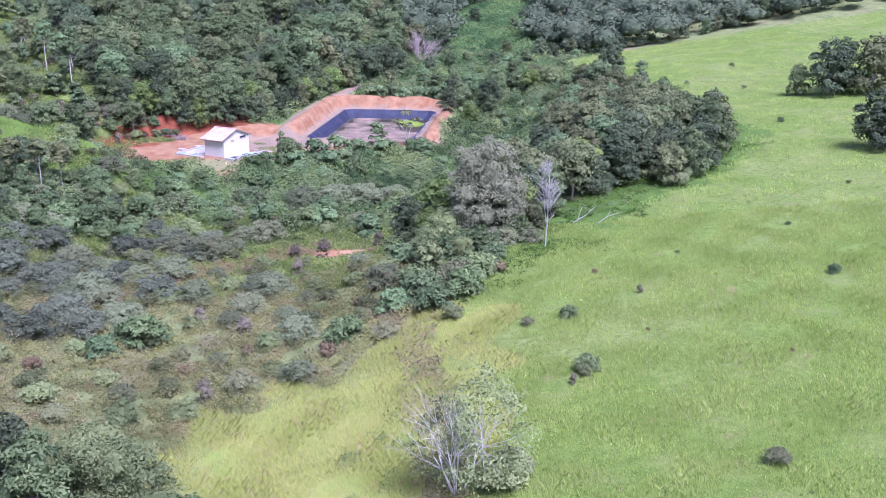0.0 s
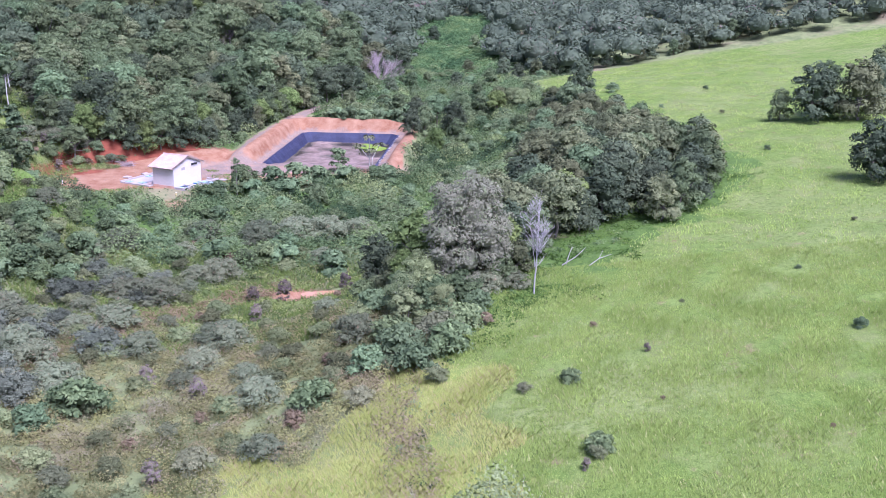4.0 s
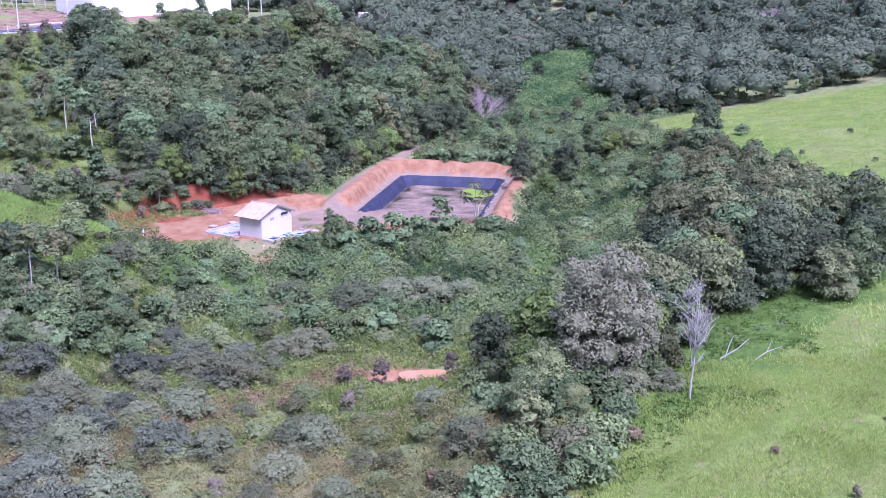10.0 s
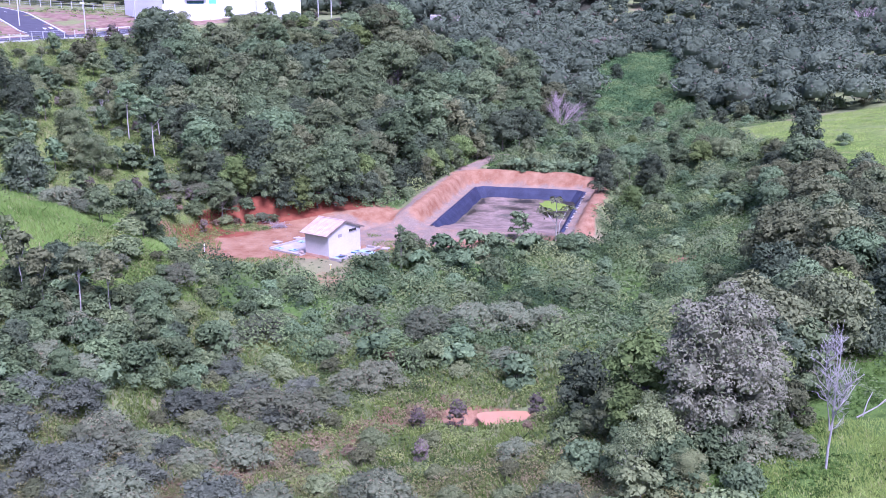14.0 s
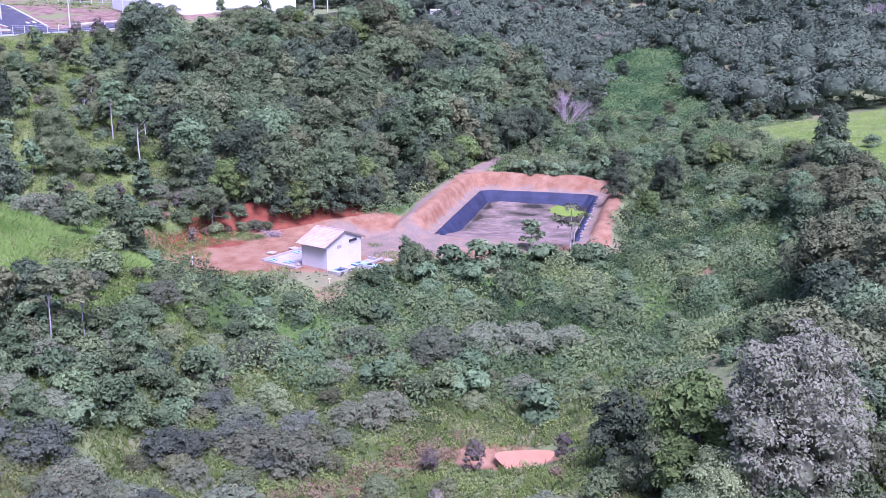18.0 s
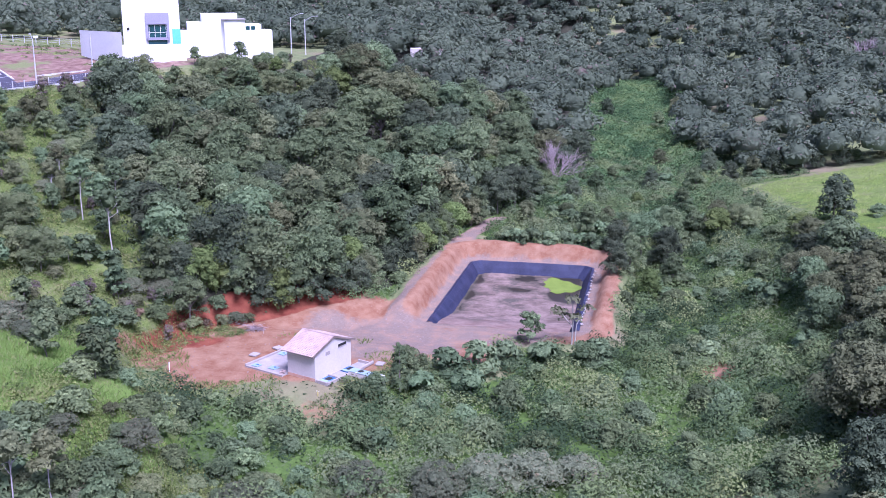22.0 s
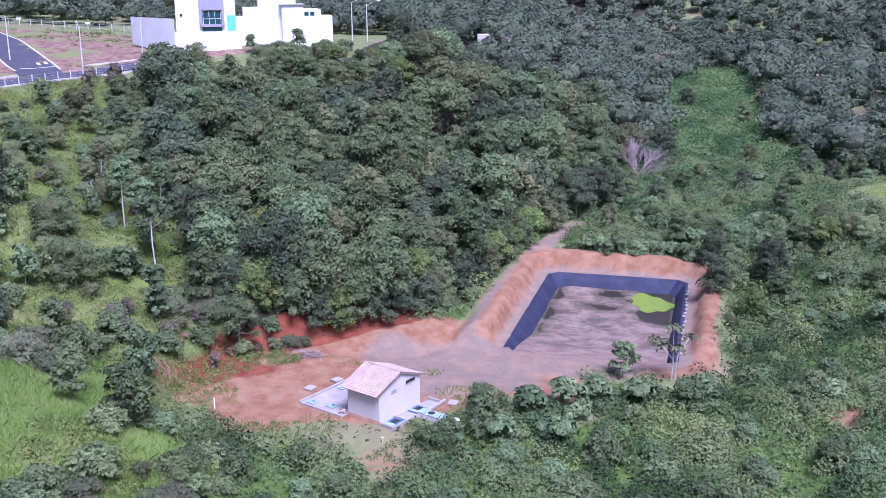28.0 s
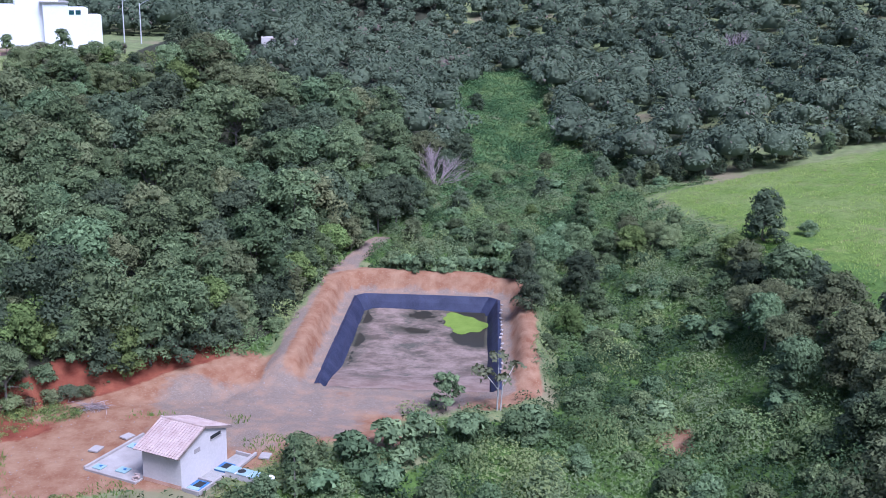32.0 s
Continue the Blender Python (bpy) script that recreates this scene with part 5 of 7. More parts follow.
# the belt of trees beside the pasture
for x, y in scatter(30, 84, -62, 60, 4.6):
    e_ = meadow_edge(y) - x
    if 1.6 < e_ < ramp(y, (-62, 5), (-45, 16), (-20, 22), (10, 17), (40, 8), (60, 4)):
        key = pick({"wood_a": 1.5, "wood_e": 3, "wood_c": 2.5, "wood_g": 2, "wood_h": 2.2, "wood_d": .8, "wood_f": 1} if e_ > 5 else {"edge_a": 3, "edge_b": 3, "edge_d": 3})
        big = 1.1 if -50 < y < -12 else .98
        plant(key, x, y, spot.uniform(.72, 1.0) * big, spot.uniform(0, 360), LOOK[key].replace("woodland ", "") + " beside the pasture", "tree", "trees beside the pasture")
for x, y, s, key in ((97.5, 4, 1.45, "edge_a"), (103, 1, 1.55, "edge_d"), (108, 7, 1.4, "edge_a"), (93, 7, .8, "edge_b"), (101, 9, 1.3, "edge_b"), (90, -34, 1.2, "edge_a"), (95, -37, 1.3, "edge_d"), (97, -30, 1.3, "edge_a"), (116, 22, 1.3, "edge_b"), (122, 26, 1.4, "edge_a")):
    plant(key, x, y, s, spot.uniform(0, 360), LOOK[key] + " standing in the pasture", "tree", "trees in the pasture")
plant("edge_a", 69.2, 51.6, 1.2, 20, "single rounded dark tree in the pasture", "tree")
plant("bush_mid", 75.6, 52, .95, 20, "low dark bush in the pasture", "shrub")
for x, y, s, key in ((50, 63, .85, "edge_b"), (53.5, 61, .95, "edge_c"), (56.5, 61.5, .95, "fresh_tree"), (58.5, 58.5, .8, "fresh_tree"), (54, 66, .9, "edge_d"), (60, 63, .7, "edge_b")):
    plant(key, x, y, s, spot.uniform(0, 360), "green tree with pale flowers at the pasture's edge", "tree", "flowering trees at the pasture's edge")
# dark trees along the far fence of the pasture
for k in range(17):
    x = 62 + k * 4.2 + spot.uniform(-1, 1)
    key = pick({"edge_a": 3, "edge_d": 2, "edge_b": 1, "bush_dark": 1})
    plant(key, x, ramp(x, (62, 96), (100, 103), (135, 118)) + spot.uniform(-1.5, 1.5), spot.uniform(.6, 1.0), spot.uniform(0, 360), LOOK[key] + " beyond the pasture", "shrub" if "bush" in key else "tree", "trees along the pasture's far side")

# valley floor east and south of the pond: shrubs under vines
for x, y in scatter(6, 72, -32, 128, 4.9):
    if hill_foot(y) + 1 < x < meadow_edge(y) - 4 and free(x, y, 1.2) and not (46 < x < 54 and 10 < y < 30):
        key = pick({"bush_lush": 5, "bush_mid": 4, "bush_dark": 1.2, "bigleaf": 1.5})
        plant(key, x, y, spot.uniform(.5, 1.1), spot.uniform(0, 360), LOOK[key] + " on the valley floor", "bush", "bushes of the valley floor", called="bush")
# grey scrub in the stream hollow
for x, y in scatter(-14, 36, -66, -25, 5.0):
    if x < meadow_edge(y) - 4 and free(x, y, .8) and not (14 < x < 34 and -49 < y < -33):
        key = pick({"bush_grey": 1.4, "bush_grey_b": 1.6, "bush_lime": 2.8, "bush_olive": 2.8, "bush_brown": 1.2, "bush_lush": .4} if x > 6 else {"bush_grey": 3, "bush_grey_b": 2, "bush_olive": 1.5, "bush_lime": 1, "bush_mid": .8})
        plant(key, x, y, spot.uniform(.7, 1.2), spot.uniform(0, 360), LOOK[key] + " in the stream hollow", "shrub", "shrubs of the hollow")
for x, y in scatter(-15, 7, -76, -34, 4.0):
    if free(x, y, .8) and (y < -53 or x > -3):
        key = pick({"bush_dusk": 4, "bush_grey_b": 1, "bush_lime": 1, "bush_olive": 1} if x < 1 else {"bush_dusk": 1.5, "bush_grey": 1, "bush_lime": 1.2, "bush_olive": 1.4})
        plant(key, x, y, spot.uniform(.8, 1.15), spot.uniform(0, 360), LOOK[key] + " on the hollow's western side", "shrub", "shrubs of the hollow")
# mixed scrub below the pasture
for x, y in scatter(-12, 34, -104, -66, 4.6):
    if x < meadow_edge(y) - 3.5 - 6 * (y < -86) and bump(x, y, 29, -100, 11) + .6 * bump(x, y, 36, -84, 6) < .3:
        key = pick({"bush_olive": 3.5, "bush_pale": 1.8, "bush_lime": 3.4, "bush_brown": 1.6, "bush_grey_b": 1.5, "bush_purple": .8, "bush_mid": .6})
        plant(key, x, y, spot.uniform(.7, 1.2), spot.uniform(0, 360), LOOK[key] + " in the mixed scrub", "shrub", "shrubs of the mixed scrub")
# open western slope
for x, y in scatter(-92, -16, -12, 84, 5.3):
    if plateau_rim(y) + 8 < x < min(wood_line(y) - 2, hill_foot(y) - 3) and bump(x, y, -33, -23, 16) < .35 and bump(x, y, -17, -22, 9) < .4:
        key = pick({"bush_mid": 2.5, "bush_olive": 1.5, "bush_dark": 1.5, "bush_grey_b": 1, "young_a": 2.2, "young_b": 2.2, "bush_purple": .4, "bush_lush": 1.2})
        plant(key, x, y, spot.uniform(.7, 1.2), spot.uniform(0, 360), LOOK.get(key, "small leafy tree") + " on the open slope", "tree" if "young" in key else "shrub", "plants of the open slope")
for x, y, s, key in ((-62, 14, 1.25, "vine"), (-66, 25, 1.3, "vine"), (-58, 24, 1.2, "vine"), (-70, 17, .95, "wood_a"), (-56, 13, 1.0, "vine"), (-60, 19, 1.05, "wood_f"), (-53, 9, .9, "edge_a"), (-49, 12, .9, "edge_b"), (-63, 32, 1.0, "wood_h"), (-52, 20, .9, "wood_a")):
    plant(key, x, y, s, spot.uniform(0, 360), LOOK[key].replace("woodland ", "") + " behind the palm", "tree", "trees round the palm")
for x, y, s in ((-31, 19.5, 1.05), (-39, 29, 1.0), (-44, 31, .9), (-35, 26, .9), (-47, 40, .85), (-36, 34, .95), (-66, 55, .6)):
    plant(pick({"slim_a": 1, "slim_b": 1}), x, y, s, spot.uniform(0, 360), "slender tree with a pale bare trunk", "tree", "slender trees on the slope")
for x, y, s, key, lab in ((-41.6, -.5, 1.5, "young_b", "small rounded tree with blue-green leaves"), (-31, -8.7, 1.0, "bush_pale", "silvery grey shrub on the slope"), (-28, -10, .9, "bush_grey", "grey shrub on the slope"),
                          (-24.4, -13.8, 1.0, "young_b", "small leafy tree in tall grass"), (-23.3, -2.6, 1.05, "young_a", "small light green tree in tall grass"), (-39, 11.7, 1.1, "young_pale", "thin tree with pale leaves"),
                          (-28.4, 13.4, 1.1, "young_a", "small tree with lobed leaves"), (-66, 86, 2.4, "bush_purple", "purple leafless bush below the fence"), (-60, 92, 2.2, "bush_purple", "purple leafless bush below the fence"), (-69, 82, 2.0, "bush_purple", "purple leafless bush below the fence"), (-63, 82, 2.2, "bush_purple", "purple leafless bush below the fence"), (-62.5, 89, 2.6, "bush_purple", "purple leafless bush below the fence"), (-57, 86, 1.8, "bush_purple", "purple leafless bush below the fence"),
                          (-24, 6.5, 1.0, "bush_purple", "purple-flowered shrub above the cut bank"), (-29, 7.5, 1.1, "bush_purple", "purple-flowered shrub above the cut bank"), (-34, 4, 1.0, "bush_purple", "purple-flowered shrub above the cut bank")):
    plant(key, x, y, s, spot.uniform(0, 360), lab, "tree" if "young" in key else "shrub")
for x, y, s in ((-50, 104, .5), (-46, 106, .55), (-42, 108, .6), (-54, 102, .45), (-38, 111, .6)):
    plant(pick({"edge_a": 1, "edge_b": 1, "edge_d": 1}), x, y, s, spot.uniform(0, 360), "leafy tree below the white house", "tree", "trees below the house")
for x, y in scatter(-60, -30, 103, 122, 3.6):
    if x > plateau_rim(y) + 1.5 or y < 110:
        key = pick({"bush_mid": 2, "bush_lush": 2, "bush_olive": 1.5, "young_b": 1, "fresh_tree": .8, "bush_purple": .8, "bush_grey": 1})
        if abs(x + 56 - (y - 114.5) * -.34) > 3 or y < 108:
            plant(key, x, y, spot.uniform(.8, 1.1), spot.uniform(0, 360), LOOK.get(key, "small leafy tree") + " below the white house", "shrub" if "bush" in key else "tree", "plants below the house")
for lx in np.arange(-10, 30, 2.6):
    for ly in np.arange(-16, 3, 2.6):
        u_, v_ = lx + spot.uniform(-1, 1), ly + spot.uniform(-1, 1)
        if v_ > (-6.2 if u_ < 5.5 else 1.2) or (v_ < -11 and u_ < 2):
            continue
        x, y = -56 + u_ * .94 - v_ * .342, 114.5 + u_ * .342 + v_ * .94
        if x < plateau_rim(y) - 1 and u_ < 2:
            continue
        key = pick({"bush_mid": 2, "bush_lush": 1.5, "bush_olive": 1.5, "young_b": .8, "fresh_tree": .5, "bush_purple": 1, "bush_grey": 1.5})
        plant(key, x, y, spot.uniform(.8, 1.15), spot.uniform(0, 360), LOOK.get(key, "small leafy tree") + " under the white house's wall", "shrub" if "bush" in key else "tree", "plants below the house")
for x, y, s, key in ((-24, 9, 1.0, "bush_olive"), (-23, 11.3, 1.0, "bush_purple"), (-25.5, 11, 1.1, "bush_grey_b"), (-22, 12.5, 1.0, "bush_mid"), (-26, 8.5, 1.1, "bush_purple"), (-24.6, 7, .9, "bush_pale"), (-23.4, 8.3, .8, "bush_brown"), (-27, 10, 1.0, "bush_olive"), (-21.5, 14.5, 1.1, "bush_mid"), (-26.5, 13, 1.0, "bush_lush")):
    plant(key, x, y, s, spot.uniform(0, 360), LOOK[key] + " on top of the cut bank", "shrub", "plants above the cut bank")
for x, y, s in ((-61, 0, 1.2), (-58.5, 2.5, 1.3), (-63, 3.5, 1.1), (-60, -3, 1.2), (-56.5, -1, 1.0), (-57.5, 5, 1.1)):
    plant("bush_pale", x, y, s, spot.uniform(0, 360), "silvery grey-green reedy shrub on the slope", "shrub", "silvery shrubs beside the palm")
for x, y, s, key in ((-15.2, 13.8, .8, "bush_olive"), (-16.8, 12.9, .8, "bush_brown"), (-13.6, 14.6, .8, "bush_grey_b"), (-18.2, 12.2, .9, "bush_lime"), (-12.2, 15.4, .7, "bush_olive"), (-16, 14.8, .9, "bush_mid"), (-19.4, 11, .8, "bush_brown")):
    plant(key, x, y, s, spot.uniform(0, 360), LOOK[key] + " on top of the cut bank", "shrub", "plants above the cut bank")
# vine-hung trees on the western side of the hollow
for x, y in scatter(-22, -2, -60, -37, 4.2):
    if x < ramp(y, (-60, -12), (-50, -9), (-44, -5), (-38, -4), (-33, -9)):
        key = pick({"vine": 1.2, "edge_a": 1, "edge_b": 2.5, "edge_d": 1})
        plant(key, x, y, spot.uniform(.5, .78), spot.uniform(0, 360), LOOK[key].replace("woodland ", "") + " hung with creepers", "tree", "trees west of the hollow")
for x, y in scatter(-20, 0, -58, -33, 3.4):
    if x < ramp(y, (-60, -12), (-50, -7), (-44, -2), (-36, -2), (-30, -6)):
        key = pick({"bush_lush": 2, "bush_dark": 2.5, "bush_mid": 1.5, "bigleaf": .6})
        plant(key, x, y, spot.uniform(.8, 1.25), spot.uniform(0, 360), LOOK[key] + " west of the hollow", "bush", "thicket west of the hollow", called="creeper_bush")
for x, y in ((-14, -41), (-16, -44), (-12, -39), (-19, -42)):
    plant("slim_b", x, y, .95, spot.uniform(0, 360), "slender tree with a pale bare trunk", "tree", "slender trees west of the hollow")
# thicket between hollow and yard
for x, y in scatter(-16, 9, -30, -9, 3.7):
    if yard_dist(x, y) > 1.0 and not (x > -1 and y > -15):
        key = pick({"bush_dark": 2, "bush_lush": 3, "bush_mid": 2})
        plant(key, x, y, spot.uniform(.6, 1.0), spot.uniform(0, 360), LOOK[key] + " below the yard", "bush", "thicket below the yard", called="bush")

# single plants
for x, y, s, key in ((31.5, -50, .9, "edge_a"), (33, -57, .7, "edge_d"), (30, -56, .9, "bush_lush"), (31, -62, 1.1, "bush_mid"), (36.5, -66.5, 1.1, "bush_dark"), (33.5, -64.5, .6, "edge_b"), (41.5, -58.5, .7, "edge_a"), (44.5, -60.5, .55, "edge_d"), (40, -55, .85, "edge_b")):
    plant(key, x, y, s, spot.uniform(0, 360), LOOK.get(key, "leafy green tree") + " round the mauve tree", "shrub" if "bush" in key else "tree", "plants round the mauve tree")
for x, y, s, key in ((38.6, -64.4, 1.0, "bush_dark"), (41.2, -64, .9, "bush_grey"), (42.6, -62.5, 1.0, "bush_dark"), (37.4, -62.6, 1.0, "bush_mid"), (40, -65.2, .7, "bush_dark"), (44, -64, .8, "bush_grey_b")):
    plant(key, x, y, s, spot.uniform(0, 360), LOOK[key] + " under the mauve tree", "shrub", "plants round the mauve tree")
plant("mauve", 39.8, -62, 1.0, 40, "grey-mauve flowering tree at the edge of the pasture", "tree")
plant("wood_d", 35.4, -56.5, 1.0, 10, "yellow-green tree beside the mauve tree", "tree")
plant("wood_d", 34.0, -60, .62, 80, "yellow-green young tree beside the mauve tree", "tree")
plant("young_pale", 34.0, -69.5, .95, 60, "thin pale yellow tree in the scrub", "tree")
plant("bush_pale", 36.6, -74, 1.5, 60, "broad pale green shrub at the pasture's edge", "shrub")
plant("bush_mid", 33.6, -75.5, 1.4, 10, "broad green shrub at the pasture's edge", "shrub")
plant("bush_brown", 40.6, -72.5, .9, 60, "dry brown shrub at the pasture's edge", "shrub")
for x, y, s in ((18.9, -53.4, 1.0), (20.8, -45.2, 1.3), (17.6, -46.5, 1.1), (12.4, -72, 1.0), (17, -90, 1.0), (27.5, -45, 1.1)):
    plant("bush_purple", x, y, s, spot.uniform(0, 360), "thin purple-flowered shrub beside the stream bed", "shrub", "purple shrubs")
plant("young_a", 23.2, 14.2, 1.05, 30, "leafy green bush at the pond's corner", "shrub")
plant("fresh_tree", 16.4, -108.6, 1.15, 0, "lush tree with pale new leaves", "tree")
plant("edge_b", 11.5, -109, .95, 0, "lush green tree in the scrub", "tree")
plant("fresh_tree", 13.4, -105.6, 1.05, 90, "pale-leaved young tree in the scrub", "tree")
plant("fresh_tree", 18.8, -111.6, .75, 40, "lush tree with pale new leaves", "tree")
plant("edge_a", 8.0, -105.5, .9, 0, "leafy dark tree in the scrub", "tree")
plant("bush_lush", 20, -110, 1.1, 0, "lush green shrub by the dry grass", "shrub")
plant("bush_olive", 45.3, -97.2, .5, 0, "dark low bush with grey leaves in the pasture", "shrub")
plant("bush_mid", 68.3, -80.6, .4, 0, "small dark weed in the pasture", "shrub")
plant("bush_pale", 54.3, -111.3, .62, 0, "silvery grey tuft in the pasture", "shrub")
for x, y, s, key in ((48.9, -75.7, .42, "bush_brown"), (44.4, -98.6, .42, "bush_purple"), (51.8, -81.9, .42, "bush_purple"), (45.5, -86, .45, "bush_lush"), (69, -66, .22, "bush_mid"), (80, -52, .3, "bush_olive"), (84, -14, .35, "bush_mid"), (88, 20, .4, "bush_olive"), (80, 30, .35, "bush_mid"), (92, 44, .4, "bush_mid"), (60, -96, .25, "bush_brown"), (51, -90, .22, "bush_brown"), (57, -72, .22, "bush_olive")):
    plant(key, x, y, s, spot.uniform(0, 360), LOOK[key] + " in the pasture", "shrub", "tufts in the pasture")


# green bushes down the pasture's border
for x, y, s, key in ((37.5, -76.5, 1.1, "bush_lush"), (34.6, -79, 1.15, "bush_mid"), (32.9, -71, 1.0, "bush_lush"), (36.2, -82, .8, "bush_olive"), (30.6, -82, .9, "bush_pale"), (27, -80, 1.0, "bush_lush"), (31, -76, 1.1, "bush_mid"),
                     (38.6, -72.5, 1.0, "bush_lush"), (35.5, -71, .9, "bush_olive"), (8.6, -78, 1.3, "bush_lush"), (40.2, -69, .9, "bush_mid"), (42.1, -86.8, .45, "bush_pale"), (45.6, -96.3, .5, "bush_lush"), (28.5, -74, 1.0, "bush_olive")):
    plant(key, x, y, s, spot.uniform(0, 360), LOOK.get(key, "leafy young tree with pale leaf tips") + " along the pasture's border", "tree" if "tree" in key else "shrub", "bushes along the pasture's border")
# spreading grey shrubs that stand out in the hollow
for x, y, s in ((16.4, -61.3, 1.1), (4.2, -46.7, 1.15), (-5.1, -56.8, 1.2), (-.4, -65.7, 1.2), (7.7, -47.6, 1.35), (-4.6, -58, 1.3), (17.3, -62, 1.1), (10, -37.5, .9), (23.7, -19.6, 1.45), (19.5, -21, 1.4), (15.2, -22.8, 1.3), (8.4, -23.2, 1.2), (28, -19, 1.3), (-.9, -29, 1.2), (12.3, -36.5, 1.2), (22.2, -77, 1.0), (31, -43.6, .8)):
    plant("bush_grey", x, y, s, spot.uniform(0, 360), "broad flat-topped grey-green shrub in the hollow", "shrub", "spreading grey shrubs")
for x, y, s, key in ((65, -40.5, .95, "edge_b"), (67.3, -36, 1.1, "edge_a"), (69.8, -31, 1.2, "edge_b"), (72, -25, 1.15, "edge_d"), (73, -18, 1.05, "edge_a"), (62, -44.5, .9, "edge_d")):
    plant(key, x, y, s, spot.uniform(0, 360), LOOK[key] + " beside the pasture", "tree", "trees beside the pasture")
for x, y, s, key in ((17, 77, 1.0, "wood_a"), (20, 83, 1.1, "wood_f"), (23, 89, 1.1, "edge_a"), (21, 95, 1.2, "wood_b"), (30, 113, 1.1, "edge_a"), (33, 119, 1.1, "wood_a"), (26, 117, 1.2, "wood_c"), (14.5, 76, .9, "edge_a"), (18, 89, 1.2, "wood_g")):
    plant(key, x, y, s, spot.uniform(0, 360), LOOK[key] + " at the wood's valley side", "tree", "trees at the wood's valley side", called="woodland_tree")
for x, y, s, key in ((35.8, -64, .95, "fresh_tree"), (33.8, -66.4, .8, "airy"), (37, -67.5, .55, "fresh_tree"), (43.2, -57, .9, "edge_c")):
    plant(key, x, y, s, spot.uniform(0, 360), "yellow-green leafy tree beside the mauve tree", "tree", "plants round the mauve tree")
# lush growth round the pond
for x, y, s, key in ((35.5, 40, .8, "edge_a"), (38, 46, .95, "edge_b"), (36.5, 53, .9, "edge_a"), (40, 36, .8, "edge_c"), (41, 58, .9, "wood_e"), (44, 50, .85, "wood_a"), (44, 42, .8, "edge_b"), (39, 63, .8, "edge_d"), (22.5, 72, .75, "edge_d"), (24, 66, .6, "fresh_tree"), (46, 64, .9, "wood_g"), (33, 68, .8, "edge_b")):
    plant(key, x, y, s, spot.uniform(0, 360), LOOK.get(key, "light green tree with tiered leaves") + " beyond the pond", "tree", "trees beyond the pond")
for k in range(13):
    plant("bigleaf", 19.5 + k * 1.5 + spot.uniform(-.4, .4), 57.2 - k * .18 + spot.uniform(-.8, .8), spot.uniform(.7, 1.0), spot.uniform(0, 360), "shrub with large pale green leaves behind the pond", "shrub", "large-leaved shrubs")
for x, y, s, key in ((51, 123, .75, "edge_d"), (62, 129, .8, "edge_a"), (67, 133, .9, "edge_d"), (40, 112, .5, "edge_b"), (36, 98, .8, "edge_b"), (47, 101, .8, "edge_a"), (55, 96, .8, "edge_b"), (59, 106, .9, "edge_a"), (31, 90, .8, "edge_a"), (43, 88, .6, "edge_c"), (51, 84, .7, "edge_b"), (60, 148, .8, "edge_a"), (37, 76, .6, "edge_d"), (56, 168, .8, "edge_b"), (44, 190, .9, "edge_a"), (63, 185, .9, "edge_d")):
    plant(key, x, y, s, spot.uniform(0, 360), LOOK[key] + " among the creepers of the valley", "tree", "trees among the creepers")
# small trees and shrubs above the cut bank
for x, y, s, key in ((-22.6, -17, .9, "young_b"), (-21.5, -7.2, .95, "young_a"), (-32.3, -5.4, 1.1, "bush_grey"), (-31.6, -9.5, 1.2, "bush_grey"), (-27.1, 2.2, 1.2, "bush_purple"), (-28.2, 3.4, 1.3, "bush_purple"), (-25.8, 8, 1.1, "young_a"), (-36.9, 11.6, 1.2, "fresh_tree"), (-40.9, 13.9, .8, "fresh_tree"),
                     (-38.5, -4, 1.1, "edge_a"), (-41, -1.5, .9, "edge_b"), (-29.5, 4.8, 1.2, "bush_purple"), (-22.5, 13, 1.2, "bush_grey_b"), (-16.5, -20.3, 1.2, "young_b"), (-26.3, -31.5, .8, "young_pale"), (-45, 6, 1.0, "young_b"), (-33, 16, 1.1, "young_a"), (-44, 20, 1.1, "fresh_tree"), (-35, 4, 1.0, "bush_pale"), (-20, 8, 1.0, "bush_purple")):
    plant(key, x, y, s, spot.uniform(0, 360), {"fresh_tree": "small tree with pale green leaves", "edge_a": "dark rounded tree", "edge_b": "leafy rounded tree", "young_a": "small light green tree", "young_b": "small leafy tree", "young_pale": "thin pale-leaved young tree"}.get(key, LOOK.get(key, "")) + " above the cut bank", "shrub" if "bush" in key else "tree", "plants above the cut bank")
for x, y, s in ((-66, 33, .8), (-61.6, 33.8, .8), (-67.6, 20.3, .85), (-57, 30, .75)):
    plant(pick({"vine": 2, "wood_a": 1, "wood_f": 1}), x, y, s, spot.uniform(0, 360), "dark vine-hung tree on the open slope", "tree", "trees round the palm")


for x, y in scatter(-64, -36, 34, 84, 6.2):
    if plateau_rim(y) + 13 < x < wood_line(y) - 1:
        key = pick({"airy": 2, "edge_b": 1.2, "edge_d": 1, "fresh_tree": 2, "edge_a": 1})
        plant(key, x, y, spot.uniform(.6, .85), spot.uniform(0, 360), {"airy": "thin light green tree", "fresh_tree": "small tree with pale green leaves"}.get(key, "leafy middle-sized tree") + " on the slope below the street", "tree", "trees below the street")


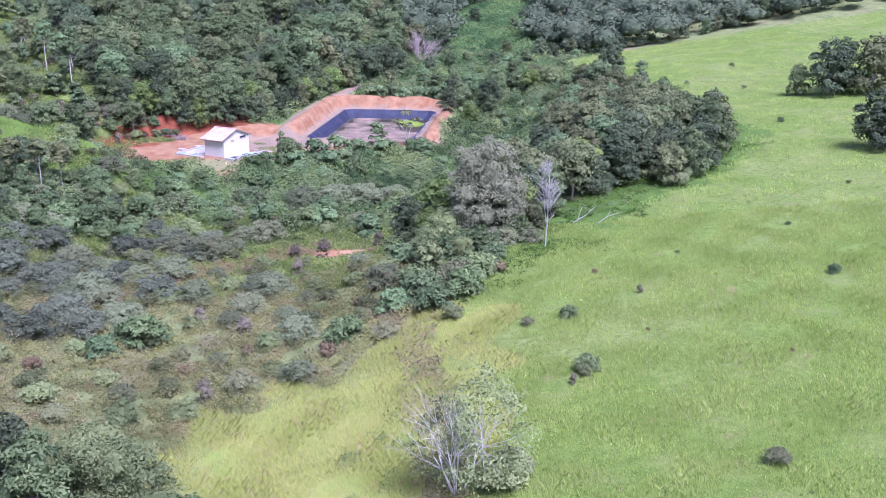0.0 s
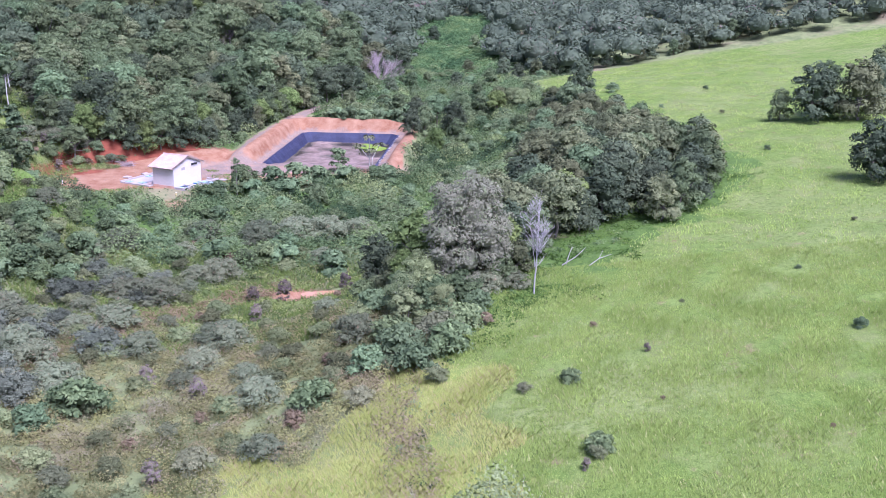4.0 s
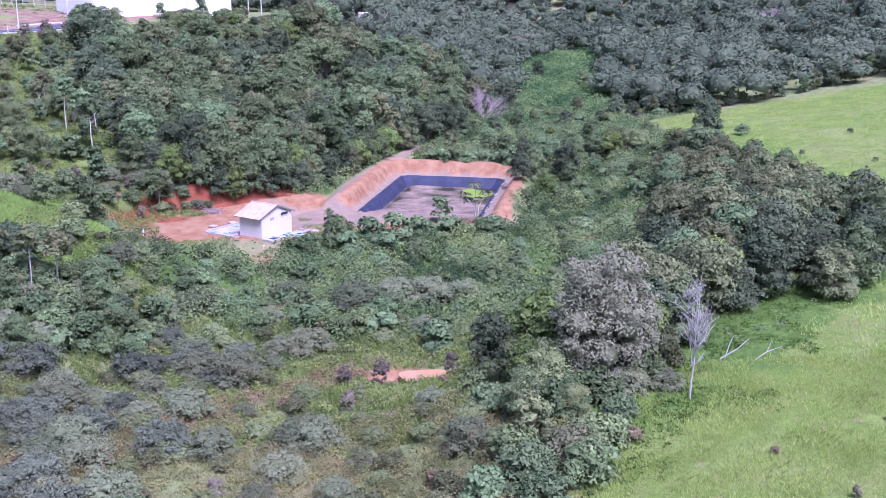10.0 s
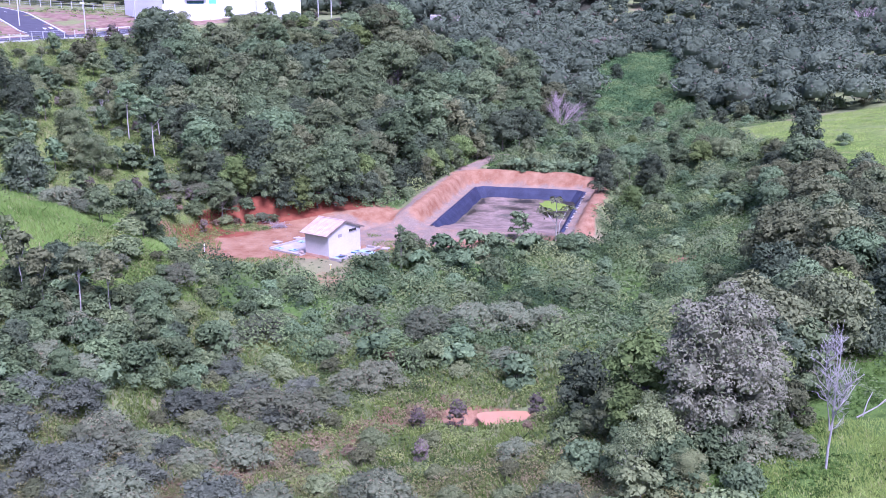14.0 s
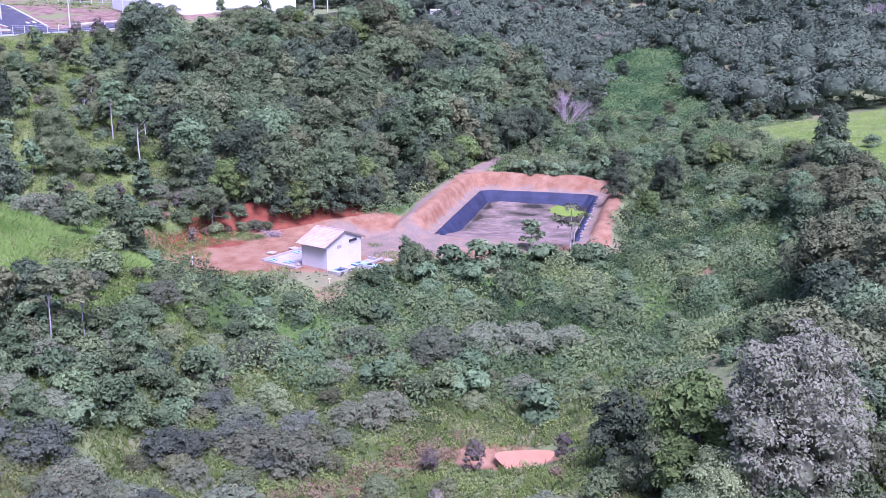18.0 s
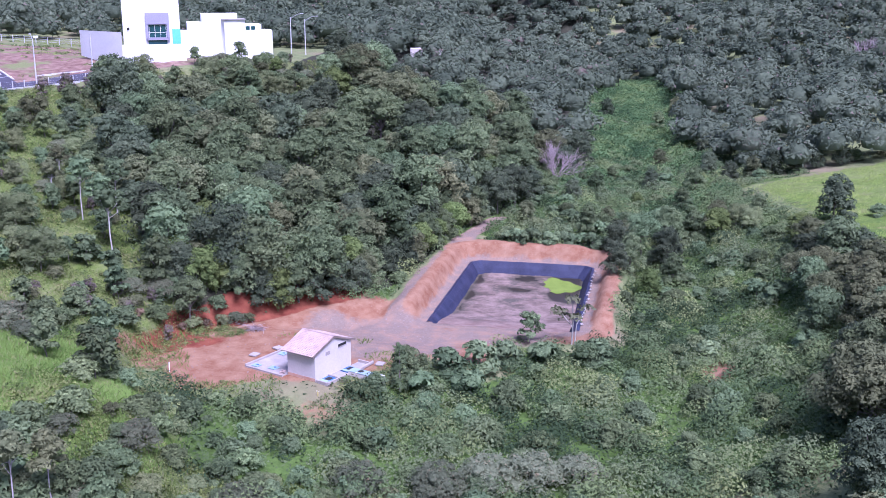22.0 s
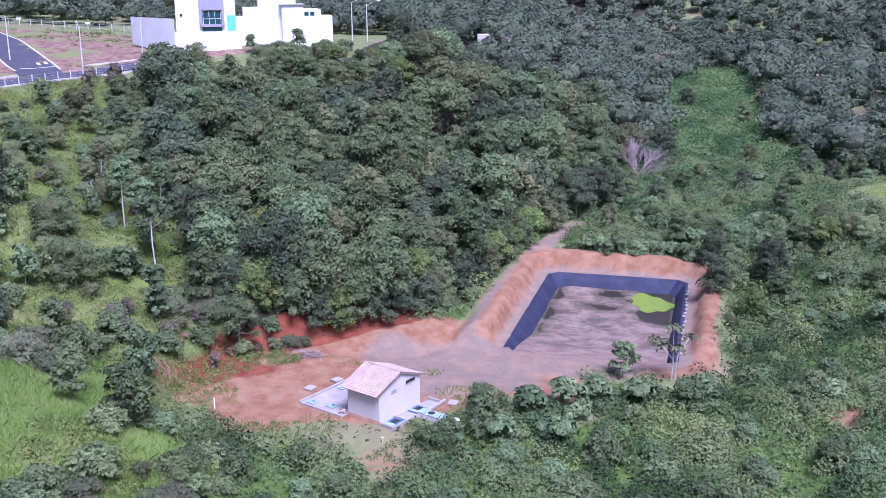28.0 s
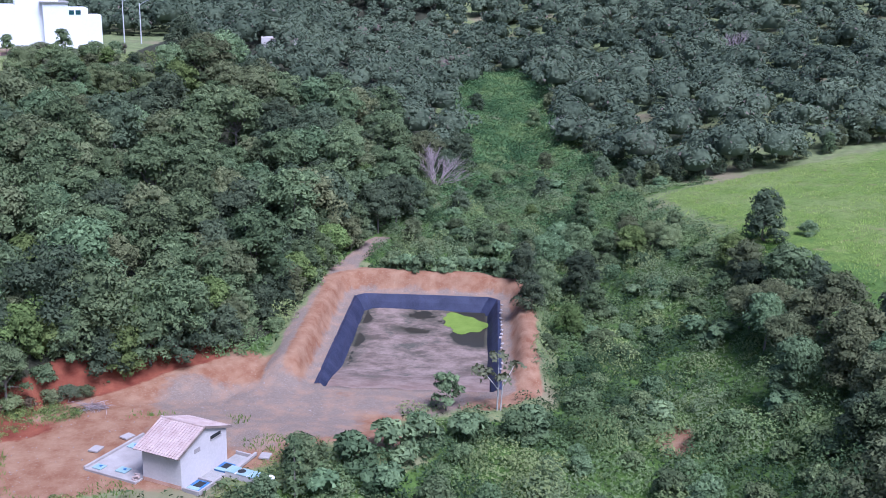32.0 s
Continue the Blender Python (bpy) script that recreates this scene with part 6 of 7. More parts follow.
def bare_tree(name, x, y, seed, height, spread, mat, label, forks=5, twigs=3, r=.13, fan=.9, stem=0.0):
    """A leafless tree: forking limbs that thin out to twigs."""
    rg = np.random.default_rng(seed)
    lines = []

    def limb(p, way, length, rad, depth):
        q = p + way * length
        mid = (p + q) / 2 + rg.normal(0, .06 * length, 3)
        lines.append([(p, rad), (mid, rad * .8), (q, rad * .55)])
        if depth:
            for _ in range(twigs):
                w = way + rg.normal(0, fan * .45, 3) + np.array([0, 0, .15])
                limb(p + (q - p) * rg.uniform(.55, 1.0), w / np.linalg.norm(w), length * rg.uniform(.5, .75), rad * .5, depth - 1)

    bole = height * stem
    for _ in range(forks):
        w = np.array([rg.normal(0, spread), rg.normal(0, spread), 1.0])
        s0 = np.array([rg.normal(0, .08), rg.normal(0, .08), bole * rg.uniform(.75, 1.0) - .2])
        limb(s0, w / np.linalg.norm(w), height * (1 - stem) * rg.uniform(.4, .5), r * (.6 if stem else 1), 3)
    ob = empty(name, pose(x, y, float(ground(x, y))), label, "tree")
    if stem:
        part("trunk", limbs_mesh("trunk", [[((0, 0, -.4), r * 1.2), ((.05, .05, bole * .5), r), ((0, 0, bole), r * .8)]], mat, 6), None, ob)
    part("crown", limbs_mesh("crown", lines, mat, 4), None, ob, "bare forking limbs and twigs")
    return ob


def dead_tree(x, y, seed, height, mat, label):
    """A leafless trunk that forks once and carries short ascending limbs with twigs."""
    rg = np.random.default_rng(seed)
    lines = []
    for stem, (dx, dy, h) in enumerate(((.15, .1, 1.0), (-.3, .2, .88), (.4, -.3, .74))):
        low_ = height * (.0 if stem == 0 else .3)
        spine = [np.array([dx * t * height * .22 + rg.normal(0, .05), dy * t * height * .22 + rg.normal(0, .05), low_ + (h * height - low_) * t]) for t in np.linspace(0, 1, 7)]
        spine[0] = np.array([0, 0, low_ - (.4 if stem == 0 else 0)])
        lines.append([(p, (.085 if stem == 0 else .05) * (1 - .85 * i / 6)) for i, p in enumerate(spine)])
        for _ in range(26):
            t = rg.uniform(.3, 1.0)
            p = np.array([np.interp(t * 6, range(7), [q[c] for q in spine]) for c in range(3)])
            a, reach = rg.uniform(0, 2 * math.pi), rg.uniform(.4, 1.4) * (1.25 - .6 * t)
            q = p + np.array([math.cos(a) * reach, math.sin(a) * reach, reach * rg.uniform(.7, 1.6)])
            lines.append([(p, .028), ((p + q) / 2 + rg.normal(0, .08, 3), .018), (q, .006)])
            for _ in range(5):
                s0 = p + (q - p) * rg.uniform(.3, 1.0)
                lines.append([(s0, .012), (s0 + rg.normal(0, .30, 3) + np.array([0, 0, .25]), .004)])
    ob = empty("dead_tree", pose(x, y, float(ground(x, y))), label, "tree")
    part("trunk", limbs_mesh("trunk", lines[:1], mat, 7), None, ob)
    part("crown", limbs_mesh("crown", lines[1:], mat, 3), None, ob, "bare pale limbs and fine twigs")


dead_tree(45.3, -66.6, 5, 8.6, BARK_ASH, "leafless pale grey dead tree at the edge of the pasture")
bare_tree("bare_tree", 28, 107, 6, 9.2, .75, BARK_DEAD, "leafless purplish tree in the valley", 13, 4, .15, .8, .08)
bare_tree("bare_tree", 36.3, -110.3, 7, 7.6, .22, BARK_PALE, "pale bare-stemmed small tree in the grass", 8, 3, .055, .75)
bare_tree("bare_tree", 60, 150, 8, 7.5, .3, BARK_PALE, "leafless pale tree on the far slope", 5, 3, .14, .7)
bare_tree("bare_tree", 118, 205, 9, 9, .4, BARK_DEAD, "leafless pinkish tree on the far slope", 6, 3, .16, .7)
plant("airy", 37.9, -110.4, 1.3, 0, "leafy young tree beside the bare stems", "tree")
plant("airy", 35.9, -109.6, 1.0, 70, "pale leafy young tree beside the bare stems", "tree")
plant("bush_lime", 39.2, -110.6, 1.3, 0, "green shrub under the bare stems", "shrub")
plant("bush_pale", 39.6, -109.4, 1.0, 0, "pale green shrub under the bare stems", "shrub")
log = empty("fallen_branch", pose(50.4, -59.8, float(ground(50.4, -59.8))), "bleached fallen branch in the grass", "branch")
part("limb", limbs_mesh("limb", [[((-1.6, 0, .05), .06), ((-.3, .2, .8), .045), ((.7, .6, 1.6), .015)], [((-1.2, .1, .1), .05), ((-.9, .4, 1.0), .035), ((-.6, .5, 1.7), .012)], [((.9, -.4, .1), .045), ((1.9, 0, .7), .035), ((3.2, .5, 1.0), .012)], [((-.3, .2, .8), .03), ((.1, -.2, 1.4), .01)], [((1.9, 0, .7), .025), ((2.3, .4, 1.4), .008)]], BARK_ASH), None, log)
rg = np.random.default_rng(12)
heap_ = empty("brush_pile", pose(-10.6, 12.6, float(ground(-10.6, 12.6))), "pile of dead branches at the foot of the red bank", "branches")
part("brushwood", limbs_mesh("brushwood", [[((rg.normal(0, .8), rg.normal(0, .4), .05), .035), ((rg.normal(0, .6), rg.normal(0, .3), rg.uniform(.2, .5)), .025), ((rg.normal(0, 1.1), rg.normal(0, .5), rg.uniform(.3, 1.1)), .008)] for _ in range(46)], BARK_DEAD), None, heap_)

# slender tree with tiered leaves at the pond's near corner
rg = np.random.default_rng(14)
tier = [(np.array(c), np.array(q)) for c, q in (((0, 0, 5.6), (.9, .9, .35)), ((1.6, .4, 4.4), (1.1, .9, .3)), ((-1.5, -.2, 4.2), (1.1, .9, .3)), ((.4, -.9, 3.7), (.8, .8, .3)), ((-.9, .9, 3.3), (.8, .7, .3)))]
v_, f_, n_, t_ = bunches(rg, tier, 420, 6, .4, .34, .2)
PROTO["tier"] = ("slender_tree", limbs_mesh("trunk", [[((0, 0, -.3), .10), ((.1, 0, 2.5), .08), ((0, 0, 5.6), .03)], [((.35, 0, -.3), .08), ((.5, .1, 2.4), .06), ((1.6, .4, 4.4), .02)], [((0, 0, 2.2), .05), ((-1.5, -.2, 4.2), .02)], [((0, 0, 2.6), .04), ((.4, -.9, 3.7), .02)]], BARK_PALE), leaf_mesh("crown", v_, f_, n_, t_, LEAF["pale"]))
plant("tier", 28.3, 14.2, 1.05, 0, "slender pale-trunked tree with tiered leaves by the pond", "tree")
# narrow vine-covered tree beside the yard
tier = [(np.array((.0, .0, z_)), np.array((r_, r_, .7))) for z_, r_ in ((.8, .9), (1.8, .85), (2.8, .7), (3.7, .8), (4.6, .55))] + [(np.array((.8, .2, 1.3)), np.array((.7, .7, .8)))]
v_, f_, n_, t_ = bunches(rg, tier, 1300, 9, .32, .2, .3)
PROTO["column"] = ("small_tree", limbs_mesh("trunk", [[((0, 0, -.3), .10), ((0, 0, 4.8), .04)]], BARK), leaf_mesh("crown", v_, f_, n_, t_, LEAF["mid"]))
plant("column", 9.4, -3.4, 1.05, 0, "narrow vine-covered tree beside the yard", "tree")
for x, y, s in ((14, 1.5, 1.15), (17.5, 3.5, 1.2), (20.5, 6.5, 1.0), (12, -3, 1.0), (25, 8, 1.1), (17, -2, 1.1), (31, 10, 1.1)):
    plant("bigleaf", x, y, s, spot.uniform(0, 360), "shrub with large lobed leaves below the yard", "shrub", "large-leaved shrubs")

# palm
rg = np.random.default_rng(15)
palm = empty("palm_tree", pose(-49.6, 6.6, float(ground(-49.6, 6.6)) - 1.3) @ Matrix.Scale(1.3, 4), "bushy palm with drooping dry lower fronds", "palm")
part("trunk", limbs_mesh("trunk", [[((0, 0, -.4), .38), ((0, 0, 1.6), .34), ((.1, 0, 3.6), .30)]], BARK, 9), None, palm)
PALM, PALM_DRY = LEAF["mid"], foliage("fronds_dry", (0.115, 0.088, 0.050), (0.215, 0.170, 0.105))
for k in range(34):
    dry_ = k >= 26
    a, up = rg.uniform(0, 2 * math.pi), (rg.uniform(-1.2, -.6) if dry_ else rg.uniform(-.1, 1.3))
    length = rg.uniform(2.0, 2.8) if dry_ else rg.uniform(2.8, 3.9)
    v_, f_ = [], []
    for i in range(31):
        t = i / 30
        reach, z_ = length * t * math.cos(up) * (1 - .15 * t), 3.6 + length * (t * math.sin(up) - (.55 if not dry_ else .4) * t * t)
        wdt = .48 * math.sin(math.pi * min(1, t * .9 + .1)) + .04
        c = np.array([math.cos(a) * reach, math.sin(a) * reach, z_])
        side = np.array([-math.sin(a), math.cos(a), 0])
        for s in (-1, 1):
            b0 = len(v_)
            tipp = c + side * s * wdt + np.array([math.cos(a), math.sin(a), 0]) * .25 + np.array([0, 0, -.28])
            v_ += [tuple(c + np.array([math.cos(a), math.sin(a), 0]) * .02), tuple(c + np.array([math.cos(a), math.sin(a), 0]) * .15), tuple(tipp)]
            f_.append((b0, b0 + 1, b0 + 2))
    frond_me = mesh_of("frond", v_, f_, (PALM_DRY if dry_ else PALM,))
    frond_me.attributes.new("tone", "FLOAT", "POINT").data.foreach_set("value", np.full(len(v_), rg.uniform(.3, .9), np.float32))
    part("frond", frond_me, None, palm, "dry brown frond" if dry_ else "")

# ---- cover that nobody could count ----
def wave(x, y, s=1.0):
    return .5 + .25 * (np.sin(x * .83 * s + 1.7 * np.sin(y * .41 * s)) + np.sin(y * .71 * s + 1.3 * np.sin(x * .53 * s + 2)))


def cover(name, label, category, mat, seed, count, region, keep, size, tall, tilt=.8, upright=False):
    """Leaf sprays or blades strewn over a part of the ground."""
    rg = np.random.default_rng(seed)
    x, y = rg.uniform(region[0], region[1], count), rg.uniform(region[2], region[3], count)
    ok = keep(x, y)
    x, y = x[ok], y[ok]
    w = wave(x, y)
    if upright:
        k = len(x)
        z = ground(x, y) - .04
        h = tall * rg.uniform(.5, 1.3, k) * (.5 + w)
        a = rg.uniform(-1.25, 1.25, k)
        wd = size * rg.uniform(.6, 1.4, k)
        lean_ = rg.normal(0, .45, (k, 2)) * h[:, None]
        b_ = np.stack([x, y, z], 1)
        sd = np.stack([np.cos(a) * wd, np.sin(a) * wd, 0 * a], 1)
        # every blade turns its upper side to the open, southern sky
        sd *= np.where(.87 * sd[:, 0] * h + .5 * (sd[:, 0] * lean_[:, 1] - sd[:, 1] * lean_[:, 0]) < 0, -1, 1)[:, None]
        v = np.stack([b_ - sd, b_ + sd, b_ + sd * .7 + np.stack([lean_[:, 0] * .5, lean_[:, 1] * .5, h * .6], 1), b_ + np.stack([lean_[:, 0], lean_[:, 1], h], 1)], 1).reshape(-1, 3)
        f = np.arange(4 * k).reshape(-1, 4)
        sn = np.repeat(np.stack([np.sin(a) * .3, -np.cos(a) * .3, np.full(k, .9)], 1), 4, 0)
    else:
        z = ground(x, y) + tall * np.clip(w * 1.5 - .35, 0.05, 1.2) * rg.uniform(.55, 1.05, len(x))
        e = .4
        nx_ = -(wave(x + e, y) - wave(x - e, y)) * tall * 1.9
        ny_ = -(wave(x, y + e) - wave(x, y - e)) * tall * 1.9
        v, f, sn = sprays(rg, np.stack([x, y, z], 1), np.stack([nx_, ny_, np.ones_like(x)], 1), size, tilt)
    tone = np.clip(rg.normal(wave(x * 1.7, y * 1.7, .5), .2), 0, 1)
    tagged(new(name, leaf_mesh(name, v, f, sn, np.repeat(tone, 4 if upright else 3), mat)), label, category, kind="stuff")


def clear_of(x, y, room=.3):
    return (yard_dist(x, y) > room) & ~((y > 5) & (yard_dist(x, y) < 7) & (x > hill_foot(y) - .5) & (x < 16)) & (track_dist(x, y) > room * .5) & (box_dist(x, y, *POND, 1.2) > 4.2 + room) & (np.hypot((x - 24.5) / 1.9, y + 41.5) > 2.3) & (np.hypot((x - 2) / 1.3, y + 9.5) > 3.4) & (np.hypot(x - 45.2, (y - 7.5) / 1.6) > 1.7)


def clumps(name, label, category, mat, seed, count, region, keep, radius, leaves, size, squat=.8, tilt=.7):
    """Low clumps of leaf sprays, each clump of its own tone."""
    rg = np.random.default_rng(seed)
    x, y = rg.uniform(region[0], region[1], count), rg.uniform(region[2], region[3], count)
    ok = keep(x, y)
    x, y = x[ok], y[ok]
    r = radius[0] + (radius[1] - radius[0]) * rg.random(len(x)) ** 1.8
    tone = np.clip(rg.normal(wave(x, y, .3), .42), 0, 1)
    each = np.maximum(4, (1.8 * leaves * (r / radius[1]) ** 1.6)).astype(int)
    i = np.repeat(np.arange(len(x)), each)
    d = rg.normal(0, 1, (len(i), 3))
    d /= np.linalg.norm(d, axis=1, keepdims=True)
    d[:, 2] = np.abs(d[:, 2])
    h = squat * rg.uniform(.6, 1.3, len(x))
    k = rg.uniform(.75, 1.08, len(i))
    p = np.stack([x[i] + d[:, 0] * r[i] * k, y[i] + d[:, 1] * r[i] * k, 0 * k], 1)
    p[:, 2] = ground(p[:, 0], p[:, 1]) + d[:, 2] * r[i] * h[i] * k
    d[:, 2] = d[:, 2] / h[i] + .7
    v, f, sn = sprays(rg, p, d, size * .78, tilt * .65)
    me = leaf_mesh(name, v, f, sn, np.repeat(tone[i], 3), mat)
    tagged(new(name, me), label, category, kind="stuff")


def drygrass(x, y):
    return bump(x, y, 28, -100, 11) + .6 * bump(x, y, 36, -84, 6) + .25 * (wave(x, y) - .5) > .3


west = lambda x, y: (x < hill_foot(y) - .5)  # noqa: E731
inval = lambda x, y: (x > hill_foot(y) - 1) & (x < meadow_edge(y) - 1.0) & clear_of(x, y)  # noqa: E731
inscrub = lambda x, y: (y > -120 + 9 * wave(x, y, .4)) & (x > -24 + 6 * wave(x, y, .5)) & ~((np.abs(x - 12.4 - (y + 50) * .68) < .3 + .8 * wave(x, y)) & (y > -64) & (y < -41)) & (x < meadow_edge(y) - 1.0 - 3 * smooth(-y, 86, 92)) & clear_of(x, y) & ~drygrass(x, y) & (np.hypot((x - 24) / 2.4, (y + 42.5) / 1.3) > 2.3)  # noqa: E731
openslope = lambda x, y: west(x, y) & (x < wood_line(y) + 4 * (y < 22)) & (x > plateau_rim(y) + .6) & clear_of(x, y)  # noqa: E731
clumps("undergrowth_vines", "lush green creepers and herbs over the valley floor", "undergrowth", HERB_LUSH, 201, 4800, (4, 76, -30, 135), inval, (.5, 1.5), 70, .25)
cover("undergrowth_herbs", "fresh green herbs over the valley floor", "undergrowth", LEAF["creeper"], 202, 40000, (-16, 76, -36, 135), inval, .30, .8)
clumps("scrub_herbs", "olive, green and brown herbs among the scrub", "undergrowth", HERB_SCRUB, 203, 5600, (-22, 38, -122, -56), inscrub, (.4, 1.4), 180, .125, .85)
clumps("hollow_herbs", "green and olive herbs in the stream hollow", "undergrowth", HERB_SLOPE, 217, 3000, (-22, 38, -62, -24), inscrub, (.35, 1.3), 80, .19, .7)
clumps("streambed_stalks", "rust-brown dry stalks along the stream bed", "undergrowth", HERB_RUST, 231, 4200, (-4, 26, -76, -38), lambda x, y: (np.abs(x - 12.4 - (y + 50) * .68) > .5) & (np.abs(x - 12.0 - (y + 50) * .68) < .8 + 3.0 * wave(x, y, .6)), (.3, 1.0), 60, .16, 1.1)
clumps("bank_grass", "tufts of grass and dry stalks on the cut bank", "grass", HERB_SLOPE, 232, 900, (-22, -8, 7, 16), lambda x, y: np.hypot((x + 15.5) / 2.6, y - 11.6) + .8 * wave(x, y) < 2.2, (.2, .7), 34, .15, .8)
clumps("vine_mounds", "mounds of green vines over the valley floor", "undergrowth", HERB_LUSH, 218, 1150, (-18, 66, -32, 130), lambda x, y: inval(x, y) & (yard_dist(x, y) > 2.6) & (box_dist(x, y, *POND, 1.2) > 7) & (meadow_edge(y) - x > 4), (1.3, 3.3), 420, .27, .95)
cover("scrub_dry_herbs", "fine olive herbs among the scrub", "undergrowth", LEAF["olive"], 204, 22000, (-20, 36, -116, -26), inscrub, .17, .5, 1.0)
clumps("slope_herbs", "green herbs and low growth on the open slope", "undergrowth", HERB_SLOPE, 205, 16000, (-100, -8, -64, 90), lambda x, y: openslope(x, y) & ((np.maximum(bump(x, y, -36, -21, 19), bump(x, y, -18, -24, 11)) < .4) | (wave(x, y, .7) > .8)), (.4, 1.35), 56, .19)
cover("slope_grass", "tall bright grass on the knoll and open slope", "grass", GRASS_RANK, 206, 90000, (-95, -8, -62, 85), lambda x, y: west(x, y) & (x < wood_line(y)) & (x > plateau_rim(y) + .3), .06, .5, upright=True)
cover("knoll_grass", "long bright green grass on the knoll", "grass", GRASS_KNOLL, 230, 110000, (-62, -8, -48, 4), lambda x, y: (np.maximum(bump(x, y, -36, -21, 19), bump(x, y, -18, -24, 11)) > .32) & clear_of(x, y), .05, .5, upright=True)
cover("pasture_near_grass", "dense fine pasture grass on the near slope", "grass", GRASS, 233, 260000, (28, 80, -124, -60), lambda x, y: (x > meadow_edge(y) - 1.0) & ~drygrass(x, y), .022, .30, upright=True)
cover("hollow_grass", "tall green grass in the stream hollow", "grass", GRASS_RANK, 207, 36000, (-14, 38, -64, -24), lambda x, y: inscrub(x, y), .06, .6, upright=True)
cover("pasture_grass", "bright green tussocky pasture grass", "grass", GRASS, 208, 150000, (28, 118, -125, 95), lambda x, y: (x > meadow_edge(y) - 1.5 + 6 * ((y > -70) & (y < 40))) & (wave(x, y, .5) + .5 * wave(x, y, 2.3) > .45), .05, .26, upright=True)
clumps("pasture_tufts", "mottled tufts of pasture grass", "grass", HERB_PASTURE, 213, 7000, (28, 118, -125, 95), lambda x, y: (x > meadow_edge(y) - 1.5) & ~drygrass(x, y), (.3, 1.3), 44, .095, .22, .5)
clumps("rank_grass", "tall dark green grass beside the trees, with their shade in its colour", "grass", HERB_RANK_SHADE, 220, 9500, (38, 88, -78, 60), lambda x, y: (x > meadow_edge(y) - 6) & (x < meadow_edge(y) + 1 + 9 * wave(x, y, .6) * np.where(y < -25, 1, .4)), (.3, 1.0), 34, .17, .45)
clumps("pasture_border", "tall dark green grass and herbs along the pasture's edge", "grass", HERB_LUSH, 214, 4200, (28, 80, -112, 70), lambda x, y: np.abs(x - meadow_edge(y)) < 1.2 + 2.2 * wave(x, y), (.25, .9), 40, .17)
clumps("dry_stalks", "dry pinkish brown stalks at the pasture's edge", "grass", HERB_DRY, 219, 2200, (28, 38, -112, -80), lambda x, y: np.abs(x - 33.5 + .1 * (y + 86)) < 1.0 + 1.2 * wave(x, y), (.2, .6), 30, .13, 1.0)
cover("dry_grass", "yellowing long grass at the scrub's edge", "grass", GRASS_DRY, 209, 170000, (10, 50, -120, -76), drygrass, .020, .42, upright=True)
clumps("yard_lawn", "short green grass and weeds round the pump house", "grass", HERB_SLOPE, 221, 7000, (-26, 15, -17, 9), lambda x, y: (yard_dist(x, y) > -2.6 + 2.2 * wave(x, y, .7)) & (yard_dist(x, y) < 6) & (box_dist(x, y, 0, 0, 9, 4.2, 61) > .2) & ~((y > 3) & (x > -16)), (.15, .5), 16, .14, .4)
cover("yard_weeds", "patchy green weeds round the pump house", "grass", GRASS_RANK, 210, 9000, (-20, 14, -13, 12), lambda x, y: (yard_dist(x, y) > -3.2) & (yard_dist(x, y) < 2) & (wave(x, y, .8) > .42) & (box_dist(x, y, 0, 0, 4, 3.4, 61) > .3), .06, .3, upright=True)
clumps("street_verge_grass", "weedy grass on the empty lots", "grass", HERB_SLOPE, 211, 5200, (-165, -55, 20, 165), lambda x, y: (x < plateau_rim(y) - 9) & ((wave(x, y, .9) > .84) | ((y > 128) & (x > -112) & (x < -72) & (wave(x, y, .5) > .45))) & (np.abs((x + 84) * .755 + (y - 92) * .655) > 5.2), (.3, .9), 16, .35, .5)
clumps("terrace_grass", "green weeds and grass round the white houses", "grass", HERB_SLOPE, 234, 5200, (-60, -12, 100, 156), lambda x, y: (x > plateau_rim(y) + 1) & (box_dist(x, y, -57, 126, 20, 9, 20) > .5), (.3, 1.1), 30, .26, .7)
clumps("rim_grass", "green weeds along the street fence", "grass", HERB_SLOPE, 216, 4200, (-104, -50, -30, 112), lambda x, y: (x > plateau_rim(y) - .4) & (x < plateau_rim(y) + 9), (.3, .9), 26, .28, .6)

# understorey along the foot of the wood
cover("wood_understorey", "dark leafy understorey at the foot of the wood", "undergrowth", LEAF["dark"], 212, 30000, (-60, 26, 12, 110), lambda x, y: (x > wood_line(y) - 3) & (x < hill_foot(y) - np.where(y < 26, 4.5, .8)) & (track_dist(x, y) > .6), .36, 2.4)

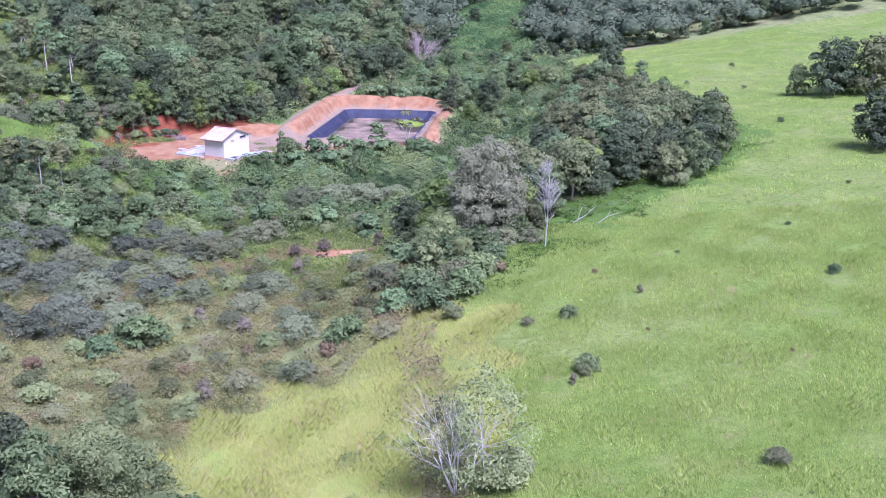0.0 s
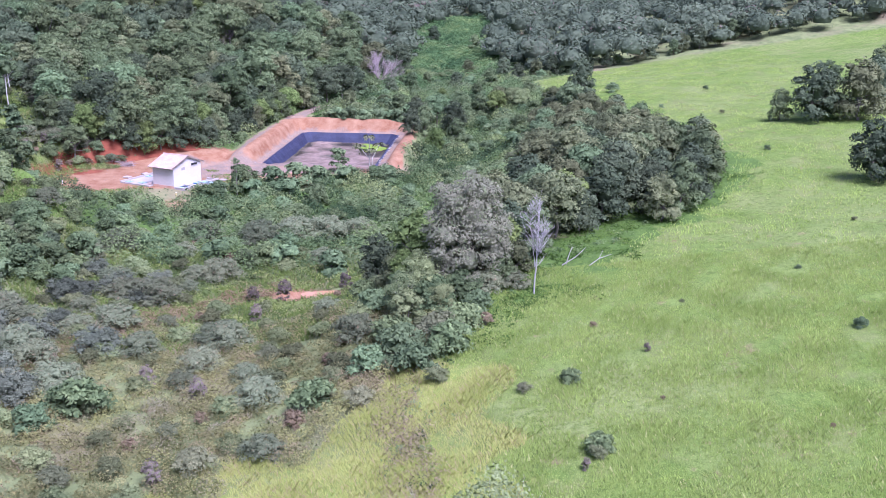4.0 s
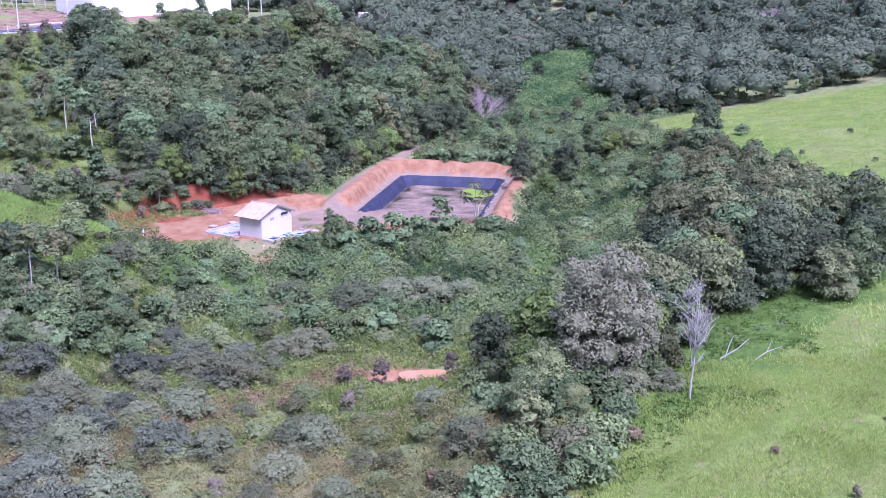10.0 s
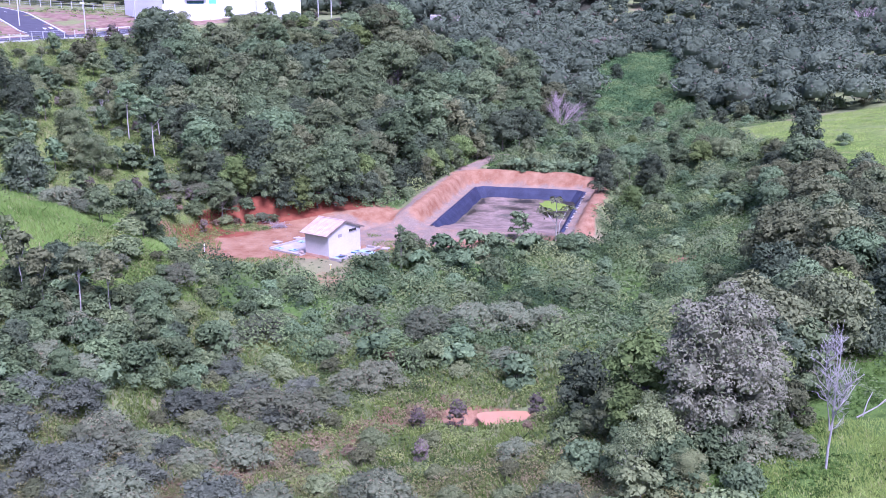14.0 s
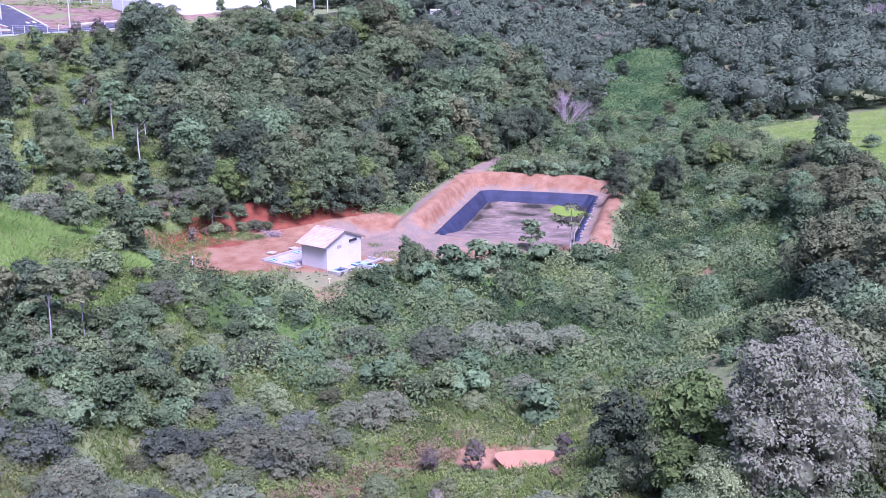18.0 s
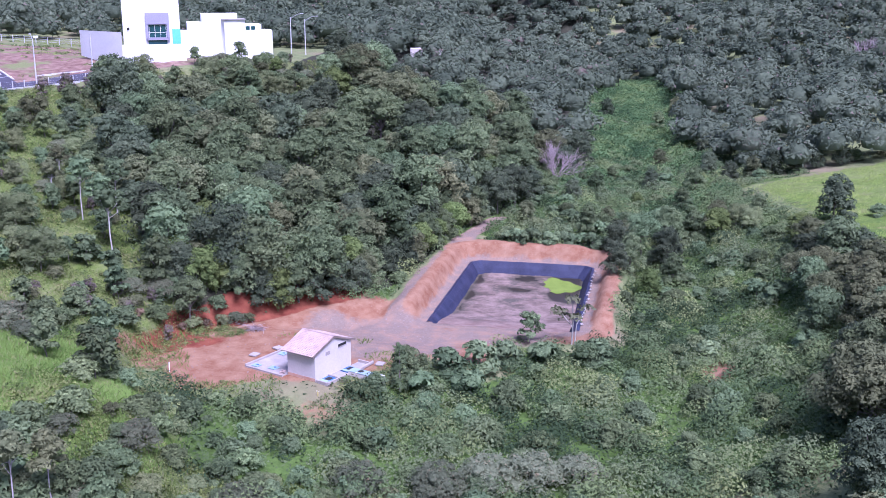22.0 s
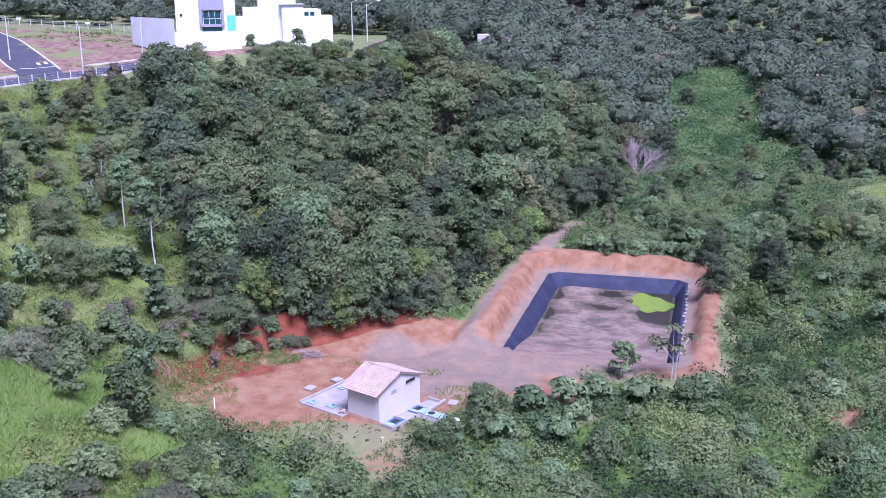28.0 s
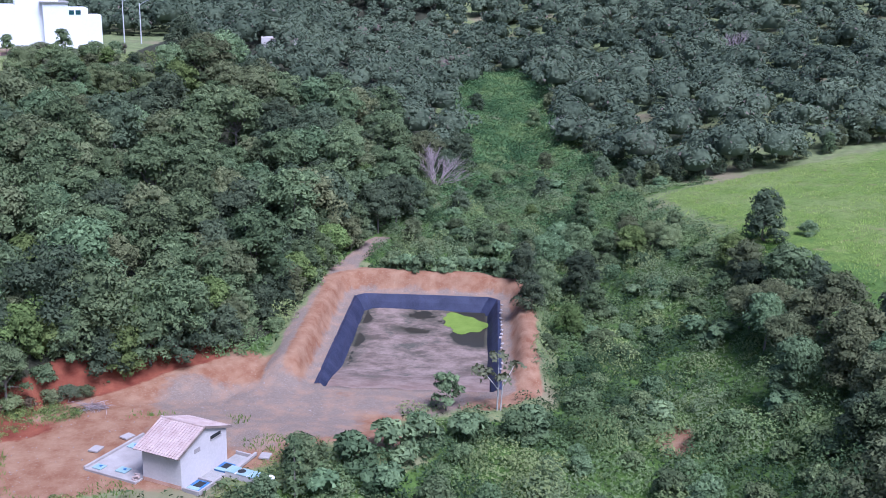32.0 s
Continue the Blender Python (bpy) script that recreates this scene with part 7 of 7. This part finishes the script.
# far woods: crowns of leaf sprays, each crown of its own tone
def far_woods(name, label, seed, step, size0):
    rg = np.random.default_rng(seed)
    vv, ff, nn, tt, at = [], [], [], [], 0
    for x, y in scatter(-190, 300, 100, 480, step):
        valley_green = abs(x - valley(y) - 2) < ramp(y, (100, 10), (200, 15), (270, 0))
        clearing = bump(x, y, 88, 300, 9) > .6
        pasture = x > meadow_edge(y) - 2 and y < 104
        near_wood = y < 136 and x < hill_foot(y) + 4
        plateau = x < plateau_rim(y) + 2 and y < 172
        if valley_green or clearing or pasture or near_wood or plateau or (y < 128 and x < 62):
            continue
        dist = math.hypot(x - 16, y + 80)
        w = rg.choice((2.2, 2.8, 3.3, 4.2)) * rg.uniform(.85, 1.15) * size0
        c = np.array([x, y, float(ground(x, y)) + w * rg.uniform(.7, 1.25)])
        blobs = [(c, np.array([w, w, w * .9]))] + [(c + np.append(rg.normal(0, w * .5, 2), rg.uniform(-.1, w * .6)), np.array([w, w, w * .8]) * rg.uniform(.35, .55)) for _ in range(5)]
        p_, d_ = crown_points(rg, blobs, int(ramp(dist, (180, 430), (300, 240), (520, 110)) * (w / 3.3) ** 1.6), .04, .1)
        v_, f_, n_ = sprays(rg, p_, d_ + np.array([0, 0, .5]), ramp(dist, (180, .46), (300, .66), (520, 1.1)), .4, full=.8)
        vv.append(v_)
        nn.append(n_)
        ff.append(f_ + at)
        tone_ = float(np.clip(.55 * rg.beta(1.6, 2.0) + .5 * wave(x * .11, y * .09) ** 1.3, 0, 1))
        tt.append(np.repeat(np.clip(rg.normal(tone_, .13, len(v_) // 3), 0, 1), 3))
        at += len(v_)
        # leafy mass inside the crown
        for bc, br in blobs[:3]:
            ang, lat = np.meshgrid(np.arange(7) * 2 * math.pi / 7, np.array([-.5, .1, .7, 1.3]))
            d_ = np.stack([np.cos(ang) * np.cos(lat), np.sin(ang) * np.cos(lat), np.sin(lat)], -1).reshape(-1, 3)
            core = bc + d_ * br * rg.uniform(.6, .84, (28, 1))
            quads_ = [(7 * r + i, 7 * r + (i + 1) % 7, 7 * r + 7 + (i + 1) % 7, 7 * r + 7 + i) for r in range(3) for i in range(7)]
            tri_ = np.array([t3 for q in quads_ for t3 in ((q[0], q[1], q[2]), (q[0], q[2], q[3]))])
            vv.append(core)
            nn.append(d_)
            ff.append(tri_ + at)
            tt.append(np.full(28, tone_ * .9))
            at += 28
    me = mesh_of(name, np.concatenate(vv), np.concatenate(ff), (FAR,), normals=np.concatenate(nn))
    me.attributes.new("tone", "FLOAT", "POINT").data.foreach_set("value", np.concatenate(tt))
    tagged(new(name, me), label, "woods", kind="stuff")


far_woods("far_woods", "mixed green woods covering the far hillsides", 91, 6.6, 1.0)
clumps("valley_creepers", "bright green creepers along the far valley floor", "undergrowth", HERB_CREEP, 215, 5200, (24, 90, 84, 270), lambda x, y: np.abs(x - valley(y) - 2) < 16, (.9, 2.8), 80, .42, .8)
